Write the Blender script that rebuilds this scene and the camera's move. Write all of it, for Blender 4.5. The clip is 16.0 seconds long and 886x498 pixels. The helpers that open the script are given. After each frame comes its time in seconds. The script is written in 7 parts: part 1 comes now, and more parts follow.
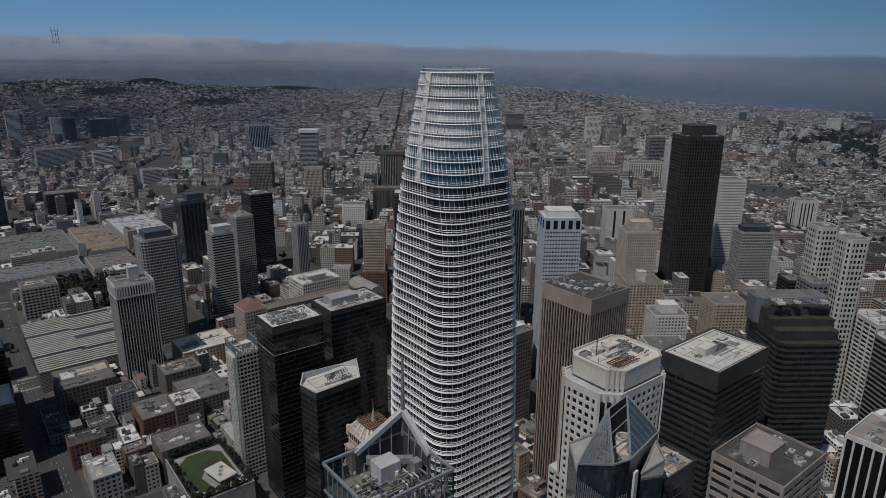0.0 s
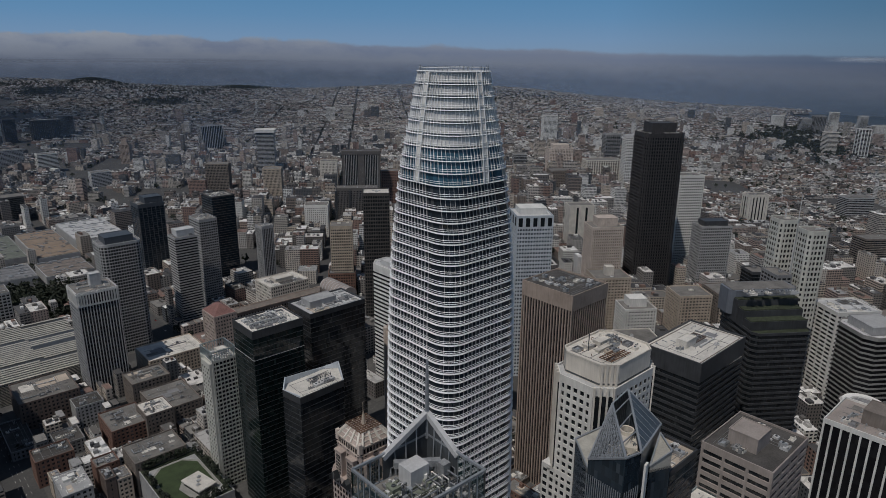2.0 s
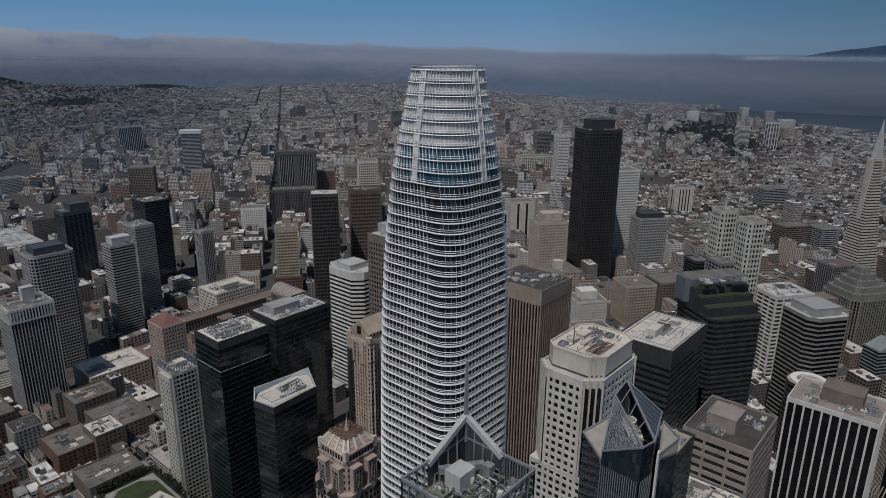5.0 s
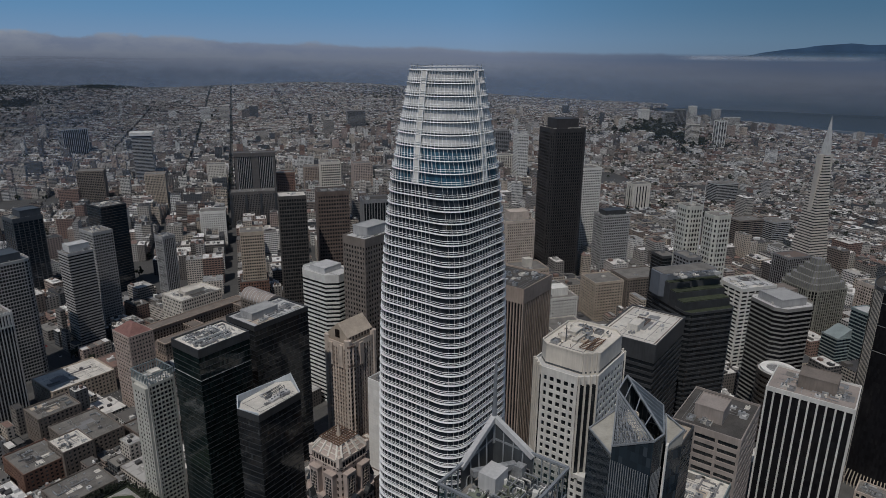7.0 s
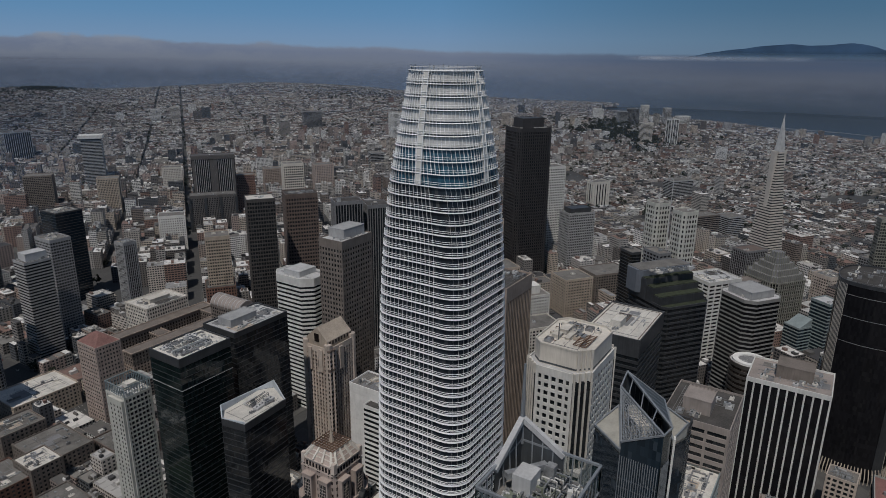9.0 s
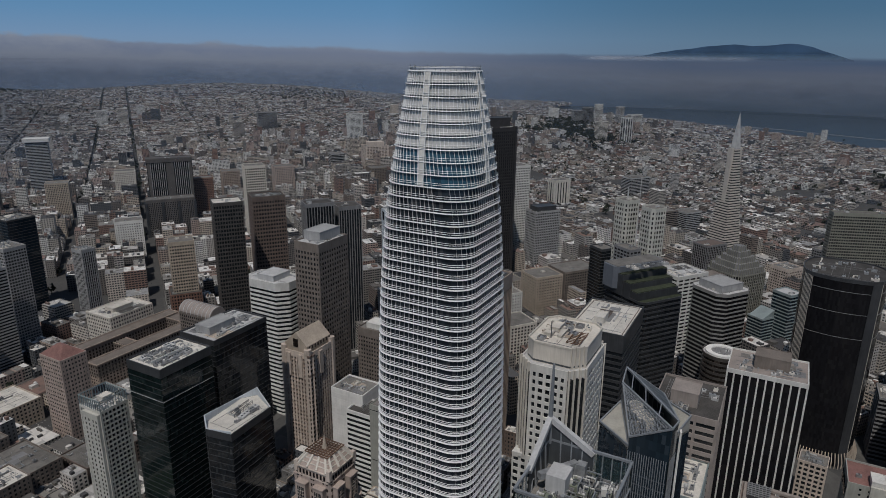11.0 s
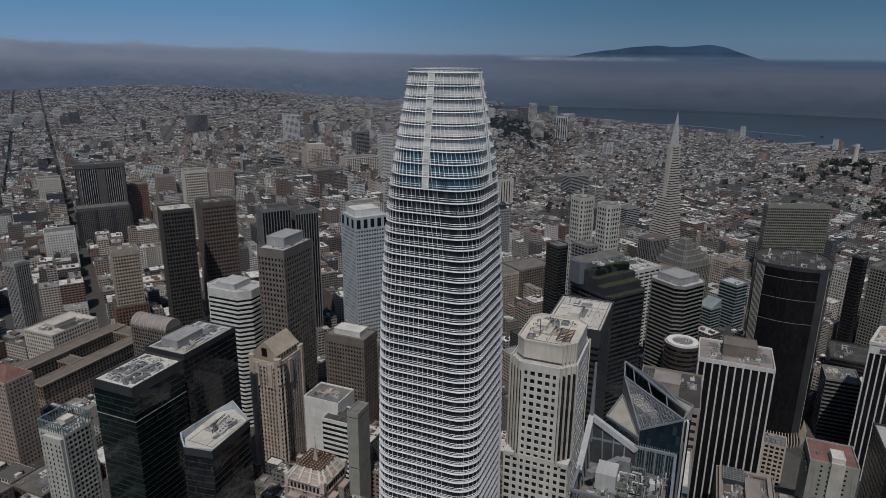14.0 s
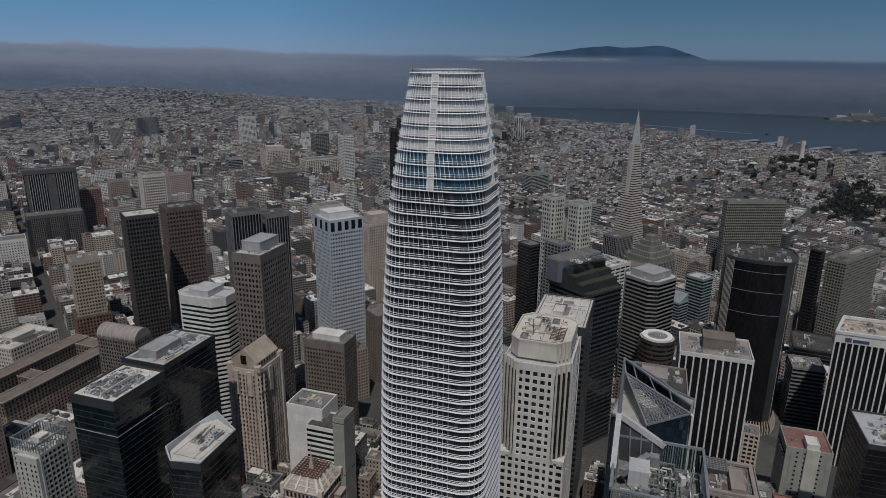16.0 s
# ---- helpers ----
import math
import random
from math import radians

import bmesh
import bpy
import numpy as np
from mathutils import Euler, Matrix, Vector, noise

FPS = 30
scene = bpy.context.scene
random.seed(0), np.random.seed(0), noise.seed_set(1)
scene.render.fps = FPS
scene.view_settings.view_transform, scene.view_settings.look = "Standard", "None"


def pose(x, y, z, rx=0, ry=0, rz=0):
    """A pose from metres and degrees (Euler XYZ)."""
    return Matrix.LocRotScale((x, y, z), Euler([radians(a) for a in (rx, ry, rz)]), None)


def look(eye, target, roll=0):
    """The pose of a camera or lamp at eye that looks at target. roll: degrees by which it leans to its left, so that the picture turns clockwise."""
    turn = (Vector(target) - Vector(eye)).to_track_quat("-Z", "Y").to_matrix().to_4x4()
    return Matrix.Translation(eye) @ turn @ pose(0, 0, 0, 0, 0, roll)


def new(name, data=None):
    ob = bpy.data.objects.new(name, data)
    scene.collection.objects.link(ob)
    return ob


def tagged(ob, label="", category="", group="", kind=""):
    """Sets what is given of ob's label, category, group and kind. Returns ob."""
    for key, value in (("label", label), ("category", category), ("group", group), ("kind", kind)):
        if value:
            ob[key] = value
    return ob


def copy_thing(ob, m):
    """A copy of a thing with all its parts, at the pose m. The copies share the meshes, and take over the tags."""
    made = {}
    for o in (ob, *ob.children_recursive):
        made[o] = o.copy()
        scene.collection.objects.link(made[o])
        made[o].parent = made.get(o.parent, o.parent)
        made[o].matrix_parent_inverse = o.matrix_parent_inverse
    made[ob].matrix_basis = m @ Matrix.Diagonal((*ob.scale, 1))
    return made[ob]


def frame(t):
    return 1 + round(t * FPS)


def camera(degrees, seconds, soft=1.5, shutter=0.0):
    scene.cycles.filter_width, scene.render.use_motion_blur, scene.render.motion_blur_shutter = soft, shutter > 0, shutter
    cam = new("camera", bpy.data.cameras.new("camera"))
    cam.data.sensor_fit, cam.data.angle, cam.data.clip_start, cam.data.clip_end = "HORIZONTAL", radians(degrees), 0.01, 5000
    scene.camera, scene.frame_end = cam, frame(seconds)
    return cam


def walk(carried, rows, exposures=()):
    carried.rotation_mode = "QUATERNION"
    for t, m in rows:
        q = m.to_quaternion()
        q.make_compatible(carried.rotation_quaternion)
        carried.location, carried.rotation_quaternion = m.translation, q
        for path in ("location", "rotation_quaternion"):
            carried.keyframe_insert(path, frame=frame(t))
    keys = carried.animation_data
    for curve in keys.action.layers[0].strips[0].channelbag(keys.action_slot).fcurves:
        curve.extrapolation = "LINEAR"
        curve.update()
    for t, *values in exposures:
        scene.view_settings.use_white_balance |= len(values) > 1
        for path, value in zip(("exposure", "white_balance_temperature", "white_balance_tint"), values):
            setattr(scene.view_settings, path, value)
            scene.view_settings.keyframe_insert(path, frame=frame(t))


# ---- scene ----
cam = camera(68.8, 16.0, soft=0.65)
METRES, EYE, TILT, LEAN, TURN = 160.0, 335.0, 0.0, 0.0, -38.2
ROWS = [
    (0.0, 0.0, 0.0, 0.0, 0.12, -16.56, -0.41),
    (0.5, -0.0289, 0.0022, -0.0002, -0.86, -16.56, -0.43),
    (1.0, -0.059, 0.0048, -0.001, -1.89, -16.57, -0.46),
    (1.5, -0.0896, 0.0085, -0.0013, -2.97, -16.6, -0.46),
    (2.0, -0.1204, 0.013, -0.0014, -4.05, -16.63, -0.47),
    (2.5, -0.1517, 0.0181, -0.0016, -5.19, -16.62, -0.47),
    (3.0, -0.183, 0.0245, -0.0018, -6.34, -16.64, -0.48),
    (3.5, -0.2147, 0.0312, -0.002, -7.48, -16.65, -0.49),
    (4.0, -0.2463, 0.0378, -0.0017, -8.61, -16.69, -0.51),
    (6.5, -0.4003, 0.0801, -0.0024, -14.04, -16.7, -0.57),
    (7.0, -0.4297, 0.0899, -0.0023, -15.07, -16.71, -0.58),
    (7.5, -0.4588, 0.1008, -0.0025, -16.09, -16.7, -0.59),
    (8.0, -0.4875, 0.1119, -0.0025, -17.12, -16.68, -0.6),
    (8.5, -0.5161, 0.1233, -0.0024, -18.15, -16.67, -0.59),
    (9.0, -0.5448, 0.1353, -0.0025, -19.18, -16.66, -0.6),
    (11.5, -0.6837, 0.2037, -0.0025, -24.34, -16.62, -0.61),
    (12.0, -0.7107, 0.2186, -0.0025, -25.36, -16.61, -0.63),
    (12.5, -0.7373, 0.2342, -0.0025, -26.39, -16.59, -0.64),
    (13.0, -0.7633, 0.2503, -0.0028, -27.42, -16.57, -0.61),
    (13.5, -0.7892, 0.2675, -0.0027, -28.44, -16.55, -0.61),
    (14.0, -0.8153, 0.2849, -0.0031, -29.45, -16.52, -0.61),
    (14.5, -0.8411, 0.303, -0.0031, -30.48, -16.51, -0.61),
    (15.0, -0.8663, 0.3219, -0.0034, -31.51, -16.47, -0.6),
    (15.5, -0.8916, 0.3407, -0.0034, -32.53, -16.45, -0.61),
    (16.0, -0.9167, 0.3603, -0.0037, -33.56, -16.44, -0.59),
]
walk(cam, [(t, pose(0, 0, EYE, TILT, LEAN, TURN) @ pose(METRES * x, METRES * y, METRES * z, 90 + pitch, roll, yaw)) for t, x, y, z, yaw, pitch, roll in ROWS], exposures=[(0.0, -1.15, 6510, 11), (16.0, -1.15, 6510, 11)])

# ---- world, sun, exposure ----
# +x is north-west, +y is south-west; the streets south of the market street run along x and y.
SUN_AZ, SUN_EL = 193.0, 61.0          # direction to the sun: degrees from +x towards +y, and above the horizon
world = bpy.data.worlds.new("world")
scene.world = world
world.use_nodes = True
wn = world.node_tree.nodes
sky = wn.new("ShaderNodeTexSky")
sky.sky_type, sky.sun_disc = "NISHITA", False
sky.sun_elevation, sky.sun_rotation = radians(SUN_EL), radians(90 - SUN_AZ)
sky.altitude, sky.air_density, sky.dust_density, sky.ozone_density = 3000, 1.0, 0.3, 3.0
wn["Background"].inputs["Strength"].default_value = 0.145
clear_air = wn.new("ShaderNodeMix")          # thin haze and fog all round: less blue than the model sky
clear_air.data_type, clear_air.blend_type = "RGBA", "MULTIPLY"
clear_air.inputs[0].default_value = 1.0
clear_air.inputs[7].default_value = (1.22, 1.06, 0.86, 1)
world.node_tree.links.new(sky.outputs[0], clear_air.inputs[6])
world.node_tree.links.new(clear_air.outputs[2], wn["Background"].inputs["Color"])
sun_data = bpy.data.lights.new("sun", "SUN")
sun_data.energy, sun_data.angle, sun_data.color = 4.65, radians(0.6), (1.0, 0.955, 0.89)
sun = new("sun", sun_data)
to_sun = Vector((math.cos(radians(SUN_EL)) * math.cos(radians(SUN_AZ)), math.cos(radians(SUN_EL)) * math.sin(radians(SUN_AZ)), math.sin(radians(SUN_EL))))
sun.matrix_world = look(to_sun * 900, (0, 0, 0))

# ---- materials ----
class Nodes:
    """Short hand for node trees."""

    def __init__(self, name):
        self.mat = bpy.data.materials.new(name)
        self.mat.use_nodes = True
        self.tree = self.mat.node_tree
        self.shader = self.tree.nodes["Principled BSDF"]

    def add(self, kind, **inputs):
        n = self.tree.nodes.new("ShaderNode" + kind)
        for key, value in inputs.items():
            self.put(n, key, value)
        return n

    def put(self, n, key, value):
        slot = n.inputs[int(key[1:])] if key[0] == "i" and key[1:].isdigit() else n.inputs[key]
        if isinstance(value, bpy.types.NodeSocket):
            self.tree.links.new(value, slot)
        else:
            slot.default_value = value

    def math(self, op, a, b=0.0, c=0.0):
        n = self.add("Math", i0=a, i1=b, i2=c)
        n.operation = op
        return n.outputs[0]

    def mix(self, fac, a, b):
        n = self.tree.nodes.new("ShaderNodeMix")
        n.data_type = "RGBA"
        self.put(n, "i0", fac)
        self.put(n, "i6", a)
        self.put(n, "i7", b)
        return n.outputs[2]

    def ramp(self, fac, stops, constant=False):
        n = self.add("ValToRGB", i0=fac)
        if constant:
            n.color_ramp.interpolation = "CONSTANT"
        els = n.color_ramp.elements
        while len(els) < len(stops):
            els.new(0.5)
        for el, (p, c) in zip(els, stops):
            el.position, el.color = p, (*c, 1)
        return n.outputs[0]

    def noise(self, vec, scale, detail=3.0, rough=0.55):
        n = self.add("TexNoise", Vector=vec, Scale=scale, Detail=detail, Roughness=rough)
        return n.outputs[0]


def rgb(c):
    return (*c, 1.0)


def plain(name, colour, rough=0.7, metal=0.0, vary=0.18, scale=0.12, bump=0.0, streak=True):
    """Painted, cast or stone surface with stains at two sizes, in world metres."""
    s = Nodes(name)
    pos = s.add("NewGeometry").outputs["Position"]
    big = s.noise(pos, scale, 4)
    if streak:
        m = s.add("Mapping", Vector=pos)
        m.inputs["Scale"].default_value = (1.0, 1.0, 0.08)
        fine = s.noise(m.outputs[0], 1.1, 3)
    else:
        fine = s.noise(pos, 1.3, 3)
    both = s.math("ADD", s.math("MULTIPLY", big, 0.6), s.math("MULTIPLY", fine, 0.4))
    one = s.add("ObjectInfo").outputs["Random"]
    both = s.math("ADD", both, s.math("MULTIPLY", s.math("SUBTRACT", one, 0.5), 0.12))
    dark = tuple(v * (1 - 2.2 * vary) for v in colour)
    light = tuple(min(v * (1 + 1.6 * vary), 0.9) for v in colour)
    s.put(s.shader, "Base Color", s.ramp(both, [(0.3, dark), (0.7, light)]))
    s.put(s.shader, "Roughness", rough)
    s.put(s.shader, "Metallic", metal)
    if bump:
        b = s.add("Bump", Strength=bump, Distance=0.05, Height=fine)
        s.put(s.shader, "Normal", b.outputs[0])
    return s.mat


def glass(name, colour, rough=0.06, pane=(1.5, 3.9), blinds=0.25, blind_colour=(0.16, 0.16, 0.15), spec=0.5):
    """Window glass of a facade, pane by pane: dark, mirroring the sky, some panes with lowered blinds."""
    s = Nodes(name)
    uv = s.add("SeparateXYZ", Vector=s.add("UVMap").outputs[0])
    pu = s.math("FLOOR", s.math("DIVIDE", uv.outputs[0], pane[0]))
    pv = s.math("FLOOR", s.math("DIVIDE", uv.outputs[1], pane[1]))
    cell = s.add("CombineXYZ", X=pu, Y=pv).outputs[0]
    w = s.add("TexWhiteNoise", Vector=cell)
    r = w.outputs["Value"]
    blind = s.math("GREATER_THAN", r, 1 - blinds)
    tone = s.mix(r, rgb(tuple(v * 0.72 for v in colour)), rgb(tuple(v * 1.3 for v in colour)))
    level = s.math("MULTIPLY", blind, s.add("SeparateColor", Color=w.outputs["Color"]).outputs[1])
    s.put(s.shader, "Base Color", s.mix(s.math("MULTIPLY", level, 0.7), tone, rgb(blind_colour)))
    s.put(s.shader, "Roughness", s.math("ADD", rough, s.math("MULTIPLY", r, 0.08)))
    s.put(s.shader, "Specular IOR Level", spec)
    pos = s.add("NewGeometry").outputs["Position"]
    b = s.add("Bump", Strength=0.10, Distance=0.3, Height=s.noise(pos, 0.22, 2))
    s.put(s.shader, "Normal", b.outputs[0])
    return s.mat


def facade(name, walls, floor=3.4, bay=3.0, glass_colour=(0.03, 0.035, 0.04)):
    """Far house walls: window openings in rows, in metres along the wall; the wall colour changes from house to house."""
    s = Nodes(name)
    uv = s.add("SeparateXYZ", Vector=s.add("UVMap").outputs[0])
    geo = s.add("NewGeometry")
    rnd = geo.outputs["Random Per Island"]
    wide = s.math("ADD", bay * 0.8, s.math("MULTIPLY", rnd, bay * 0.6))
    fu = s.math("FRACT", s.math("DIVIDE", uv.outputs[0], wide))
    fv = s.math("FRACT", s.math("DIVIDE", uv.outputs[1], floor))
    half = s.math("ADD", 0.2, s.math("MULTIPLY", s.math("FRACT", s.math("MULTIPLY", rnd, 7.0)), 0.2))
    win = s.math("MULTIPLY", s.math("LESS_THAN", s.math("ABSOLUTE", s.math("SUBTRACT", fu, 0.5)), half),
                 s.math("LESS_THAN", s.math("ABSOLUTE", s.math("SUBTRACT", fv, 0.55)), 0.26))
    col = s.ramp(s.math("FRACT", s.math("MULTIPLY", rnd, 13.0)), [(i / len(walls), c) for i, c in enumerate(walls)], True)
    pos = geo.outputs["Position"]
    stain = s.noise(pos, 0.15, 4)
    col = s.mix(s.math("MULTIPLY", stain, 0.3), col, rgb((0.12, 0.11, 0.10)))
    s.put(s.shader, "Base Color", s.mix(win, col, rgb(glass_colour)))
    s.put(s.shader, "Roughness", s.math("SUBTRACT", 0.85, s.math("MULTIPLY", win, 0.6)))
    return s.mat


def roofing(name, tones):
    """Flat roofs: gravel, bitumen and white membranes with patches and stains."""
    s = Nodes(name)
    geo = s.add("NewGeometry")
    rnd = geo.outputs["Random Per Island"]
    col = s.ramp(s.math("FRACT", s.math("MULTIPLY", rnd, 17.0)), [(i / len(tones), c) for i, c in enumerate(tones)], True)
    pos = geo.outputs["Position"]
    a = s.noise(pos, 0.09, 5, 0.65)
    v = s.add("TexVoronoi", Vector=pos, Scale=0.16)
    v.distance = "CHEBYCHEV"
    patch = s.math("MULTIPLY", s.math("GREATER_THAN", v.outputs["Distance"], 0.5), 0.35)
    col = s.mix(s.math("MULTIPLY", s.ramp(a, [(0.35, (0, 0, 0)), (0.65, (1, 1, 1))]), 0.22), col, rgb((0.13, 0.125, 0.12)))
    col = s.mix(patch, col, rgb((0.08, 0.08, 0.08)))
    s.put(s.shader, "Base Color", col)
    s.put(s.shader, "Roughness", 0.9)
    return s.mat


WHITE = plain("white_metal", (0.87, 0.88, 0.89), 0.38, 0.0, 0.06)
PANEL = plain("perforated_panel", (0.55, 0.55, 0.545), 0.5, 0.1, 0.10)
STEEL = plain("painted_steel", (0.30, 0.32, 0.34), 0.45, 0.3, 0.12)
DARKSTEEL = plain("dark_steel", (0.09, 0.10, 0.11), 0.45, 0.3, 0.15)
CREAM = plain("cream_precast", (0.62, 0.58, 0.52), 0.75, 0, 0.10)
WHITECAST = plain("white_precast", (0.68, 0.67, 0.64), 0.7, 0, 0.10)
BEIGE = plain("beige_terracotta", (0.55, 0.47, 0.41), 0.8, 0, 0.16)
TAN = plain("tan_stone", (0.46, 0.39, 0.32), 0.8, 0, 0.15)
BROWN = plain("brown_granite", (0.355, 0.285, 0.238), 0.65, 0, 0.14)
DARKBROWN = plain("dark_carnelian_granite", (0.044, 0.041, 0.042), 0.45, 0, 0.2)
GREYBROWN = plain("grey_brown_concrete", (0.19, 0.162, 0.142), 0.8, 0, 0.16)
GREY = plain("grey_concrete", (0.36, 0.36, 0.36), 0.75, 0, 0.13)
LIGHTGREY = plain("light_grey_concrete", (0.50, 0.50, 0.50), 0.75, 0, 0.12)
MIDGREY = plain("mid_grey_granite", (0.22, 0.22, 0.225), 0.6, 0, 0.14)
CHARCOAL = plain("charcoal_metal", (0.062, 0.065, 0.07), 0.4, 0.2, 0.2)
SLATEBLUE = plain("slate_blue_panel", (0.15, 0.165, 0.19), 0.45, 0.1, 0.1)
BLUEGREY = plain("blue_grey_panel", (0.075, 0.088, 0.105), 0.5, 0.1, 0.12)
PALETEAL = plain("pale_teal_panel", (0.27, 0.32, 0.325), 0.5, 0.1, 0.12)
PALEBLUE = plain("pale_blue_cladding", (0.50, 0.54, 0.58), 0.6, 0, 0.1)
BLACKSTONE = plain("black_brown_cladding", (0.075, 0.068, 0.064), 0.5, 0, 0.18)
UMBER = plain("umber_precast", (0.15, 0.115, 0.10), 0.7, 0, 0.15)
SAGE = plain("sage_grey_frame", (0.54, 0.53, 0.48), 0.7, 0, 0.1)
BRICK = plain("red_brick", (0.19, 0.11, 0.085), 0.85, 0, 0.2)
REDTILE = plain("red_tile", (0.235, 0.122, 0.108), 0.8, 0, 0.2)
MAUVE = plain("mauve_grey_precast", (0.30, 0.262, 0.24), 0.8, 0, 0.12)
SAGEDARK = plain("sage_render", (0.34, 0.345, 0.315), 0.8, 0, 0.1)
OLIVE = plain("olive_grey_panel", (0.235, 0.232, 0.20), 0.6, 0, 0.12)
PAINT = plain("white_painted_concrete", (0.80, 0.79, 0.77), 0.7, 0, 0.07)
PINK = plain("pink_stone", (0.41, 0.335, 0.295), 0.8, 0, 0.12)
GRAVEL = plain("gravel_roof", (0.175, 0.166, 0.154), 0.95, 0, 0.22, 0.1, 0.3, False)
DARKROOF = plain("bitumen_roof", (0.075, 0.070, 0.066), 0.9, 0, 0.25, 0.1, 0.3, False)
WHITEROOF = plain("white_membrane_roof", (0.62, 0.59, 0.54), 0.8, 0, 0.13, 0.15, 0, False)
DUCT = plain("galvanised_duct", (0.40, 0.41, 0.42), 0.45, 0.5, 0.2, 0.4, 0, False)
PLANTS = plain("planted_terrace", (0.040, 0.050, 0.028), 0.95, 0, 0.35, 0.4, 0.5, False)
LAWN = plain("lawn", (0.036, 0.054, 0.022), 0.95, 0, 0.25, 0.12, 0.4, False)
PATH = plain("pale_paving", (0.27, 0.265, 0.245), 0.85, 0, 0.15, 0.3, 0, False)
GLASS_HERO = glass("tower_glass", (0.024, 0.033, 0.042), 0.04, (1.5, 4.5), 0.2, (0.10, 0.10, 0.10))
GLASS_TEAL = glass("crown_glass", (0.030, 0.085, 0.125), 0.03, (1.5, 4.5), 0.0)
GLASS_DARK = glass("dark_glass", (0.016, 0.019, 0.022), 0.05, (1.5, 3.9), 0.06, (0.07, 0.075, 0.075))
GLASS_GREEN = glass("dark_green_glass", (0.010, 0.018, 0.018), 0.04, (1.5, 3.9), 0.06, (0.04, 0.055, 0.05))
GLASS_BLACK = glass("black_glass", (0.013, 0.013, 0.015), 0.12, (1.5, 3.9), 0.1, (0.02, 0.02, 0.02), 0.25)
GLASS_BLUE = glass("blue_glass", (0.018, 0.029, 0.040), 0.05, (1.5, 3.9), 0.12, (0.05, 0.065, 0.08))
GLASS_BROWN = glass("bronze_glass", (0.022, 0.018, 0.016), 0.06, (1.5, 3.9), 0.2, (0.12, 0.10, 0.09))
GLASS_GREY = glass("grey_glass", (0.030, 0.033, 0.036), 0.07, (1.5, 3.7), 0.3, (0.2, 0.2, 0.19))


# ---- builders ----
class Mesh:
    """Collects faces with their uv in metres."""

    def __init__(self):
        self.v, self.f, self.uv = [], [], []

    def face(self, pts, uvs=None):
        n = len(self.v)
        self.v += [tuple(p) for p in pts]
        self.f.append(tuple(range(n, n + len(pts))))
        self.uv += uvs or [(p[0], p[1]) for p in pts]

    def prism(self, poly, z0, z1, top=True, bottom=False, poly1=None):
        """A prism over a plan; poly1: the plan at the top, where it differs."""
        up = poly1 or poly
        run, n, base = 0.0, len(poly), len(self.v)
        self.v += [(x, y, z0) for x, y in poly] + [(x, y, z1) for x, y in up]
        for i in range(n):
            j = (i + 1) % n
            step = math.dist(poly[i], poly[j])
            self.f.append((base + i, base + j, base + n + j, base + n + i))
            self.uv += [(run, z0), (run + step, z0), (run + step, z1), (run, z1)]
            run += step
        if top:
            self.f.append(tuple(base + n + i for i in range(n)))
            self.uv += [tuple(p) for p in up]
        if bottom:
            self.f.append(tuple(base + i for i in reversed(range(n))))
            self.uv += [tuple(p) for p in reversed(poly)]

    def ring(self, outer, inner, z0, z1):
        """A wall of some thickness round a plan, in one piece."""
        n, base = len(outer), len(self.v)
        self.v += [(x, y, z) for ring, z in ((outer, z0), (outer, z1), (inner, z1), (inner, z0)) for x, y in ring]
        run = 0.0
        for i in range(n):
            j = (i + 1) % n
            step = math.dist(outer[i], outer[j])
            for k in range(4):
                a, b = base + k * n, base + (k + 1) % 4 * n
                self.f.append((a + i, a + j, b + j, b + i))
                self.uv += [(run, z0), (run + step, z0), (run + step, z1), (run, z1)]
            run += step

    def box(self, cx, cy, w, d, z0, z1, ang=0.0, bottom=True):
        self.prism(turned(rect(w, d), cx, cy, ang), z0, z1, True, bottom)

    def bar(self, a, b, r):
        """A square bar from a to b, half width r."""
        a, b = Vector(a), Vector(b)
        way = (b - a).normalized()
        side = way.cross(Vector((0, 0, 1)))
        side = side.normalized() if side.length > 1e-4 else Vector((1, 0, 0))
        up = side.cross(way)
        c = [side * r + up * r, -side * r + up * r, -side * r - up * r, side * r - up * r]
        lo, hi = [a + q for q in c], [b + q for q in c]
        for i in range(4):
            j = (i + 1) % 4
            self.face([lo[i], hi[i], hi[j], lo[j]])
        self.face(lo)
        self.face(list(reversed(hi)))

    def data(self, name, material, smooth=False):
        m = bpy.data.meshes.new(name)
        m.from_pydata(self.v, [], self.f)
        layer = m.uv_layers.new(name="UVMap")
        layer.data.foreach_set("uv", np.array(self.uv, dtype=np.float32).ravel())
        m.materials.append(material)
        if smooth:
            m.polygons.foreach_set("use_smooth", [True] * len(m.polygons))
        m.update()
        return m


def rect(w, d):
    return [(-w / 2, -d / 2), (w / 2, -d / 2), (w / 2, d / 2), (-w / 2, d / 2)]


def chamfered(w, d, c):
    """A rectangle with cut corners; c: one size, or one for each corner from the near one round."""
    cs = [c] * 4 if isinstance(c, (int, float)) else c
    a, b = w / 2, d / 2
    out = []
    for (x, y, px, py, qx, qy), k in zip(((-a, -b, 0, 1, 1, 0), (a, -b, -1, 0, 0, 1), (a, b, 0, -1, -1, 0), (-a, b, 1, 0, 0, -1)), cs):
        out += [(x + px * k, y + py * k), (x + qx * k, y + qy * k)] if k else [(x, y)]
    return out


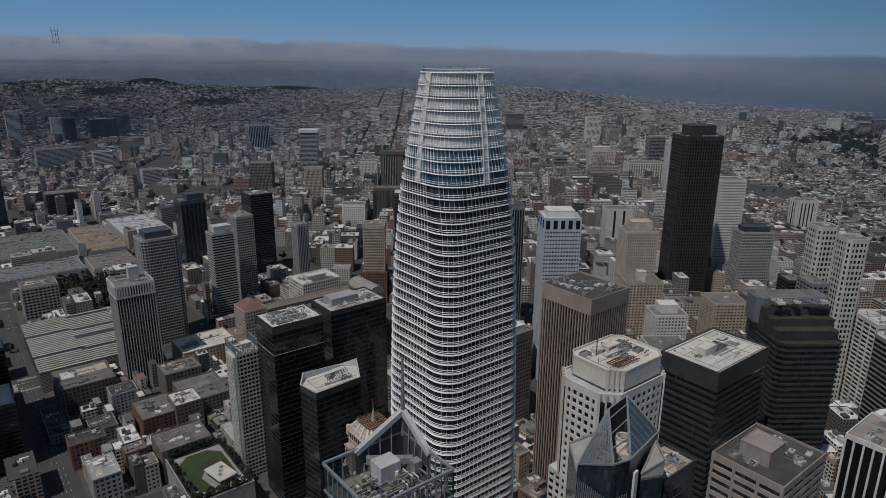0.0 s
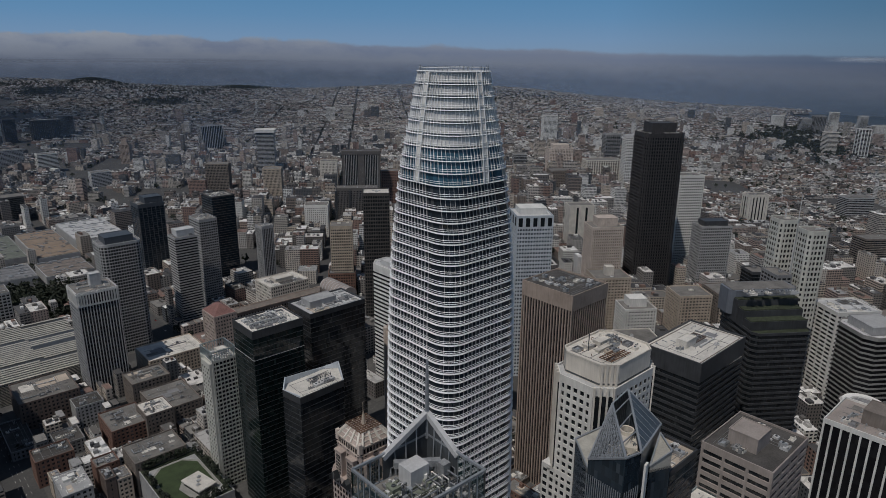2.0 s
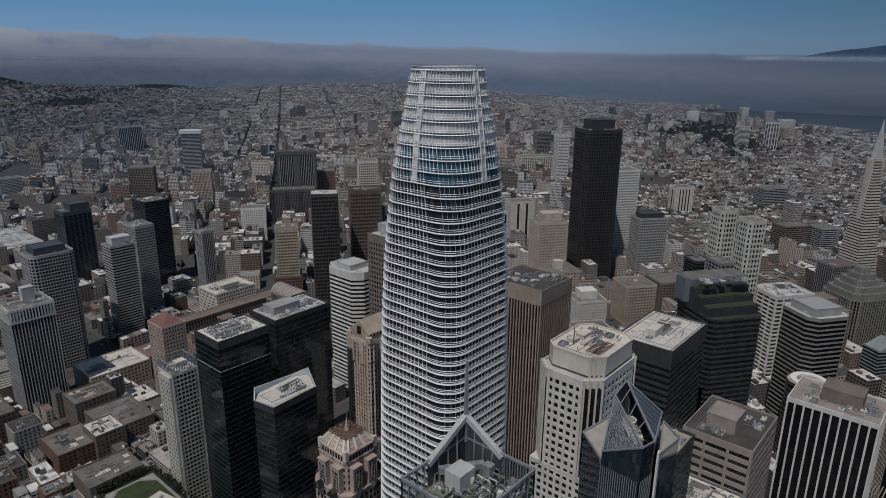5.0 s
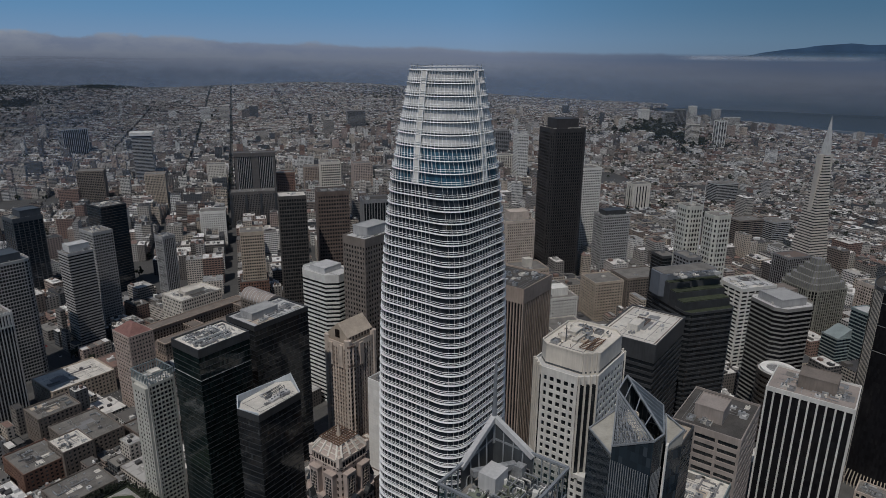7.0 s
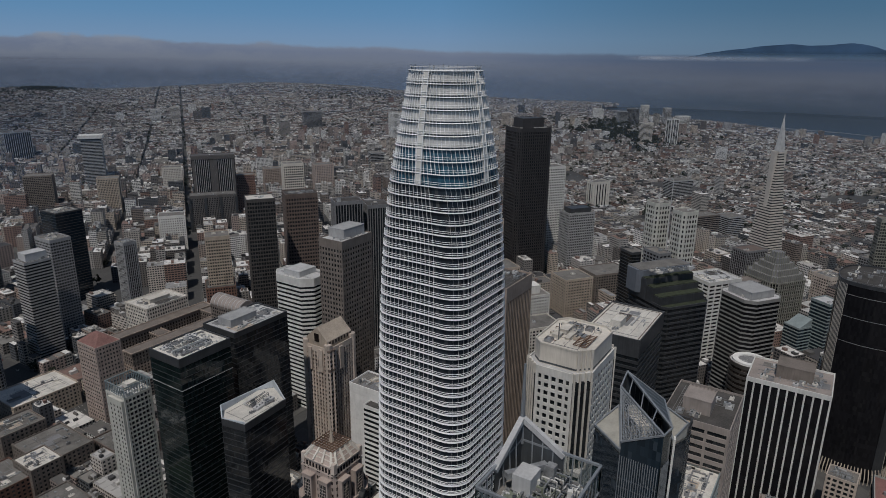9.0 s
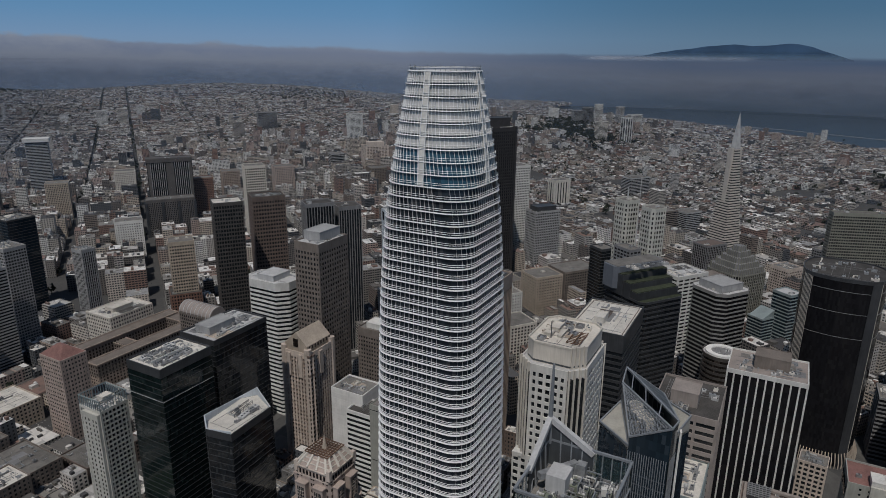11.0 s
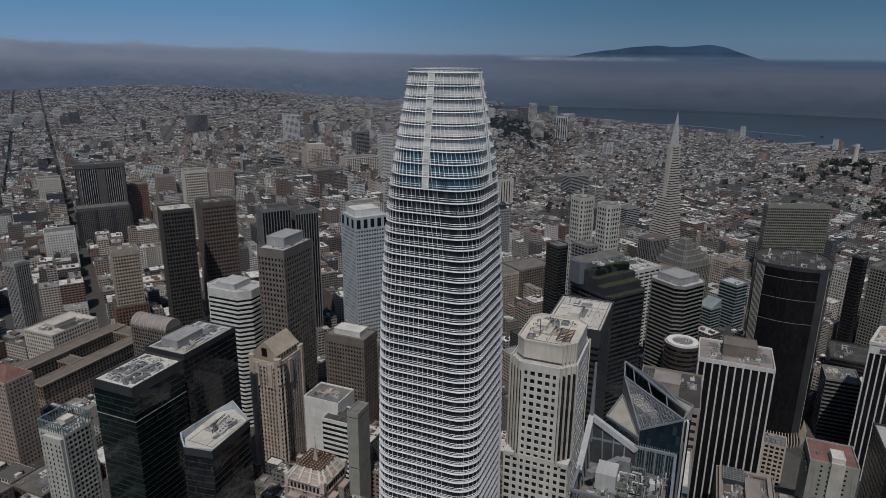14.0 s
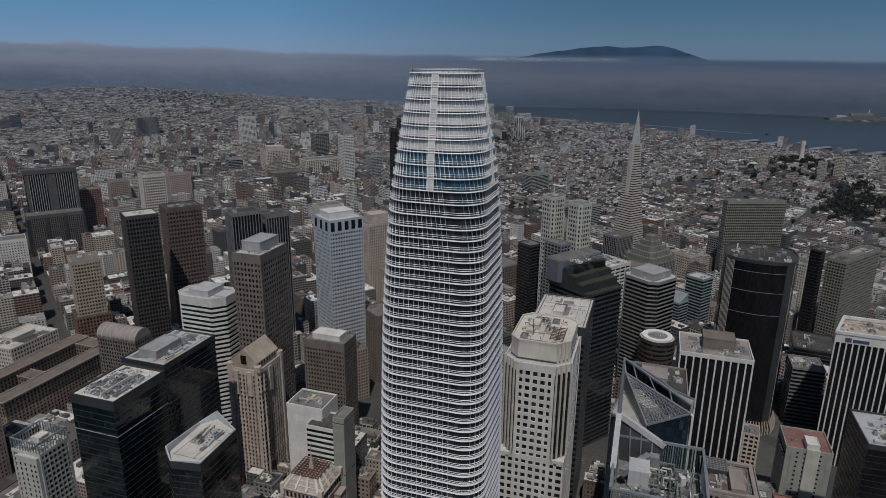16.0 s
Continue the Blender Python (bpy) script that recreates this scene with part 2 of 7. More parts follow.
def rounded(w, d, r, steps=6):
    out = []
    for k, (sx, sy) in enumerate(((1, 1), (-1, 1), (-1, -1), (1, -1))):
        for i in range(steps + 1):
            a = math.pi / 2 * (k + i / steps)
            out.append((sx * (w / 2 - r) + r * math.cos(a), sy * (d / 2 - r) + r * math.sin(a)))
    return out


def turned(poly, cx, cy, ang=0.0):
    c, s = math.cos(radians(ang)), math.sin(radians(ang))
    return [(cx + x * c - y * s, cy + x * s + y * c) for x, y in poly]


def grown(poly, by):
    """The plan moved out by so many metres on every side."""
    n, out = len(poly), []
    for i in range(n):
        p, q, r = Vector(poly[i - 1]), Vector(poly[i]), Vector(poly[(i + 1) % n])
        a, b = (q - p).normalized(), (r - q).normalized()
        na, nb = Vector((a.y, -a.x)), Vector((b.y, -b.x))
        m = na + nb
        m = m / max(m.dot(na), 0.3)
        out.append((q.x + m.x * by, q.y + m.y * by))
    return out


def thing(name, label, category, x=0.0, y=0.0, z=0.0, ang=0.0, group="", kind=""):
    e = new(name)
    e.matrix_world = pose(x, y, z, 0, 0, ang)
    return tagged(e, label, category, group, kind)


def put(name, data, parent, m=None, label=""):
    ob = new(name, data)
    ob.parent = parent
    if m is not None:
        ob.matrix_local = m
    if label:
        tagged(ob, label)
    return ob


def part(name, mesh, material, parent, label="", smooth=False):
    return put(name, mesh.data(name, material, smooth), parent, None, label)


def ground_height(x, y):
    """The lie of the land: flat by the bay, hills further off."""
    z = 0.0
    for hx, hy, h, s in HILLS:
        z += h * math.exp(-((x - hx) ** 2 + (y - hy) ** 2) / (2 * s * s))
    away = math.hypot(x - 100, y - 150)
    turn = math.degrees(math.atan2(y, x))
    rise = max(0.0, min(1.0, (turn - 5) / 35))
    z += max(0.0, away - 1900) / 2700 * (62 * rise + 48 * max(0.0, min(1.0, (turn - 45) / 25)))
    return z


HILLS = [(1440, 1150, 62, 330), (2450, 900, 75, 330), (1700, -200, 98, 150), (2150, 690, 26, 140), (2600, 1900, 60, 500), (3000, 3200, 80, 600),
         (1400, 3900, 22, 420), (600, 4300, 10, 500), (700, 4750, 62, 520), (1060, 4120, 52, 125), (780, 3950, 26, 140), (1900, 4000, 24, 160)]

# ---- the tall tower in the middle ----
HX, HY, HTOP = 179.5, 219.5, 328.75
HERO_HALF = [(0, 25.9), (40, 26.0), (90, 25.2), (140, 24.4), (190, 23.7), (230, 22.6), (260, 21.0), (290, 18.7), (310, 15.6), (332, 12.0)]
_zs, _as = zip(*HERO_HALF)
_dense = np.linspace(0, 333, 112)
_half = np.convolve(np.pad(np.interp(_dense, _zs, _as), 5, mode="reflect", reflect_type="odd"), np.ones(11) / 11, "valid")


def hero_half(z):
    """Half the width across the faces, and how round the corners are: the crown is nearly a circle."""
    f = max(0.0, min(1.0, (z - 245) / 80))
    f = f * f * (3 - 2 * f)
    return float(np.interp(z, _dense, _half)) * (1 + 0.085 * f), 0.43 + 0.37 * f


def hero_plan(z, out=0.0, steps=7):
    a, bend = hero_half(z)
    return rounded(2 * (a + out), 2 * (a + out), bend * (a + out), steps)


def hero_tower():
    top = thing("skyscraper", "tall tapering round-cornered glass skyscraper with white sunshades", "skyscraper", HX, HY, 0)
    floor_h, rows = 4.42, 72
    lines = [HTOP - 5.0 * min(k, 12) - floor_h * max(0, k - 12) for k in range(rows)]
    # glass, floor by floor, in three looks
    def loft(z0, z1, out=0.0):
        m = Mesh()
        k = max(1, round((z1 - z0) / floor_h))
        for i in range(k):
            a, b = z0 + (z1 - z0) * i / k, z0 + (z1 - z0) * (i + 1) / k
            m.prism(hero_plan(a, out), a, b, False, False, hero_plan(b, out))
        return m
    for k in range(6, rows):
        zt, zb = lines[k], lines[k + 1] if k + 1 < rows else 0.0
        part("glass_wall" if k > 8 else "crown_glass", loft(zb, zt), GLASS_HERO if k > 8 else GLASS_TEAL, top, "storey of dark mirror glass" if k > 8 else "storey of blue-green glass", True)
    for k in range(6):
        m = Mesh()
        zt, zb = lines[k] - 0.55, lines[k + 1] + 0.75
        m.prism(hero_plan(zb, -0.1), zb, zt, False, False, hero_plan(zt, -0.1))
        part("crown_panel", m, PANEL, top, "grey perforated metal panels", True)
        m = Mesh()
        m.prism(hero_plan(lines[k + 1], -0.5), lines[k + 1] - 0.6, lines[k + 1] + 0.8, False)
        part("crown_gap", m, DARKSTEEL, top)
    # roof deck sunk in the crown
    m = Mesh()
    m.prism(hero_plan(HTOP - 9, -0.6), HTOP - 9.4, HTOP - 9, True)
    part("roof_deck", m, DARKROOF, top)
    m = Mesh()
    m.ring(hero_plan(HTOP, 0.25), hero_plan(HTOP, -0.4), HTOP - 0.5, HTOP + 0.3)
    m.ring(hero_plan(HTOP + 2, 0.35), hero_plan(HTOP + 2, 0.1), HTOP + 1.3, HTOP + 1.55)
    part("crown_rim", m, WHITE, top)
    m = Mesh()
    for i in range(36):
        p = hero_plan(HTOP, -0.3, 8)[i]
        m.bar((*p, HTOP), (*p, HTOP + 1.6 + 0.7 * (i % 3 == 0)), 0.12)
    tagged(part("rim_railing", m, STEEL, top), kind="stuff")
    def lip(m, z, inn, out, lo, hi):
        """A rail round the tower with a sloped upper edge."""
        mid = (lo + hi) / 2
        rings = [[(x, y, z + up) for x, y in hero_plan(z, o)] for o, up in ((inn, lo), (out - 0.05, lo), (out, mid - 0.05), (inn + (out - inn) * 0.55, hi), (inn, hi))]
        n = len(rings[0])
        for a, b in zip(rings, rings[1:]):
            for i in range(n):
                j = (i + 1) % n
                m.face([a[i], a[j], b[j], b[i]])
    # white sunshades: one deep lip and two rails a storey
    for k, z in enumerate(lines):
        m = Mesh()
        lip(m, z, 0.05, 0.95, -0.17, 0.22)
        part("sunshade", m, WHITE, top, "white metal sunshade", False)
        for up in (1.15, 1.95) if k else ():
            m = Mesh()
            lip(m, z, 0.6, 0.82, up - 0.02, up + 0.09)
            part("rail", m, WHITE, top)
    # upright mullions, following the taper
    def along(poly, u):
        segs = [math.dist(poly[i], poly[(i + 1) % len(poly)]) for i in range(len(poly))]
        u = u * sum(segs)
        for i, s in enumerate(segs):
            if u <= s:
                a, b = Vector(poly[i]), Vector(poly[(i + 1) % len(poly)])
                return a.lerp(b, u / s), (b - a).normalized()
            u -= s
        return Vector(poly[0]), Vector((1, 0))
    n = 72
    for i in range(2 * n):
        if (i % n + 1) % 18 < 3 and i < n:          # the rounded corners are smooth glass
            continue
        m = Mesh()
        prev = None
        for k in range(0, 9, 2) if i >= n else range(8, rows, 2):
            z = lines[k]
            p, t = along(hero_plan(z), (i % n + 0.5) / n)
            nrm = Vector((t.y, -t.x))
            w = 0.065 if i >= n else 0.04
            here = [p + t * w, p + t * w + nrm * 0.5, p - t * w + nrm * 0.5, p - t * w]
            here = [(q.x, q.y, z) for q in here]
            if prev:
                for a in range(3):
                    m.face([here[a], here[a + 1], prev[a + 1], prev[a]])
            prev = here
        part("mullion", m, WHITE if i >= n else LIGHTGREY, top)
    # a pale service slot up the middle of each face of the crown, in storey-high panels
    for q in range(4):
        for k in range(9):
            z1, z0 = lines[k] - 0.3, lines[k + 1] + 0.45
            m = Mesh()
            for lo, hi, out, hw in ((z0, z1, 0.75, 1.25), (z0 - 0.75, z0, 0.45, 1.1)):
                a0, a1 = (hero_half(z)[0] for z in (lo, hi))
                pts = [[(-hw, -a + 0.5, z), (-hw, -a - out, z), (hw, -a - out, z), (hw, -a + 0.5, z)] for a, z in ((a0, lo), (a1, hi))]
                for i in range(3):
                    m.face([pts[0][i], pts[0][i + 1], pts[1][i + 1], pts[1][i]])
                m.face(pts[1])
            ob = part("slot_panel", m, WHITECAST, top, "pale metal panel of the service slot")
            ob.matrix_local = pose(0, 0, 0, 0, 0, 90 * q)
        m = Mesh()
        for k in range(9):
            for x in (-1.3, 1.3):
                a0, a1 = hero_half(lines[k + 1])[0], hero_half(lines[k])[0]
                m.bar((x, -a0 - 1.0, lines[k + 1]), (x, -a1 - 1.0, lines[k]), 0.16)
        part("slot_edge", m, WHITE, top, "white edge ribs of the service slot").matrix_local = pose(0, 0, 0, 0, 0, 90 * q)
    return top


hero_tower()


# ---- office towers ----
_fan = Mesh()
_fan.ring(chamfered(1.1, 1.1, 0.3), chamfered(0.85, 0.85, 0.24), 0, 0.35)
_fan.prism(chamfered(0.86, 0.86, 0.25), 0, 0.2, True)
FAN = _fan.data("fan", DARKSTEEL)


def roof_units(parent, w, d, z, n, seed, mats=None):
    """Plant on a roof: cased units with louvres, fans, ducts, pipe runs, hatches and vents."""
    r = random.Random(seed)
    mats = mats or [DUCT, WHITEROOF, MIDGREY, DUCT, LIGHTGREY]
    for i in range(n):
        m = Mesh()
        fans = []
        kind = r.random()
        x, y = r.uniform(-w / 2 + 3, w / 2 - 3), r.uniform(-d / 2 + 3, d / 2 - 3)
        if kind < 0.45:
            bw, bd, bh = r.uniform(1.6, 4.5), r.uniform(1.6, 4.0), r.uniform(1.0, 2.6)
            m.box(x, y, bw, bd, z, z + bh)
            k = max(1, int(bw / 1.6))
            fans = [(x - bw / 2 + bw * (j + 0.5) / k, y, z + bh) for j in range(k)]
            name = "rooftop_unit"
        elif kind < 0.7:
            ln = r.uniform(4, max(5, w * 0.4))
            x2 = max(-w / 2 + 1.5, min(w / 2 - 1.5, x + r.choice((-1, 1)) * ln))
            y2 = max(-d / 2 + 1.5, min(d / 2 - 1.5, y + r.choice((-1, 1)) * r.uniform(2, 8)))
            m.bar((x, y, z + 0.8), (x2, y, z + 0.8), 0.4)
            m.bar((x2, y, z + 0.8), (x2, y2, z + 0.8), 0.4)
            m.box(x, y, 1.4, 1.4, z, z + 1.6)
            name = "duct"
        elif kind < 0.85:
            m.box(x + 1.5, y + 0.7, 4.4, 2.6, z, z + 0.35)
            for j in range(5):
                m.box(x + (j % 3) * 1.5, y + (j // 3) * 1.5, 0.6, 0.6, z + 0.3, z + r.uniform(0.7, 1.5))
            name = "vent_base"
        else:
            m.ring(turned(rect(5, 4), x, y), turned(rect(4.7, 3.7), x, y), z, z + 1.6)
            m.box(x, y, 3.0, 2.0, z, z + 1.2)
            name = "screened_plant"
        unit = part(name, m, r.choice(mats), parent)
        for fx, fy, fz in fans[:2]:
            put("fan", FAN, unit, pose(fx, fy, fz))
    # pipe runs over the roof
    if n > 3:
        m = Mesh()
        for _ in range(3):
            y = r.uniform(-d / 2 + 2, d / 2 - 2)
            m.bar((-w / 2 + 2, y, z + 0.25), (w / 2 - 2, y, z + 0.25), 0.09)
            x = r.uniform(-w / 2 + 2, w / 2 - 2)
            m.bar((x, -d / 2 + 2, z + 0.25), (x, d / 2 - 2, z + 0.25), 0.09)
        tagged(part("pipe_run", m, MIDGREY, parent), kind="stuff")


def tangle(parent, cx, cy, w, d, z, high, n, seed, mat):
    """Pipes, cable trays, ladders and small frames standing about a roof."""
    r = random.Random(seed)
    m = Mesh()
    for _ in range(n):
        x, y = cx + r.uniform(-0.5, 0.5) * w, cy + r.uniform(-0.5, 0.5) * d
        up = z + r.uniform(0.3, high)
        q = r.random()
        ln = r.uniform(1.5, 6)
        if q < 0.3:
            m.bar((x, y, z), (x, y, up), 0.12)
        elif q < 0.6:
            x2 = max(cx - w / 2, min(cx + w / 2, x + r.choice((-1, 1)) * ln))
            m.bar((x, y, up), (x2, y, up), 0.15)
            m.bar((x, y, z), (x, y, up), 0.12)
            m.bar((x2, y, z), (x2, y, up), 0.12)
        elif q < 0.85:
            y2 = max(cy - d / 2, min(cy + d / 2, y + r.choice((-1, 1)) * ln))
            m.bar((x, y, up), (x, y2, up), 0.15)
            m.bar((x, y, z), (x, y, up), 0.12)
            m.bar((x, y2, z), (x, y2, up), 0.12)
        else:
            m.box(x, y, r.uniform(0.6, 1.6), r.uniform(0.6, 1.6), z, up, r.uniform(0, 90), False)
    tagged(part("pipework", m, mat, parent), kind="stuff")


def roof_patches(parent, w, d, z, n, seed):
    """Renewed stretches of roofing in other tones."""
    r = random.Random(seed)
    for k, mat in enumerate(r.sample((WHITEROOF, DARKROOF, GRAVEL, MIDGREY, TAN), 2)):
        m = Mesh()
        for _ in range(n):
            pw, pd = r.uniform(0.12, 0.4) * w, r.uniform(0.12, 0.4) * d
            m.box(r.uniform(-0.5, 0.5) * (w - pw - 1.4), r.uniform(-0.5, 0.5) * (d - pd - 1.4), pw, pd, z, z + 0.04 + 0.03 * k + r.uniform(0, 0.02), 0, False)
        tagged(part("roof_patch", m, mat, parent), kind="stuff")


def tower(label, cx, cy, w, d, h, ang=0.0, plan=None, wall=GREY, pane=GLASS_DARK, floors=30, band=0.45, bay=0.0, pier=0.8, proud=0.35,
          pier_out=None, blank=4.0, roof=GRAVEL, house=None, house_mat=None, units=10, base=0.0, z0=0.0, name="office_tower", spandrel=None, joined=False, seed=None):
    """An office tower: a glass core, a spandrel for each floor, piers, a plain top band, parapet, roof and plant."""
    seed = seed if seed is not None else int(cx * 7 + cy * 3)
    e = thing(name, label, name.split("_")[-1], cx, cy, z0, ang)
    joined = joined or math.hypot(cx, cy) > 720
    out = plan or rect(w, d)
    core = grown(out, -proud)
    top = h - blank
    m = Mesh()
    m.prism(core, 0, h - 1.6, True)
    part("glass_wall", m, pane, e)
    fh = (top - base) / floors
    if base:
        m = Mesh()
        m.prism(grown(out, 0.02), 0, base * 0.25, False)
        m.prism(grown(out, 0.03), base * 0.85, base, True, True)
        part("base_wall", m, wall, e)
    if band:
        m = Mesh()
        m.prism(out, 0, fh * band, True, True)
        data = m.data("spandrel", spandrel or wall)
        if joined:
            m = Mesh()
            for k in range(floors):
                m.prism(out, base + fh * k, base + fh * (k + band), True, True)
            tagged(part("floor_band", m, spandrel or wall, e), kind="stuff")
        else:
            for k in range(floors):
                put("spandrel", data, e, pose(0, 0, base + fh * k))
    if bay:
        po = proud + 0.02 if pier_out is None else proud + pier_out
        m = Mesh()
        m.box(0, -po / 2 + 0.0, pier, po, 0, top, 0, False)
        data = m.data("pier", wall)
        n = len(out)
        allp = Mesh()
        for i in range(n):
            a, b = Vector(out[i]), Vector(out[(i + 1) % n])
            ln = (b - a).length
            k = max(1, round(ln / bay))
            way = (b - a).normalized()
            nrm = Vector((way.y, -way.x))
            turn = math.degrees(math.atan2(way.y, way.x))
            for j in range(k + 1):
                s = min(max(j / k * ln, pier / 2), ln - pier / 2)
                q = a + way * s + nrm * (po - proud)
                if joined:
                    allp.prism(turned([(-pier / 2, 0), (pier / 2, 0), (pier / 2, po), (-pier / 2, po)], q.x, q.y, turn), 0, top, True)
                else:
                    put("pier", data, e, Matrix.Translation((q.x, q.y, 0)) @ pose(0, 0, 0, 0, 0, turn) @ Matrix.Translation((0, po, 0)))
        if joined:
            tagged(part("pier_frame", allp, wall, e), kind="stuff")
    m = Mesh()
    m.ring(grown(out, 0.03), grown(out, -0.6), top, h)
    part("parapet", m, wall, e)
    m = Mesh()
    m.prism(grown(out, -0.58), h - 1.6, h - 1.2, True)
    part("roof", m, roof, e)
    if house:
        hx, hy, hw, hd, hh = house
        m = Mesh()
        m.box(hx, hy, hw, hd, h - 1.25, h + hh)
        m.ring(turned(rect(hw + 0.3, hd + 0.3), hx, hy), turned(rect(hw - 0.5, hd - 0.5), hx, hy), h + hh - 0.2, h + hh + 0.5)
        part("plant_house", m, house_mat or wall, e)
    if units:
        roof_units(e, w * 0.9, d * 0.9, h - 1.25, units, seed)
        if units > 3 and not plan and roof is not DARKROOF:
            roof_patches(e, w - 1.5, d - 1.5, h - 1.2, 2, seed)
            tangle(e, 0, 0, w * 0.8, d * 0.8, h - 1.2, 1.4, 12 + units, seed + 1, DUCT if seed % 2 else STEEL)
    return e


SLATE = plain("slate_grey_band", (0.24, 0.235, 0.225), 0.7, 0, 0.12)
GRID = -36.0   # streets north of the market street run at this angle

_comb = tower("grey tower with close white ribs and a comb-like crown", 136, 694, 37, 35, 114, wall=LIGHTGREY, pane=GLASS_DARK, floors=28, band=0.22, bay=2.6, pier=0.8, proud=0.8, blank=3, house=(4, 4, 10, 9, 11), house_mat=LIGHTGREY, spandrel=CHARCOAL)
for _z in (111, 99.5):
    m = Mesh()
    m.ring(rect(38.2, 36.2), rect(36.4, 34.4), _z, _z + 1.6)
    part("crown_band", m, WHITECAST, _comb, "pale band round the crown")
for _k in range(15):
    for _w, _d, _a in ((37, 35, 0), (35, 37, 90), (37, 35, 180), (35, 37, 270)):
        m = Mesh()
        m.box(-_w / 2 + _w * (_k + 0.5) / 15, -_d / 2 - 0.35, 0.9, 0.8, 101, 113.6)
        part("crown_rib", m, WHITECAST, _comb).matrix_local = pose(0, 0, 0, 0, 0, _a)
tower("grey apartment tower with a fine window grid and dark top", 188, 786, 44, 38, 132, plan=rounded(44, 38, 7, 3), wall=GREY, floors=36, band=0.3, bay=2.8, pier=0.6, blank=3, roof=MIDGREY, house=(0, 0, 30, 24, 6), house_mat=BLUEGREY, units=8)
tower("dark blue glass tower with upright ribs", 302, 1029, 38, 34, 119, wall=BLUEGREY, pane=GLASS_BLUE, floors=32, band=0.12, bay=6.5, pier=0.9, blank=6, house=(6, 0, 26, 24, 8), house_mat=BLUEGREY)
tower("grey banded tower with a notched top", 269.6, 806, 28, 24.3, 119, wall=GREY, pane=GLASS_DARK, floors=34, band=0.5, bay=0, blank=3, house=(2, 2, 22, 16, 7), house_mat=LIGHTGREY)
tower("slender grey tower with a window grid", 311, 841, 24, 33, 129, wall=GREY, pane=GLASS_GREY, floors=36, band=0.4, bay=3.2, pier=0.7, blank=4)
tower("dark glass tower with a plain flat top", 384, 960, 36, 39.7, 131, wall=CHARCOAL, pane=GLASS_BLUE, floors=34, band=0.15, bay=0, blank=2)
_slim = tower("slim white tower with a balcony grid and a glazed crown", 165.6, 466.5, 20, 21.7, 113, wall=SAGE, pane=GLASS_DARK, floors=32, band=0.24, bay=2.9, pier=0.45, proud=1.3, blank=2, roof=LIGHTGREY, house=(3, 3, 7, 6, 2.5), house_mat=WHITEROOF)
m = Mesh()
m.box(-10.9, -2.4, 2.2, 15.6, 0, 111)
part("solid_wall", m, SAGE, _slim, "white solid wall with small windows")
m = Mesh()
for _k in range(31):
    for _y in (-8.2, -5.2, -1.0, 2.6):
        m.box(-12.0, _y, 0.12, 1.0, 3.4 * _k + 3, 3.4 * _k + 4.7)
tagged(part("small_glazing", m, GLASS_DARK, _slim), kind="stuff")
for _k in range(11):
    for _w, _d, _a in ((19, 21.1, 0), (20.7, 19.4, 90), (19, 21.1, 180), (20.7, 19.4, 270)):
        m = Mesh()
        m.box(-_w / 2 + _w * _k / 10, -_d / 2, 0.35, 0.5, 111, 120.2)
        part("crown_fin", m, PALETEAL, _slim).matrix_local = pose(0, 0, 0, 0, 0, _a)
m = Mesh()
m.ring(rect(19.6, 21.3), rect(18.6, 20.3), 119.4, 120.1)
part("crown_rim", m, PALETEAL, _slim)
_green = tower("dark green glass office block with a pale roof", 187, 423, 40, 31, 150, wall=CHARCOAL, pane=GLASS_GREEN, floors=36, band=0.09, bay=0, proud=0.15, blank=6, roof=WHITEROOF, units=34)
m = Mesh()
m.ring(rect(40.2, 31.2), rect(39.9, 30.9), 127.6, 127.9)
part("trim_line", m, LIGHTGREY, _green, "thin pale metal line round the glass")
m = Mesh()
m.box(-4, -3, 24, 0.5, 148.8, 151)
m.box(8, 3, 0.5, 12, 148.8, 151)
part("roof_screen", m, WHITECAST, _green)
tangle(_green, 0, 0, 34, 25, 148.8, 2.0, 40, 5, WHITECAST)
tower("dark glass office block with a cluttered roof", 246, 437, 51, 34, 145, wall=CHARCOAL, pane=GLASS_DARK, floors=35, band=0.12, bay=0, proud=0.15, blank=4, roof=LIGHTGREY, house=(-6, 2, 24, 14, 4), house_mat=GREY, units=26)
tower("white and black banded tower with cut corners", 366.5, 500.6, 32, 49.5, 135, plan=chamfered(32, 49.5, 9), wall=WHITECAST, pane=GLASS_DARK, floors=30, band=0.5, bay=0, blank=8, roof=LIGHTGREY, house=(0, 0, 22, 20, 4), house_mat=LIGHTGREY)
tower("grey tower with small square windows and a plant house", 369.5, 444.5, 41, 27, 180, wall=GREYBROWN, pane=GLASS_DARK, floors=38, band=0.45, bay=3.4, pier=1.5, blank=8, roof=LIGHTGREY, house=(4, 2, 28, 18, 7), house_mat=GREY)
tower("grey-brown block with small square windows and a white roof box", 383, 389.6, 23.6, 39, 101.6, wall=GREYBROWN, pane=GLASS_DARK, floors=24, band=0.5, bay=2.8, pier=1.2, blank=8, house=(0, 0, 14, 26, 3.5), house_mat=WHITECAST, units=2)
tower("brown fluted tower with tall upright ribs", 368, 293.8, 43.7, 47.4, 171.5, wall=BROWN, pane=GLASS_BLACK, floors=38, band=0.0, bay=2.7, pier=1.0, proud=0.9, blank=12, roof=DARKROOF, units=24)
_flat = tower("dark banded tower with a white roof", 371, 189, 60.7, 39, 158, wall=CHARCOAL, pane=GLASS_DARK, floors=32, band=0.45, bay=0, proud=0.5, blank=13, roof=WHITEROOF, house=(-9, 2, 13, 7, 3.5), house_mat=WHITEROOF, units=5)
m = Mesh()
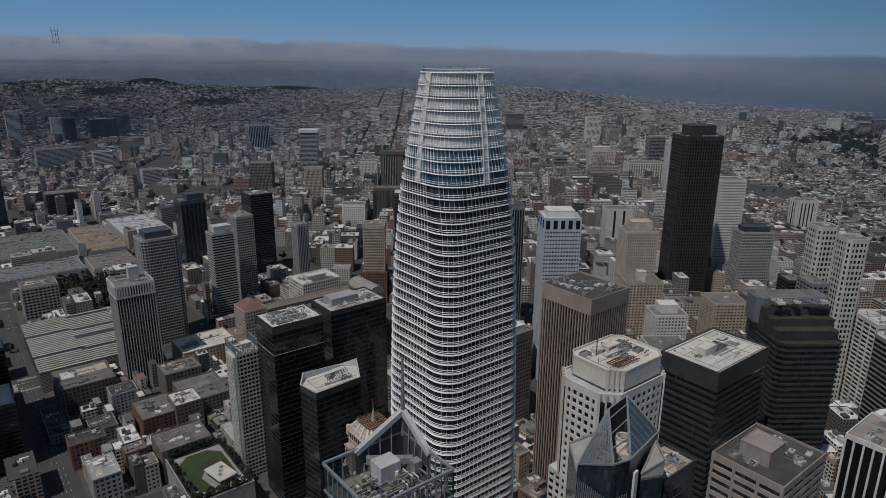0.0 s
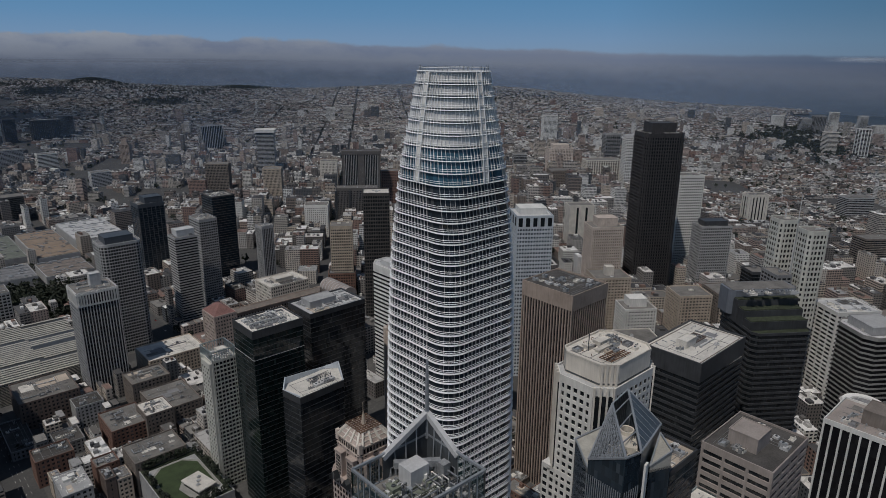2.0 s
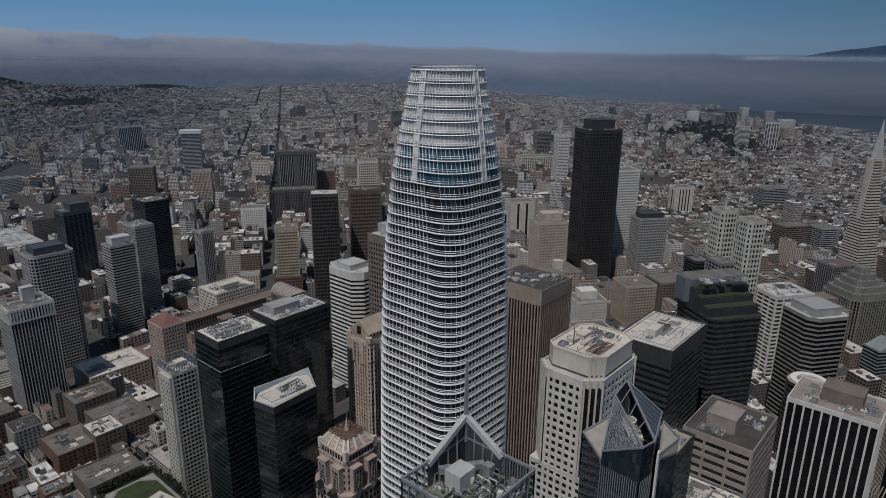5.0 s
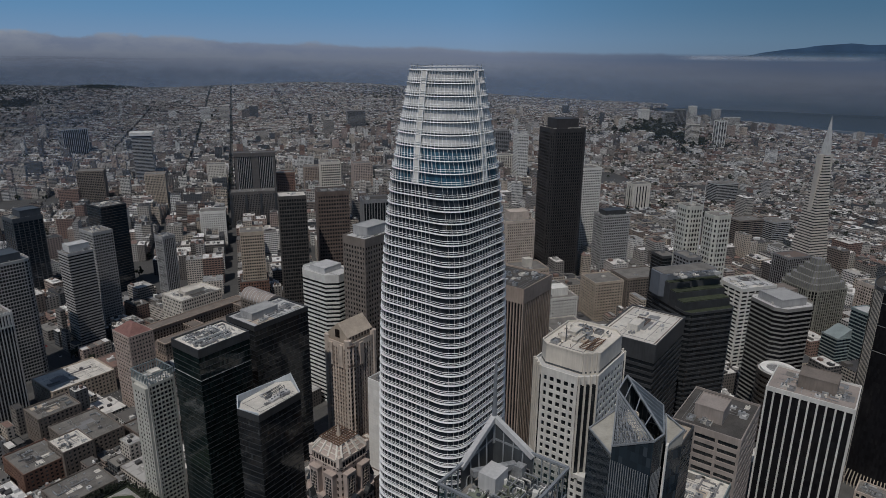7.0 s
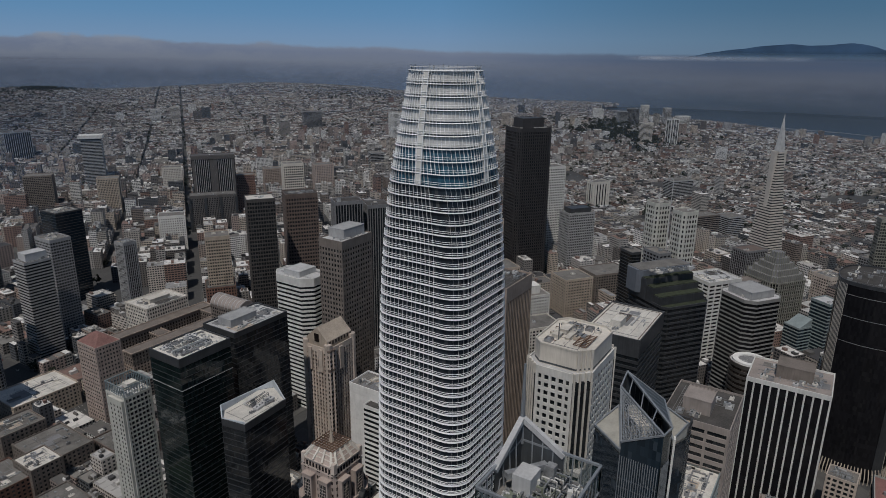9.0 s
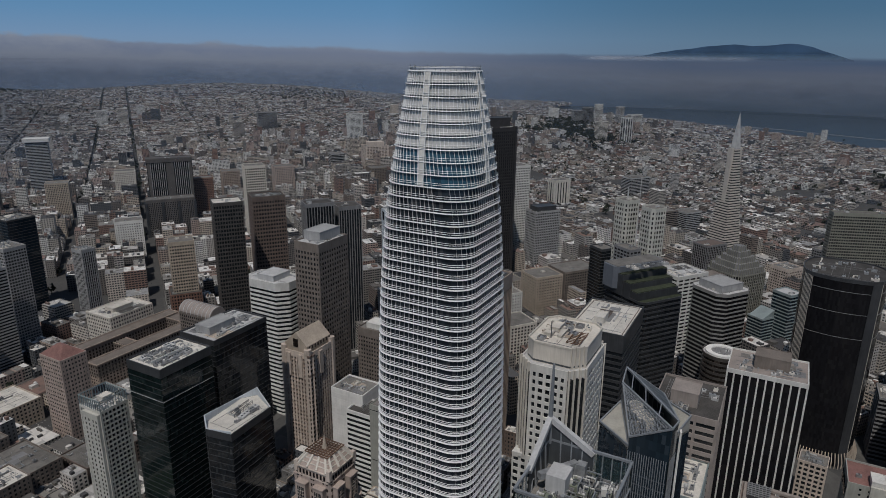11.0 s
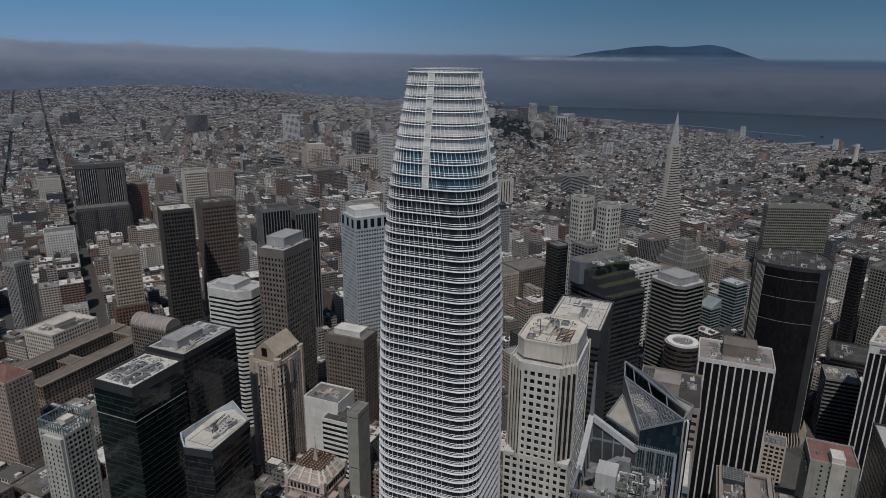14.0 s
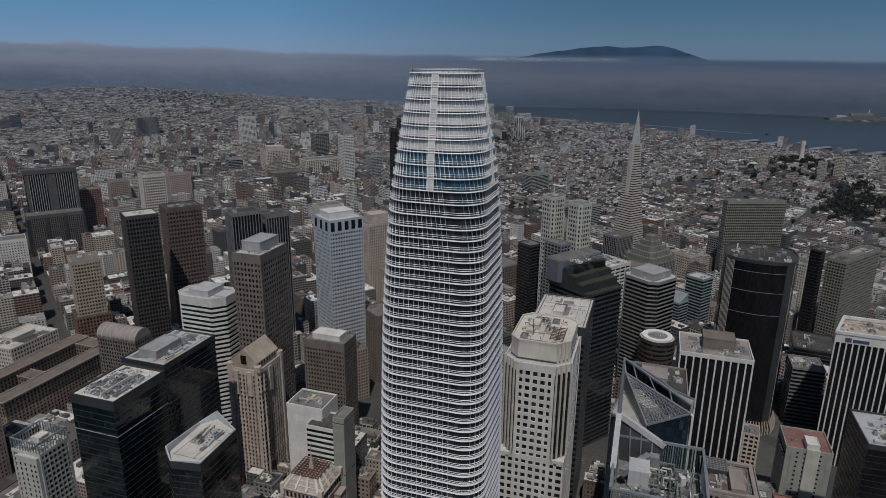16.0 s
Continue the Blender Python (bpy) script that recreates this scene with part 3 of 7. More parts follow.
m.ring(rect(56.5, 34.8), rect(55.3, 33.6), 156.8, 157.0)
m.ring(turned(rect(15, 9), 4, 3), turned(rect(13.6, 7.6), 4, 3), 156.8, 157.6)
part("roof_border", m, UMBER, _flat, "thin brown line round the white roof")
m = Mesh()
m.box(4, 3, 13.6, 7.6, 156.85, 157.0)
part("roof_court", m, DARKROOF, _flat, "dark sunken court in the roof")
tangle(_flat, 4, 3, 12, 6, 156.9, 1.4, 26, 8, DUCT)
tower("grey-brown office block with long window strips", 307, 121.4, 45.2, 36.1, 144, wall=MAUVE, pane=GLASS_DARK, floors=28, band=0.5, bay=12, pier=1.4, proud=0.7, blank=4, roof=DARKROOF, house=(-4, 2, 16, 15, 7), house_mat=MAUVE, units=14)
tower("black glass tower with broad white piers", 380, 82.8, 36, 47.4, 141.5, wall=WHITECAST, pane=GLASS_BLACK, floors=30, band=0, bay=4.6, pier=1.0, proud=0.6, blank=3, roof=MAUVE, house=(2, -2, 16, 21, 7), house_mat=GREYBROWN, units=20)
tower("dark brown granite tower with a stepped top", 799, 471, 55, 45, 239, GRID, plan=chamfered(55, 45, 5), wall=DARKBROWN, pane=GLASS_DARK, floors=52, band=0.35, bay=3.4, pier=1.3, proud=0.7, blank=6, roof=DARKROOF, house=(0, 0, 34, 28, 12), house_mat=DARKBROWN)
tower("dark gridded tower with a white roof", 452, 647, 32, 29, 175.5, GRID, wall=BLACKSTONE, pane=GLASS_DARK, floors=38, band=0.35, bay=3.0, pier=0.9, blank=4, roof=WHITEROOF, units=3)
tower("brown tower with rows of square windows", 526.4, 657, 40, 31, 168, GRID, wall=UMBER, pane=GLASS_DARK, floors=34, band=0.45, bay=3.4, pier=1.4, blank=6, roof=DARKROOF)
tower("grey banded tower with cut corners and a stepped roof", 541.5, 129, 38, 38, 138, GRID, plan=chamfered(40, 40, 7), wall=SLATE, pane=GLASS_BLACK, floors=34, band=0.36, bay=0, blank=3, roof=LIGHTGREY, house=(0, 0, 26, 26, 5), house_mat=GREY)

# ---- towers with shapes of their own ----
RUST = plain("rusty_steel", (0.17, 0.10, 0.065), 0.85, 0.1, 0.25)
STONE = plain("dark_grey_brown_stone", (0.11, 0.10, 0.095), 0.7, 0, 0.15)

def braced_tower():
    """The slim glass tower with a diagonal steel frame, an open top, a corner peak and a spire."""
    x0, x1, y0, y1, par, deck = 68.3, 94.6, 115.0, 138.6, 229.3, 221.0
    cx, cy = (x0 + x1) / 2, (y0 + y1) / 2
    w, d = x1 - x0, y1 - y0
    e = thing("braced_tower", "slim glass tower with diagonal steel bracing and a corner spire", "skyscraper", cx, cy)
    m = Mesh()
    m.prism(rect(w, d), 0, deck, True)
    part("glass_wall", m, GLASS_BLUE, e)
    m = Mesh()
    m.prism(rect(w - 1.2, d - 1.2), deck + 0.01, deck + 0.35, True)
    part("roof", m, GRAVEL, e)
    a, b = w / 2, d / 2
    corners = [(-a, -b), (a, -b), (a, b), (-a, b)]
    for i in range(4):
        (ax, ay), (bx, by) = corners[i], corners[(i + 1) % 4]
        m = Mesh()
        n = 9
        for k in range(n + 1):
            f = k / n
            px, py = ax + (bx - ax) * f, ay + (by - ay) * f
            m.bar((px, py, 120), (px, py, par), 0.16)
        pane = Mesh()
        pane.face([(ax * 1.004, ay * 1.004, deck), (bx * 1.004, by * 1.004, deck), (bx * 1.004, by * 1.004, par), (ax * 1.004, ay * 1.004, par)], [(0, deck), (w, deck), (w, par), (0, par)])
        pane.face([(bx * 0.996, by * 0.996, deck), (ax * 0.996, ay * 0.996, deck), (ax * 0.996, ay * 0.996, par), (bx * 0.996, by * 0.996, par)], [(0, deck), (w, deck), (w, par), (0, par)])
        part("screen_glass", pane, SCREEN, e, "greenish see-through glass screen")
        m.bar((ax, ay, par), (bx, by, par), 0.35)
        m.bar((ax, ay, deck), (bx, by, deck), 0.3)
        tagged(part("parapet_screen", m, STEEL, e, "open screen of steel posts"), kind="stuff")
        # zigzag braces
        for lo, hi, fa, fb in ((150, deck + 3, 0.0, 0.5), (150, deck + 3, 1.0, 0.5), (90, 150, 0.5, 0.0), (90, 150, 0.5, 1.0)):
            m = Mesh()
            m.bar((ax + (bx - ax) * fa, ay + (by - ay) * fa, lo), (ax + (bx - ax) * fb, ay + (by - ay) * fb, hi), 0.55)
            part("brace", m, STEEL, e, "grey steel diagonal brace")
        m = Mesh()
        for k in range(1, 50):
            z = deck - 4.3 * k
            if z > 60:
                m.bar((ax, ay, z), (bx, by, z), 0.22)
        tagged(part("floor_edge", m, BLUEGREY, e), kind="stuff")
    # the raised back corner
    peak = (a, b, 236.0)
    for end, tag in (((-a + 10, b, par - 1.0), 1), ((a, b - 13.2, par - 1.0), 2)):
        m = Mesh()
        m.bar(end, peak, 0.78)
        part("corner_beam", m, LIGHTGREY, e, "broad pale steel beam rising to the corner peak")
        m = Mesh()
        m.face([end, peak, (peak[0], peak[1], deck), (end[0], end[1], deck)])
        m.face([(end[0] * 0.98, end[1] * 0.98, deck), (peak[0] * 0.98, peak[1] * 0.98, deck), (peak[0] * 0.98, peak[1] * 0.98, 235), (end[0] * 0.98, end[1] * 0.98, end[2])])
        part("corner_screen", m, DARKSTEEL, e)
        m = Mesh()
        for f in (0.25, 0.5, 0.75):
            p = Vector(end).lerp(Vector(peak), f)
            m.bar((p.x * 0.9, p.y * 0.9, deck), p, 0.18)
        tagged(part("strut", m, STEEL, e), kind="stuff")
    m = Mesh()
    m.prism(turned(chamfered(1.6, 1.6, 0.4), a, b), 228, 253, True, False, turned(chamfered(0.6, 0.6, 0.15), a, b))
    part("spire", m, STEEL, e, "tapering grey steel spire")
    m = Mesh()
    m.box(2.5, 5.0, 6.5, 5.4, deck, deck + 6.5)
    part("lift_house", m, LIGHTGREY, e, "pale box over the lift shafts")
    m = Mesh()
    m.bar((-1, 9.5, deck + 5.5), (10, 2.5, deck + 5.0), 0.9)
    m.bar((9, 3, deck), (9, 3, deck + 5.0), 0.7)
    m.box(10, 1, 2.6, 2.6, deck + 2, deck + 5.6)
    part("maintenance_crane", m, DUCT, e, "window-washing crane on the roof")
    roof_units(e, w - 2, d - 2, deck + 0.35, 40, 5, [DUCT, MIDGREY, GREENISH, LIGHTGREY])
    for k, mat in enumerate((DUCT, STEEL, WHITECAST, GREENISH, DARKSTEEL)):
        tangle(e, 0, -3, w - 3, d - 8, deck + 0.35, 3.6, 34, 50 + k, mat)
    return e


SCREEN = glass("screen_glass", (0.035, 0.075, 0.075), 0.08, (2.6, 4.0), 0.0)
SCREEN.node_tree.nodes["Principled BSDF"].inputs["Alpha"].default_value = 0.24
GREENISH = plain("roof_plant_green", (0.17, 0.19, 0.15), 0.8)
braced_tower()


def prism_tower():
    """Glass tower whose crown is folded from slanting sheets and lattice round a roof full of plant."""
    ox, oy, floor = 184.0, 127.0, 182.0
    rim = [(164.0, 128.6, 194), (163.2, 113.2, 202.5), (171.6, 112.2, 201.6), (205.5, 123.1, 194), (207.8, 140.5, 201.4), (193.8, 138.9, 200.7)]
    pts = [(x - ox, y - oy) for x, y, z in rim]
    A, B, C, D, P, Q = [Vector((x - ox, y - oy, z)) for x, y, z in rim]
    e = thing("faceted_tower", "glass tower with a folded faceted crown", "skyscraper", ox, oy)
    m = Mesh()
    m.prism(pts, 0, floor, True)
    part("glass_wall", m, GLASS_BLUE, e)
    m = Mesh()
    for k in range(1, 30):
        z = floor - 4.0 * k
        m.ring(grown(pts, 0.12), grown(pts, -0.1), z, z + 0.45)
    tagged(part("floor_edge", m, BLUEGREY, e), kind="stuff")
    m = Mesh()
    m.prism(grown(pts, -0.5), floor + 0.01, floor + 0.3, True)
    part("roof", m, GRAVEL, e)
    inner = grown(pts, -0.25)
    n = len(pts)
    for i in range(n):
        j = (i + 1) % n
        (ax, ay), (bx, by) = pts[i], pts[j]
        (cx, cy), (dx, dy) = inner[i], inner[j]
        za, zb = rim[i][2], rim[j][2]
        run = math.dist(pts[i], pts[j])
        m = Mesh()
        m.face([(ax, ay, floor), (bx, by, floor), (bx, by, zb), (ax, ay, za)], [(0, floor), (run, floor), (run, zb), (0, za)])
        m.face([(dx, dy, floor), (cx, cy, floor), (cx, cy, za), (dx, dy, zb)], [(0, floor), (run, floor), (run, zb), (0, za)])
        part("crown_sheet", m, GLASS_BLUE if i < 2 else SHEET, e, "slanting glass sheet of the crown")
        m = Mesh()
        m.bar((ax, ay, za), (bx, by, zb), 0.3)
        part("crown_edge", m, STEEL, e)
        m = Mesh()
        for k in range(1, 8):
            f = k / 8
            px, py = ax + (bx - ax) * f, ay + (by - ay) * f
            m.bar((px * 0.985, py * 0.985, floor), (px * 0.985, py * 0.985, za + (zb - za) * f), 0.12)
        tagged(part("crown_post", m, STEEL, e), kind="stuff")
    # the folded roof: one lattice sheet, one closed sheet, an open gap between them
    m = Mesh()
    for k in range(1, 16):
        f = k / 16
        m.bar(A.lerp(Q, f), B.lerp(Q, f), 0.10)
        m.bar(A.lerp(B, f), Q.lerp(B, f) if k % 2 else Q, 0.09)
        m.bar(A.lerp(B, f), A.lerp(Q, f), 0.07)
        m.bar(A.lerp(B, f), B.lerp(Q, 1 - f), 0.07)
    tagged(part("crown_lattice", m, STEEL, e, "sloping lattice of steel bars"), kind="stuff")
    for a, b, r in ((Q, B, 0.42), (C, P, 0.42), (Q.lerp(B, 0.5), C.lerp(P, 0.6), 0.2), (Q.lerp(B, 0.75), C.lerp(P, 0.3), 0.2), (Q.lerp(B, 0.2), C.lerp(P, 0.85), 0.2)):
        m = Mesh()
        m.bar(a, b, r)
        part("crown_beam", m, STEEL, e)
    m = Mesh()
    low = Vector((0, 0, 0.3))
    m.face([C, D, P])
    m.face([P - low, D - low, C - low])
    part("closed_sheet", m, SHEET, e, "closed blue-grey metal sheet")
    m = Mesh()
    for k in range(1, 7):
        m.bar(C.lerp(D, k / 7) + low * 0.4, C.lerp(P, k / 7) + low * 0.4, 0.07)
    tagged(part("sheet_seam", m, STEEL, e), kind="stuff")
    # cream terraces on both flanks
    for label, tri in (("pale terrace roof", ((A.x, A.y, 190), (Q.x, Q.y, 191.5), (-7.5, 16.2, 189.5))), ("pale terrace roof", ((-2.8, -13.6, 190.5), (5.8, -17.2, 194.8), (15.5, -7.0, 193.5)))):
        m = Mesh()
        flat = [(p[0], p[1]) for p in tri]
        m.prism(flat, 0, 189, False)
        part("flank", m, GLASS_BLUE, e)
        m = Mesh()
        m.face(tri)
        for p, q in zip(tri, tri[1:] + tri[:1]):
            m.face([(p[0], p[1], 188), (q[0], q[1], 188), q, p])
        part("terrace", m, TERRACE, e, label)
        m = Mesh()
        for p, q in zip(tri, tri[1:] + tri[:1]):
            m.bar((p[0], p[1], p[2] + 0.4), (q[0], q[1], q[2] + 0.4), 0.3)
        part("terrace_kerb", m, STEEL, e)
    # upright ribs on the front below the crown
    for a, b, k1 in ((A, B, 17), (B, C, 7)):
        m = Mesh()
        for k in range(k1 + 1):
            p = a.lerp(b, k / k1)
            m.bar((p.x * 1.006, p.y * 1.006, 70), (p.x * 1.006, p.y * 1.006, 188), 0.13)
        tagged(part("front_rib", m, STEEL, e), kind="stuff")
    m = Mesh()
    m.box(8, 2, 9, 7, floor, floor + 7, 30)
    part("plant_house", m, CREAM, e)
    m = Mesh()
    m.ring(rounded(6, 6, 2.8, 4), rounded(4.6, 4.6, 2.1, 4), floor + 6, floor + 8.5)
    ob = part("fan_shroud", m, CREAM, e)
    ob.matrix_local = pose(13, 6, 0)
    roof_units(e, 28, 18, floor + 0.3, 34, 21)
    for k, mat in enumerate((DUCT, CREAM, STEEL, DARKSTEEL)):
        tangle(e, 0, -1, 27, 15, floor + 0.3, 8.0, 34, 70 + k, mat)
    m = Mesh()
    m.box(174.6 - ox, 111.4 - oy, 2.6, 0.8, 60, 196, 10)
    part("corner_fin", m, WHITECAST, e, "white upright fin on the corner")
    return e


TERRACE = plain("terrace_paving", (0.38, 0.365, 0.325), 0.85, 0, 0.12, 0.2, 0, False)
SHEET = plain("blue_grey_metal_sheet", (0.085, 0.105, 0.125), 0.35, 0.5, 0.15)
prism_tower()


def dark_octagon():
    """Dark glass tower with cut corners and pale raised parapet walls."""
    ox, oy, h = 195.0, 373.0, 116.0
    pts = [(x - ox, y - oy) for x, y in ((175, 360), (211, 362), (220, 382), (211, 388.5), (178, 386), (172, 378))]
    e = tower("dark glass tower with cut corners and a pale sunken roof", ox, oy, 40, 26, h, plan=pts, wall=CHARCOAL, pane=GLASS_DARK, floors=26, band=0.1, proud=0.15, blank=5, roof=WHITEROOF, units=8)
    inner = grown(pts, -0.7)
    for i, up in ((1, (0.0, 4.5)), (2, (4.5, 0.5)), (3, (0.5, 4.0)), (4, (4.0, 0.0)), (5, (0.0, 1.5))):
        j = (i + 1) % 6
        m = Mesh()
        za, zb = h + up[0], h + up[1]
        a, b, c, d = pts[i], pts[j], inner[j], inner[i]
        m.face([(*a, h), (*b, h), (*b, zb), (*a, za)])
        m.face([(*c, h - 1), (*d, h - 1), (*d, za), (*c, zb)])
        m.face([(*a, za), (*b, zb), (*c, zb), (*d, za)])
        part("parapet_wing", m, PALEBLUE, e, "pale raised parapet wall")
    unit = Mesh()
    unit.box(5, -2.5, 17, 4.2, h - 1.2, h + 0.3, 8)
    cooler = part("cooling_unit", unit, LIGHTGREY, e, "low pale cooling unit with round fans")
    for k in range(6):
        put("fan", FAN, cooler, pose(-1.8 + 2.75 * k, -3.4 + 0.38 * k, h + 0.3))
    frame_bars = Mesh()
    for k in range(5):
        frame_bars.bar((-4 + 4.5 * k, 0.6 + 0.6 * k, h - 1), (-4 + 4.5 * k, 0.6 + 0.6 * k, h + 1.6), 0.12)
    for up in (0.6, 1.6):
        frame_bars.bar((-4, 0.6, h + up), (14, 3.0, h + up), 0.12)
        frame_bars.bar((-4, 3.6, h + up), (14, 6.0, h + up), 0.12)
    part("pipe_frame", frame_bars, DARKSTEEL, e, "dark steel frame carrying pipes")
    tangle(e, 4, 4, 16, 5, h - 1.2, 1.6, 12, 12, STEEL)


dark_octagon()


def precast_octagon():
    """White tower with square windows, cut corners of dark glass and ribs, and a smaller plain top stage."""
    cx, cy, ledge, foot = 260.6, 185.8, 177.6, 121.0
    w, d, c = 50.4, 36.5, 8.0
    plan = chamfered(w, d, c)
    e = tower("white precast tower with square windows and a smaller plain top stage", cx, cy, w, d, ledge, plan=plan, wall=WHITECAST, pane=GLASS_DARK, floors=38, band=0.42, bay=4.3, pier=1.6, proud=0.6, blank=4.5, roof=LIGHTGREY, units=0)
    # below the middle the corners are square
    m = Mesh()
    m.prism(rect(w - 0.9, d - 0.9), 0, foot - 2, True)
    part("corner_base", m, GLASS_DARK, e)
    m = Mesh()
    for k in range(26):
        m.prism(rect(w - 0.2, d - 0.2), 4.55 * k, 4.55 * k + 1.95, True, True)
    m.ring(rect(w + 0.2, d + 0.2), rect(w - 12, d - 12), foot - 3, foot)
    tagged(part("corner_band", m, WHITECAST, e), kind="stuff")
    for k, (sx, sy) in enumerate(((-1, -1), (1, -1), (1, 1), (-1, 1))):
        for a, b in ((0.4, 0), (4.3, 0), (0, 4.3)):
            m = Mesh()
            m.box(sx * (w / 2 - 0.35 - a), sy * (d / 2 - 0.35 - b), 1.6 if a or not b else 0.9, 1.6 if b or not a else 0.9, 0, foot - 2)
            part("corner_pier", m, WHITECAST, e)
    # the top stage
    up = turned(chamfered(41, 32.5, (7, 5, 5, 5)), 0.8, -0.4)
    m = Mesh()
    m.prism(up, ledge - 1.6, 187.2, True)
    part("top_stage", m, CREAM, e, "plain cream top stage")
    m = Mesh()
    m.ring(grown(up, 0.15), grown(up, -0.5), 187.2, 188.4)
    part("top_parapet", m, CREAM, e)
    m = Mesh()
    m.ring(grown(up, 0.08), grown(up, -0.2), ledge - 0.6, ledge + 0.4)
    part("shadow_gap", m, DARKSTEEL, e, "dark slot under the top stage")
    # ribs up the cut corners, over dark glass
    for k in range(4):
        a, b = Vector(plan[k * 2]), Vector(plan[k * 2 + 1])
        way = b - a
        turn = math.degrees(math.atan2(way.y, way.x))
        mid = (a + b) / 2
        at = Matrix.Translation((mid.x, mid.y, 0)) @ pose(0, 0, 0, 0, 0, turn)
        m = Mesh()
        m.box(0, 0.1, way.length * 0.94, 1.5, foot - 1, ledge - 5)
        part("corner_glass", m, GLASS_DARK, e, "dark glass strip in the cut corner").matrix_local = at
        for i in range(4):
            m = Mesh()
            m.box((i / 3 - 0.5) * way.length * 0.86, -0.7, 0.9, 1.5, foot - 1, ledge + 0.6)
            part("corner_rib", m, CREAM, e).matrix_local = at
    for i in range(4):
        m = Mesh()
        p = Vector(up[0]).lerp(Vector(up[1]), (i + 0.5) / 4)
        m.box(p.x, p.y, 1.2, 1.8, ledge - 1.5, 188.8, -45)
        part("corner_rib", m, CREAM, e)
    # roof: penthouses, a sunken grating, masts and pipes
    for x, y, bw, bd, bh in ((4, 6, 9, 5, 2.6), (-6, 7, 5, 4, 2.2), (11, 9, 4, 3, 2.4), (-1, 1, 12, 2.4, 1.2)):
        m = Mesh()
        m.box(x, y, bw, bd, 187.2, 187.2 + bh)
        m.ring(turned(rect(bw + 0.5, bd + 0.5), x, y), turned(rect(bw - 0.6, bd - 0.6), x, y), 187.2 + bh - 0.3, 187.5 + bh)
        part("roof_house", m, CREAM, e)
    m = Mesh()
    for i in range(9):
        m.bar((-13 + 2 * i, -12, 188.3), (-13 + 2 * i, -5, 188.3), 0.18)
    for y in (-12, -8.5, -5):
        m.bar((-13.5, y, 188.5), (4, y, 188.5), 0.22)
    tagged(part("roof_grating", m, RUST, e), kind="stuff")
    roof_units(e, 36, 27, 187.2, 22, 33, [DUCT, CREAM, MIDGREY, TAN])
    for k, mat in enumerate((RUST, DUCT, DARKSTEEL)):
        tangle(e, 2, 0, 32, 24, 187.2, 1.6, 12, 90 + k, mat)
    m = Mesh()
    m.bar((-9, 5, 187), (-9, 5, 197), 0.2)
    part("roof_mast", m, DARKSTEEL, e)


precast_octagon()


def gabled_tower():
    """Beige tower with upright bays, corner turrets and a steep gabled roof."""
    cx, cy, w, d, h = 318.0, 421.0, 34.0, 28.0, 104.0
    e = tower("beige stone tower with upright bays under a steep gabled roof", cx, cy, w, d, h, wall=BEIGE, pane=GLASS_BROWN, floors=27, band=0.34, bay=3.0, pier=1.5, proud=0.9, blank=5, roof=TAN, units=0, spandrel=BROWN)
    m = Mesh()
    m.prism(rect(w - 4, d - 5), h - 1, h + 5, False)
    a, b, z0, z1 = (w - 4) / 2, (d - 5) / 2, h + 5, h + 15.5
    m.face([(-a, -b, z0), (a, -b, z0), (a, 0, z1), (-a, 0, z1)])
    m.face([(a, b, z0), (-a, b, z0), (-a, 0, z1), (a, 0, z1)])
    m.face([(-a, b, z0), (-a, -b, z0), (-a, 0, z1)])
    m.face([(a, -b, z0), (a, b, z0), (a, 0, z1)])
    part("gable_roof", m, TAN, e, "steep tan gabled roof")
    m = Mesh()
    for k in range(8):
        m.box(-a + 3 + k * 3.6, -b - 0.05, 1.6, 0.5, h + 1.5, h + 4.5)
    tagged(part("attic_window", m, GLASS_BROWN, e), kind="stuff")
    m = Mesh()
    m.box(-a - 0.05, 0, 0.5, 5, h + 3, h + 10)
    part("gable_window", m, GLASS_BROWN, e, "tall dark window in the gable")
    for sx in (-1, 1):
        for sy in (-1, 1):
            m = Mesh()
            m.prism(turned(chamfered(5.5, 5.5, 1.5), sx * (w / 2 - 2), sy * (d / 2 - 2)), 0, h + 3, True)
            part("corner_turret", m, BEIGE, e)
    for k in range(2):          # twin oriels up the near corner, with dark caps
        m = Mesh()
        m.prism(turned(chamfered(3.2, 3.2, 0.9), -w / 2 + 1.2 + 3.6 * k, -d / 2 + 0.2 - 0.8 * k), 0, h - 3, True)
        part("oriel", m, BEIGE, e, "rounded corner oriel with small windows")
        m = Mesh()
        for z in range(4, int(h) - 6, 4):
            for x0, y0 in ((0, -1.62), (-1.62, 0)):
                m.box(-w / 2 + 1.2 + 3.6 * k + x0, -d / 2 + 0.2 - 0.8 * k + y0, 1.3 if y0 else 0.3, 1.3 if x0 else 0.3, z, z + 2.2)
        tagged(part("oriel_glazing", m, GLASS_BROWN, e), kind="stuff")
        for z in (h - 3, h - 20):
            m = Mesh()
            m.prism(turned(chamfered(3.8, 3.8, 1.1), -w / 2 + 1.2 + 3.6 * k, -d / 2 + 0.2 - 0.8 * k), z, z + 1.8, True, True)
            part("oriel_cap", m, UMBER, e, "dark cap of the oriel")
        m = Mesh()
        m.box(-w / 2 - 0.4, -6 + 12 * k, 1.6, 4, h - 22, h - 2)
        part("bay_front", m, BEIGE, e)
        m = Mesh()
        m.box(-w / 2 + 6 + k * 9, -d / 2 - 0.4, 4, 1.6, h - 22, h - 2)
        part("bay_front", m, BEIGE, e)


gabled_tower()


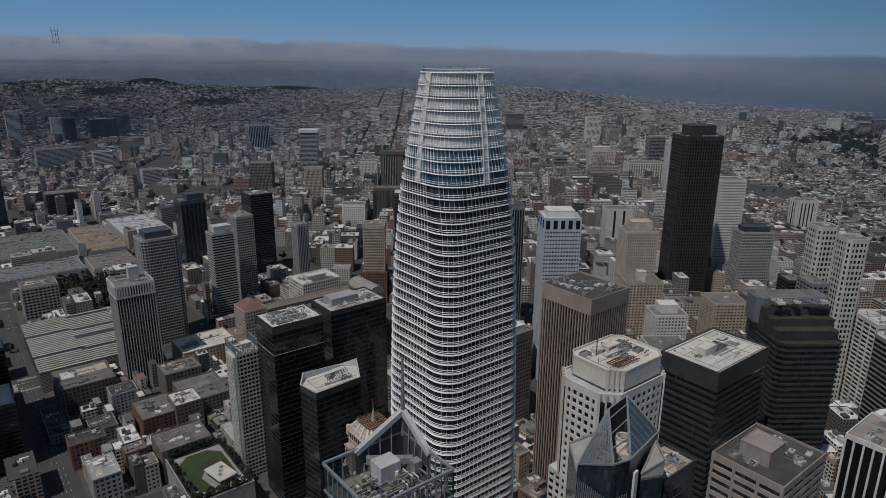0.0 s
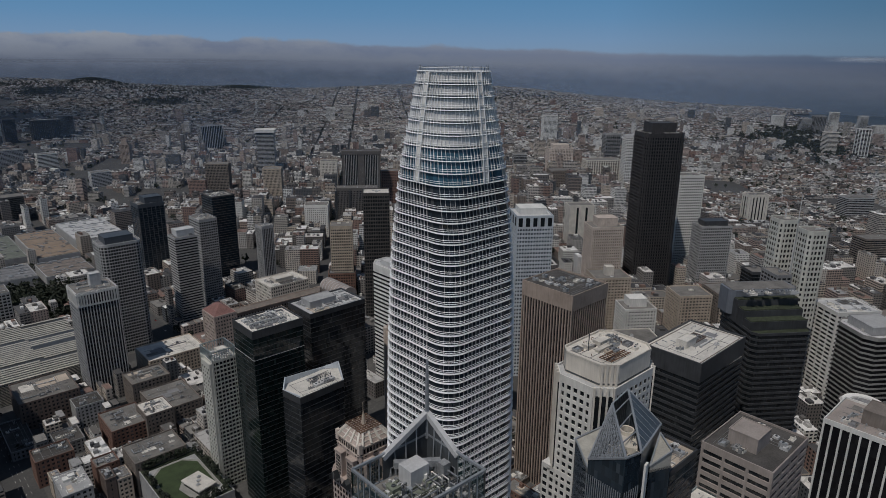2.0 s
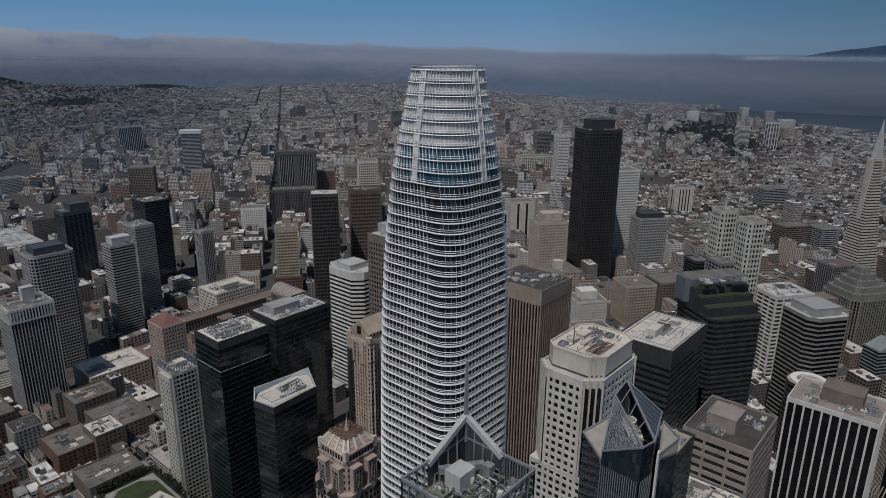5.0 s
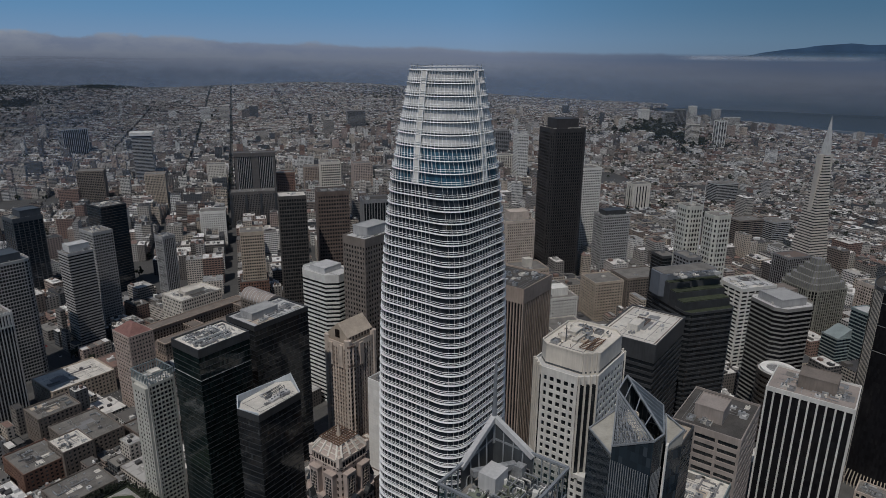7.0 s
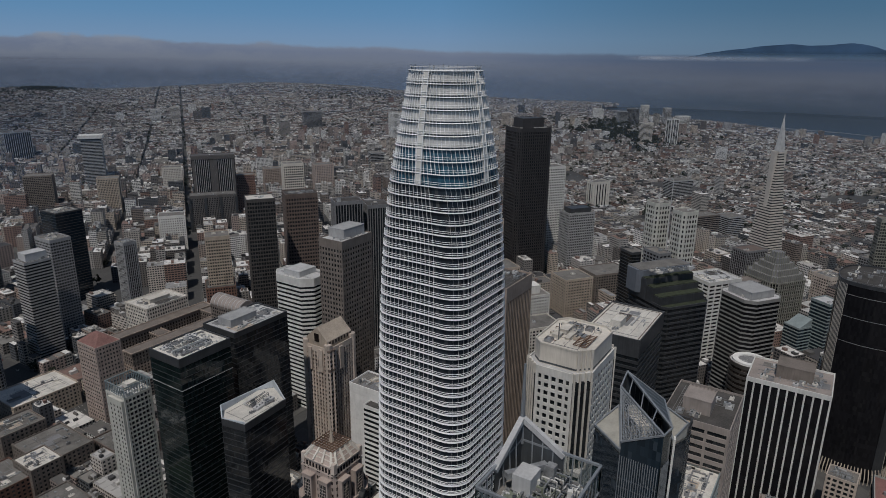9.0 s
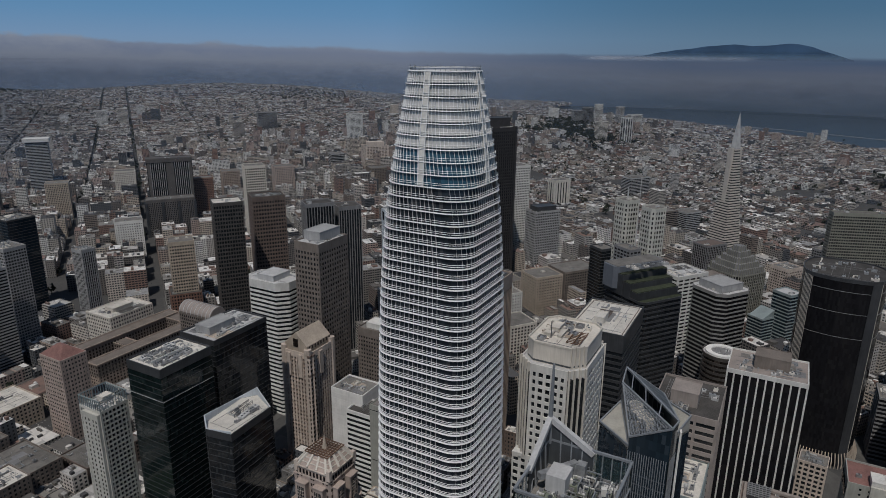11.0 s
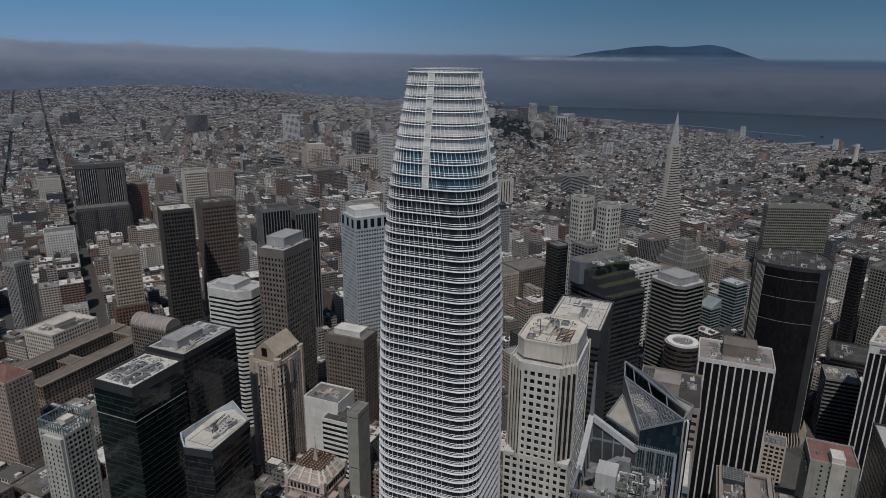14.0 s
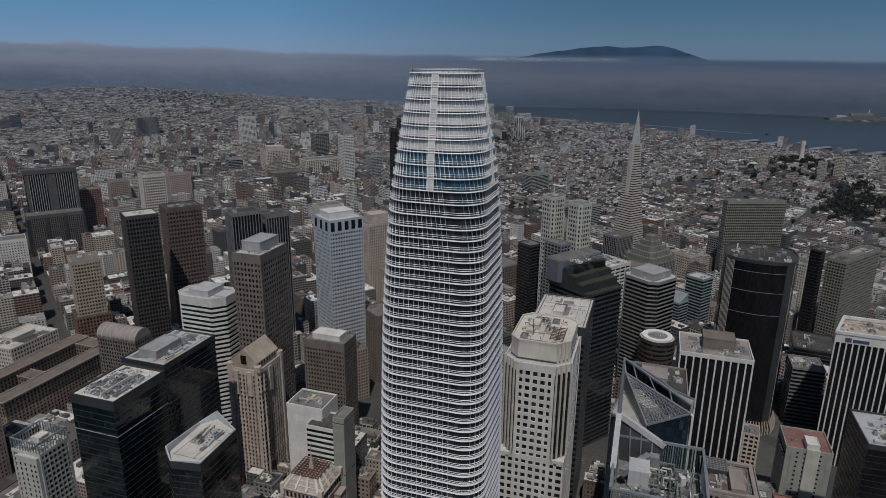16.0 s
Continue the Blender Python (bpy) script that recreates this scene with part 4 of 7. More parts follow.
def stepped_hotel():
    """Beige stone tower: projecting glazed bays, a buttressed mansard with an open trellis, a spire."""
    cx, cy, eaves = 177.5, 291.0, 121.5
    w, d = 22.6, 23.2
    e = thing("stepped_tower", "beige stepped stone tower with a mansard roof and a small spire", "tower", cx, cy)
    m = Mesh()
    m.prism(chamfered(w, d, 1.6), 60, eaves, True)
    part("shaft", m, PINK, e)
    m = Mesh()
    m.prism(chamfered(w + 8, d + 8, 4), 0, 97, True)
    m.ring(chamfered(w + 8.6, d + 8.6, 4.2), chamfered(w + 7, d + 7, 3.6), 96.2, 97.6)
    part("body", m, PINK, e)
    # cornices under the windows of the top storey and at the eaves
    for z, by in ((115.6, 0.35), (120.8, 0.6)):
        m = Mesh()
        m.ring(grown(chamfered(w, d, 1.6), by), grown(chamfered(w, d, 1.6), -0.4), z, z + 0.7)
        part("cornice", m, BEIGE, e)
    for q, (a, b) in enumerate(((w, d), (d, w), (w, d), (d, w))):
        face = pose(0, 0, 0, 0, 0, 90 * q)
        def on(name, m, mat, label=""):
            part(name, m, mat, e, label).matrix_local = face
        # top-storey windows, small ones down the corner piers
        m = Mesh()
        for k in range(10):
            x = -a / 2 + a * (k + 0.5) / 10
            m.box(x, -b / 2 - 0.02, 1.2, 0.3, 116.8, 119.6)
        on("attic_glazing", m, GLASS_BROWN)
        m = Mesh()
        for z in range(62, 115, 4):
            for x in (-a / 2 + 1.8, -a / 2 + 4.2, a / 2 - 4.2, a / 2 - 1.8, -0.7, 0.7):
                m.box(x, -b / 2 - 0.02, 0.95, 0.3, z + 0.6, z + 2.4)
        on("glazing", m, GLASS_BROWN)
        # two deep bays with a grid of panes and flat tops
        for x in (-a * 0.25, a * 0.25):
            m = Mesh()
            m.box(x, -b / 2 - 1.6, 6.6, 3.4, 60, 112.5)
            m.box(x, -b / 2 - 1.7, 7.2, 4.0, 112.5, 113.3)
            on("bay", m, PINK, "projecting stone bay with a flat top")
            m = Mesh()
            m.box(x, -b / 2 - 3.25, 4.4, 0.3, 62, 110.5)
            on("bay_glass", m, GLASS_DARK, "tall dark glazing in the bay")
            m = Mesh()
            for k in range(24):
                m.box(x, -b / 2 - 3.42, 4.4, 0.1, 62 + 2 * k, 62.25 + 2 * k)
            for k in (-1.1, 0, 1.1):
                m.box(x + k, -b / 2 - 3.42, 0.16, 0.12, 62, 110.5)
            part("glazing_bars", m, BEIGE, e).matrix_local = face
            # a small glazed gable at the bay's foot
            m = Mesh()
            y0, y1 = -b / 2 - 4.1, -b / 2 - 7.5
            m.face([(x - 3.4, y0, 96), (x - 3.4, y1, 96), (x, y1, 101), (x, y0, 101)])
            m.face([(x + 3.4, y1, 96), (x + 3.4, y0, 96), (x, y0, 101), (x, y1, 101)])
            m.face([(x - 3.4, y1, 96), (x + 3.4, y1, 96), (x, y1, 101)])
            on("glass_gable", m, GLASS_GREY, "small glazed gable")
        m = Mesh()
        for z in range(4, 94, 4):
            for k in range(9):
                m.box((k / 8 - 0.5) * (a + 1), -(b + 8) / 2 - 0.02, 1.5, 0.3, z, z + 2.3)
        on("lower_glazing", m, GLASS_BROWN)
        # mansard slope with buttress ribs
        for k in range(4):
            x = (k / 3 - 0.5) * a * 0.82
            m = Mesh()
            m.bar((x, -b / 2 - 0.2, eaves + 0.4), (x * 0.62, -b / 2 * 0.62, 127.6), 0.55)
            on("buttress", m, CREAM)
        m = Mesh()
        for f in (0.33, 0.66):
            y = -b / 2 * (1 - 0.4 * f) - 0.1
            m.bar((-a / 2 * (1 - 0.4 * f), y, eaves + 6 * f), (a / 2 * (1 - 0.4 * f), y, eaves + 6 * f), 0.22)
        on("slope_rail", m, CREAM)
    m = Mesh()
    m.prism(rect(w, d), eaves, 127.4, True, False, rect(w * 0.6, d * 0.6))
    part("mansard_roof", m, PINK, e, "pinkish stone mansard roof")
    m = Mesh()
    for k in range(9):
        f = k / 8 - 0.5
        m.bar((f * w * 0.66, -d * 0.33, 128.1), (f * w * 0.66, d * 0.33, 128.1), 0.2)
        m.bar((-w * 0.33, f * d * 0.66, 128.3), (w * 0.33, f * d * 0.66, 128.3), 0.2)
    tagged(part("roof_trellis", m, RUST, e), kind="stuff")
    for sx in (-1, 1):
        for sy in (-1, 1):
            m = Mesh()
            m.box(sx * (w / 2 - 0.6), sy * (d / 2 - 0.6), 2.2, 2.2, eaves - 4, eaves + 2.2)
            part("corner_block", m, BEIGE, e)
    m = Mesh()
    m.prism(chamfered(2.8, 2.8, 0.8), 127, 129, True)
    m.prism(chamfered(2.4, 2.4, 0.7), 129, 136, True, False, chamfered(0.5, 0.5, 0.15))
    m.bar((0, 0, 135.5), (0, 0, 142), 0.12)
    part("spire", m, TAN, e, "tan pointed spire")


stepped_hotel()


def terraced_tower():
    """Dark banded tower stepping down in planted terraces."""
    cx, cy = 468.0, 182.0
    e = tower("dark banded tower stepping down in planted terraces", cx, cy, 46, 46, 147, GRID, plan=chamfered(46, 46, (4, 4, 0, 0)), wall=CHARCOAL, pane=GLASS_DARK, floors=34, band=0.4, proud=0.5, blank=2, roof=PLANTS, units=0)
    for k, (d, z) in enumerate(((38, 152.5), (30, 158), (22, 163.5))):
        m = Mesh()
        m.box(0, 23 - d / 2, 44 + 2 * k, d, 146, z)
        part("terrace", m, CHARCOAL, e)
        m = Mesh()
        m.box(0, 23 - d / 2 - 0.2, 43 + 2 * k, d - 1.2, z, z + 0.6)
        part("terrace_planting", m, PLANTS, e, "green planting on the terrace")
    m = Mesh()
    m.prism(turned(chamfered(54, 20, (4, 4, 4, 4)), 0, 16), 150, 169, True)
    part("top_block", m, SLATEBLUE, e, "dark blue-grey glass top block")
    m = Mesh()
    m.prism(turned(rect(50, 17), 0, 16), 169, 169.4, True)
    part("top_roof", m, GRAVEL, e)
    roof_units(e, 44, 15, 169.4, 18, 8)


terraced_tower()


def round_black_tower():
    """Black tower with bowed faces and pale ribbed corners."""
    cx, cy, h = 548.0, 36.0, 168.0
    plan = []
    for k in range(4):
        for i in range(7):
            f = i / 6 - 0.5
            plan.append(turned([(f * 42, -31 + 4.0 * (2 * f) ** 2)], 0, 0, 90 * k)[0])
    e = tower("black tower with bowed faces and pale ribbed corners", cx, cy, 58, 58, h, -6, plan=plan, wall=CHARCOAL, pane=GLASS_BLACK, floors=2, band=0, proud=0.2, blank=3, roof=DARKROOF, units=22)
    for k in range(4):
        a, b = Vector(turned([(21, -27)], 0, 0, 90 * k)[0]), Vector(turned([(27, -21)], 0, 0, 90 * k)[0])
        c = (a + b) / 2
        m = Mesh()
        m.box(c.x * 1.002, c.y * 1.002, (b - a).length + 0.4, 0.3, 0, h - 3, 90 * k + 45)
        part("corner_panel", m, CHARCOAL, e)
        for i in range(7) if k != 3 else (6,):
            q = a.lerp(b, i / 6)
            m = Mesh()
            m.box(q.x * 1.004, q.y * 1.004, 0.26, 0.6, 0, h - 3, 90 * k + 45)
            part("corner_rib", m, CREAM, e)
    # splayed ribs round the foot
    foot = grown(plan, 3.2)
    for i in range(len(plan)):
        for f in (0.0, 0.33, 0.67):
            p, q = Vector(plan[i]).lerp(Vector(plan[(i + 1) % len(plan)]), f), Vector(foot[i]).lerp(Vector(foot[(i + 1) % len(plan)]), f)
            m = Mesh()
            m.bar((*q, 0), (*q, 5), 0.4)
            m.bar((*q, 5), (*(p * 1.006), 13), 0.35)
            part("foot_rib", m, TAN, e, "pale rib splaying at the tower foot")
    for z in (118, 139, 157):
        m = Mesh()
        m.ring(grown(plan, 0.06), grown(plan, -0.3), z, z + 0.35)
        part("belt_course", m, MIDGREY, e)


round_black_tower()


SPIRESTONE = plain("warm_white_quartz_panel", (0.50, 0.465, 0.42), 0.7, 0, 0.08)


def pyramid_tower():
    """The tall white pyramid with two wings."""
    cx, cy, top = 1028.0, 168.0, 257.0
    e = thing("pyramid_tower", "tall slender white pyramid skyscraper with two side wings", "skyscraper", cx, cy, 0, GRID)
    base = 22.0
    m = Mesh()
    m.prism(rect(2 * base, 2 * base), 0, 205, False, False, rect(2 * base * 53 / 258, 2 * base * 53 / 258))
    part("glass_wall", m, GLASS_GREY, e)
    for k in range(48):
        z = 10 + 4.05 * k
        a, b = base * (1 - z / 258) + 0.35, base * (1 - (z + 2.3) / 258) + 0.35
        m = Mesh()
        m.prism(rect(2 * a, 2 * a), z, z + 2.3, True, True, rect(2 * b, 2 * b))
        part("spandrel", m, SPIRESTONE, e)
    m = Mesh()
    a = base * (1 - 203 / 258) + 0.4
    m.prism(rect(2 * a, 2 * a), 203, top, True, False, rect(0.3, 0.3))
    part("spire", m, LIGHTGREY, e, "pale ribbed metal spire")
    for s in (-1, 1):
        m = Mesh()
        m.prism(turned(rect(5.4, 7), s * 8.9, 0), 112, 204, True, True)
        part("wing", m, SPIRESTONE, e, "pale windowless side wing")
    return e


pyramid_tower()

# ---- the other towers round the middle ----
N = GRID
tower("white tower with a regular window grid", 931, 489.6, 38, 32, 164, N, wall=WHITECAST, pane=GLASS_GREY, floors=38, band=0.5, bay=3.2, pier=1.2, blank=4, units=2)
tower("grey gridded tower with a dark top storey", 890.7, 423.6, 46.6, 28.4, 104, N, wall=GREY, pane=GLASS_DARK, floors=24, band=0.4, bay=3.4, pier=1.2, blank=3, house=(0, 0, 36, 20, 6), house_mat=CHARCOAL)
for tx, ty, th in ((640, 240, 188), (623.6, 208.4, 186)):
    tower("white tower with rows of square windows", tx, ty, 20.5, 20.5, th, N, plan=chamfered(20.5, 20.5, 3), wall=SAGE, pane=GLASS_DARK, floors=36, band=0.42, bay=3.7, pier=1.35, blank=4, units=1)
tower("pale slab block with dark upright slots", 1351, 550, 44, 26, 67.5, N, wall=CREAM, pane=GLASS_DARK, floors=20, band=0, bay=8, pier=4.5, blank=6, units=2, z0=0)
_h = tower("wide dark hotel block with two pale window fields", 803, 1176, 84, 30, 137, N, wall=STONE, pane=GLASS_DARK, floors=36, band=0.0, blank=135 - 128, units=3)
for _s in (-1, 0, 1):
    m = Mesh()
    m.box(38 * _s if _s else 0, -15.2, 5 if _s else 14, 0.9, 0, 128)
    part("dark_strip", m, STONE, _h)
for _s in (-1, 1):
    for _k in range(8):
        m = Mesh()
        m.box(_s * (9.5 + 3.6 * _k), -15.3, 1.0, 0.8, 0, 128)
        part("pale_rib", m, GREY, _h)
m = Mesh()
m.box(0, 0, 83, 33, 129, 136)
part("cap", m, STONE, _h, "dark overhanging roof cap")
_h = tower("dark lower wing of the hotel with deep slots", 741, 1106, 84, 34, 75, N, wall=STONE, pane=GLASS_DARK, floors=18, band=0.35, bay=3, pier=1.5, blank=6, units=3)
for _x in (-42, -14, 14, 42):
    m = Mesh()
    m.box(_x, -17.4, 5, 1.4, 0, 70)
    part("deep_slot", m, CHARCOAL, _h)
tower("beige stone block with cut windows", 863, 1402, 42, 32, 82, N, wall=CREAM, pane=GLASS_GREY, floors=20, band=0.5, bay=3.5, pier=1.8, blank=4, units=2)
tower("white gridded tower with deep windows", 775, 922, 36, 30, 148, N, wall=CREAM, pane=GLASS_DARK, floors=32, band=0.4, bay=3.6, pier=1.1, proud=0.8, blank=5, units=2)
tower("pale block with small square windows", 612, 1053, 43, 32, 67, N, wall=WHITECAST, pane=GLASS_GREY, floors=15, band=0.55, bay=3.6, pier=1.9, blank=5, units=3)
_h = tower("pale blue-white tower with tall openings at the top", 497, 437, 38, 36, 180, N, wall=PALEBLUE, pane=GLASS_BLUE, floors=40, band=0.52, bay=3.0, pier=1.1, blank=14, roof=LIGHTGREY, house=(0, 3, 28, 22, 5), house_mat=WHITECAST, units=1)
for _k in range(5):
    m = Mesh()
    m.box(-19 + 38 * (_k + 0.5) / 5, -18.05, 4.2, 0.3, 168.5, 177.5)
    part("tall_opening", m, GLASS_DARK, _h)
for _k in range(3):
    m = Mesh()
    m.box(-19.05, -18 + 36 * (_k + 0.5) / 3, 0.3, 4.6, 168.5, 177.5)
    part("tall_opening", m, GLASS_DARK, _h)
tower("black slab beside a blank pale wall", 917, 676, 44, 30, 87, N, wall=CREAM, pane=GLASS_DARK, floors=20, band=0, bay=20, pier=12, blank=4, units=1)
tower("stepped beige stone tower", 727, 499, 44, 34, 116, N, wall=BEIGE, pane=GLASS_BROWN, floors=28, band=0.45, bay=3.0, pier=1.5, blank=4, house=(2, 2, 28, 20, 10), house_mat=BEIGE, units=0)
tower("wide grey-green slab with a fine window grid", 943, -9, 14, 88, 141, 21, wall=OLIVE, pane=GLASS_DARK, floors=34, band=0.4, bay=3.0, pier=0.8, blank=5, units=3)
tower("wide grey slab with close upright ribs", 786, -104, 90, 22, 114, N, wall=OLIVE, pane=GLASS_DARK, floors=30, band=0.4, bay=3.0, pier=0.9, blank=4, units=4)
tower("pale teal glass tower with a flat top", 715, 71, 21, 23, 88, N, wall=PALETEAL, pane=GLASS_BLUE, floors=22, band=0.34, blank=3, roof=LIGHTGREY, units=2)
_e = tower("low teal glass wing with a sloping top", 708, 94, 20, 20, 57, N, wall=PALETEAL, pane=GLASS_BLUE, floors=15, band=0.34, blank=2, units=0)
m = Mesh()
m.face([(-9, -9, 56), (9, -9, 65), (9, 9, 65), (-9, 9, 56)])
m.face([(9, -9, 56), (9, 9, 56), (9, 9, 65), (9, -9, 65)])
m.face([(-9, -9, 56), (9, -9, 56), (9, -9, 65)])
m.face([(9, 9, 56), (-9, 9, 56), (9, 9, 65)])
part("slanting_roof", m, PALETEAL, _e, "sloping pale teal glass roof")
tower("pale gridded block behind darker towers", 860, -65, 30, 28, 80, N, wall=SAGE, pane=GLASS_DARK, floors=20, band=0.42, bay=3.2, pier=1.2, blank=3, roof=GRAVEL, units=4, joined=True)
tower("beige masonry block with a deep cornice", 905, 74, 30, 28, 64, N, wall=BEIGE, pane=GLASS_BROWN, floors=15, band=0.45, bay=3.4, pier=1.5, blank=5, roof=GRAVEL, units=6, joined=True)
# added dark block; its black colour stands in for shade between the towers
tower("broad dark block added to darken the shaded streets", 640, -42, 48, 40, 52, -6, wall=CHARCOAL, pane=GLASS_BLACK, floors=13, band=0.2, proud=0.2, blank=2, roof=DARKROOF, units=8)
tower("plain black slab tower", 744, -55, 10, 13, 126, N, wall=CHARCOAL, pane=GLASS_BLACK, floors=32, band=0.06, proud=0.12, blank=2, roof=DARKROOF, units=2)
tower("dark banded office block among taller towers", 562, -20, 30, 28, 60, 0, wall=MIDGREY, pane=GLASS_BLACK, floors=15, band=0.4, proud=0.4, blank=2, roof=GRAVEL, units=12)
tower("dark ribbed block beside a stepped tower", 952, 179, 40, 28, 70, N, wall=MIDGREY, pane=GLASS_BLACK, floors=18, band=0.12, bay=3.4, pier=1.0, proud=0.6, blank=3, roof=UMBER, units=3)
_e = tower("grey ribbed tower stepping up to a peak in setbacks", 782, 130, 56, 52, 86, N, plan=chamfered(56, 52, 7), wall=OLIVE, pane=GLASS_BLACK, floors=22, band=0.06, bay=3.2, pier=1.15, proud=0.8, blank=1.5, roof=MIDGREY, units=0, joined=True)
for _k in range(5):
    _w, _d, _z = 50 - 9.5 * _k, 46 - 8.5 * _k, 86 + 6.0 * _k
    _p = chamfered(_w, _d, max(2.0, 6 - _k))
    m = Mesh()
    m.prism(_p, _z - 1.6, _z + 5.2, True)
    part("setback", m, MIDGREY, _e, "grey setback storeys")
    m = Mesh()
    for _i in range(len(_p)):
        _a, _b = Vector(_p[_i]), Vector(_p[(_i + 1) % len(_p)])
        _n = max(1, round((_b - _a).length / 3.2))
        for _j in range(_n):
            _c = _a.lerp(_b, _j / _n)
            m.box(_c.x, _c.y, 1.1, 1.1, _z - 1.6, _z + 6.4)
    tagged(part("setback_rib", m, OLIVE, _e), kind="stuff")
_e = tower("dark-windowed block under a barrel-vaulted roof", 354, 588, 20, 44, 86, 0, wall=GREYBROWN, pane=GLASS_DARK, floors=22, band=0.35, bay=3.0, pier=1.2, blank=3, roof=GREYBROWN, units=0)
m = Mesh()
_arc = [(10 * math.cos(math.pi * q / 12), 9.5 * math.sin(math.pi * q / 12)) for q in range(13)]
for _p, _q in zip(_arc, _arc[1:]):
    m.face([(_p[0], -22, 85 + _p[1]), (_p[0], 22, 85 + _p[1]), (_q[0], 22, 85 + _q[1]), (_q[0], -22, 85 + _q[1])])
m.face([(x, -22, 85 + z) for x, z in _arc])
m.face([(x, 22, 85 + z) for x, z in reversed(_arc)])
part("barrel_vault", m, MAUVE, _e, "grey barrel-vaulted roof")
for _k in range(9):
    m = Mesh()
    for _p, _q in zip(_arc, _arc[1:]):
        m.bar((_p[0] * 1.01, -21 + 5.25 * _k, 85 + _p[1] * 1.01), (_q[0] * 1.01, -21 + 5.25 * _k, 85 + _q[1] * 1.01), 0.22)
    part("vault_rib", m, LIGHTGREY, _e)
tower("dark tower with close upright ribs", 480, 538.5, 31, 23.5, 181, N, wall=MIDGREY, pane=GLASS_DARK, floors=40, band=0, bay=3.0, pier=0.8, blank=4, roof=DARKROOF, units=2)
tower("dark ribbed tower beside a taller one", 512, 523, 26, 26, 173.5, N, wall=MIDGREY, pane=GLASS_DARK, floors=40, band=0, bay=3.0, pier=0.8, blank=4, roof=DARKROOF, units=2)
tower("blank pale slab of a slim tower", 293, 332, 17, 9, 88, 0, wall=SAGEDARK, pane=GLASS_DARK, floors=2, band=0.98, blank=4, units=0, name="lift_tower")
tower("white block with a pale roof", 308, 366, 24, 30, 85, 0, wall=PAINT, pane=GLASS_DARK, floors=18, band=0.95, blank=4, roof=GRAVEL, units=6)
tower("white banded office block with a dark roof", 298, 348, 22, 24, 76, 0, wall=PAINT, pane=GLASS_DARK, floors=17, band=0.45, blank=3, roof=DARKROOF, units=4)
tower("white-roofed block with small windows", 364, 735, 54, 42, 58, 0, wall=CREAM, pane=GLASS_GREY, floors=13, band=0.45, bay=3.2, pier=1.2, blank=2, roof=WHITEROOF, house=(0, 0, 26, 14, 3), house_mat=CREAM)
tower("slim dark-windowed shaft of an old tower", 398, 842, 18, 20, 103, 0, wall=GREY, pane=GLASS_DARK, floors=26, band=0.12, bay=2.6, pier=1.1, blank=4)
tower("red brick base block of a taller tower", 462, 744, 37, 37, 47, N, wall=BRICK, pane=GLASS_DARK, floors=11, band=0.45, bay=3.4, pier=1.4, blank=2, roof=DARKROOF, units=2, joined=True)
tower("beige tower on a brick base", 466, 748, 30, 30, 112, N, wall=TAN, pane=GLASS_DARK, floors=26, band=0.45, bay=3, pier=1.2, blank=5, units=2)
WEDGE = [(-20, -27), (20, -20), (20, 15), (-20, 27)]
_e = tower("black tower with broad white piers and a ringed top", 505, -47, 40, 54, 122, -3, plan=WEDGE, wall=WHITECAST, pane=GLASS_BLACK, floors=28, band=0, bay=4.6, pier=1.05, proud=0.45, blank=8, roof=TAN, units=16)
_m = Mesh()
_m.ring(grown(WEDGE, 0.6), grown(WEDGE, -1.6), 121.5, 124)
part("rim", _m, WHITECAST, _e, "broad white rim round the roof")
_m = Mesh()
_m.box(-20.2, 17.5, 0.3, 4.5, 115.2, 118.8)
part("sign_plate", _m, plain("purple_sign", (0.16, 0.08, 0.16), 0.6), _e, "small purple sign plate")
_m = Mesh()
_m.box(-20.2, 8.4, 0.3, 11.5, 115.4, 118.0)
part("sign_bar", _m, plain("navy_sign", (0.06, 0.07, 0.14), 0.6), _e, "dark blue sign bar")
_e2 = tower("pale apartment block with a red tiled roof", 398, 11, 30, 30, 70, 0, wall=SAGEDARK, pane=GLASS_DARK, floors=18, band=0.55, bay=5.2, pier=3.6, blank=3, roof=REDTILE, house=(-8, -2, 12, 8, 3.5), house_mat=WHITECAST, units=1)
_m = Mesh()
_m.box(-15.6, -2, 1.6, 8.5, 0, 71)
part("front_bay", _m, SAGE, _e2, "pale blank bay running up the front")
_m = Mesh()
for _k in range(7):
    _m.prism(turned(rect(2.2, 0.3), -12 + 4 * _k, 15.5), 58, 63, True)
    _m.prism(turned(rounded(2.2, 2.2, 1.0, 4), -12 + 4 * _k, 14.6), 60, 63.8, True)
tagged(part("arched_glazing", _m, GLASS_DARK, _e2), kind="stuff")
tower("old beige office block beside a tower foot", 458, 40, 17, 20, 38, -6, wall=BEIGE, pane=GLASS_DARK, floors=9, band=0.4, bay=4.2, pier=1.3, proud=0.4, blank=2, roof=GRAVEL, units=5)
tower("white office tower with dark window strips", 652, 178, 44, 36, 113, N, wall=WHITECAST, pane=GLASS_DARK, floors=26, band=0.5, bay=9, pier=1.6, blank=4, roof=LIGHTGREY)
_e = tower("low round building with a white ringed roof", 502, 118, 32, 32, 92, 0, plan=rounded(32, 32, 15.9, 8), wall=BLACKSTONE, pane=GLASS_BROWN, floors=20, band=0.5, blank=3, roof=LIGHTGREY, house=None, units=3)
m = Mesh()
m.ring(rounded(27, 27, 13.4, 8), rounded(18, 18, 8.9, 8), 91.2, 93.0)
part("roof_ring", m, PAINT, _e, "broad white ring on the roof")
m = Mesh()
m.prism(rounded(17.8, 17.8, 8.8, 8), 91, 91.8, True)
part("roof_disc", m, MIDGREY, _e)
tangle(_e, 0, 0, 11, 11, 91.8, 1.2, 18, 41, DUCT)
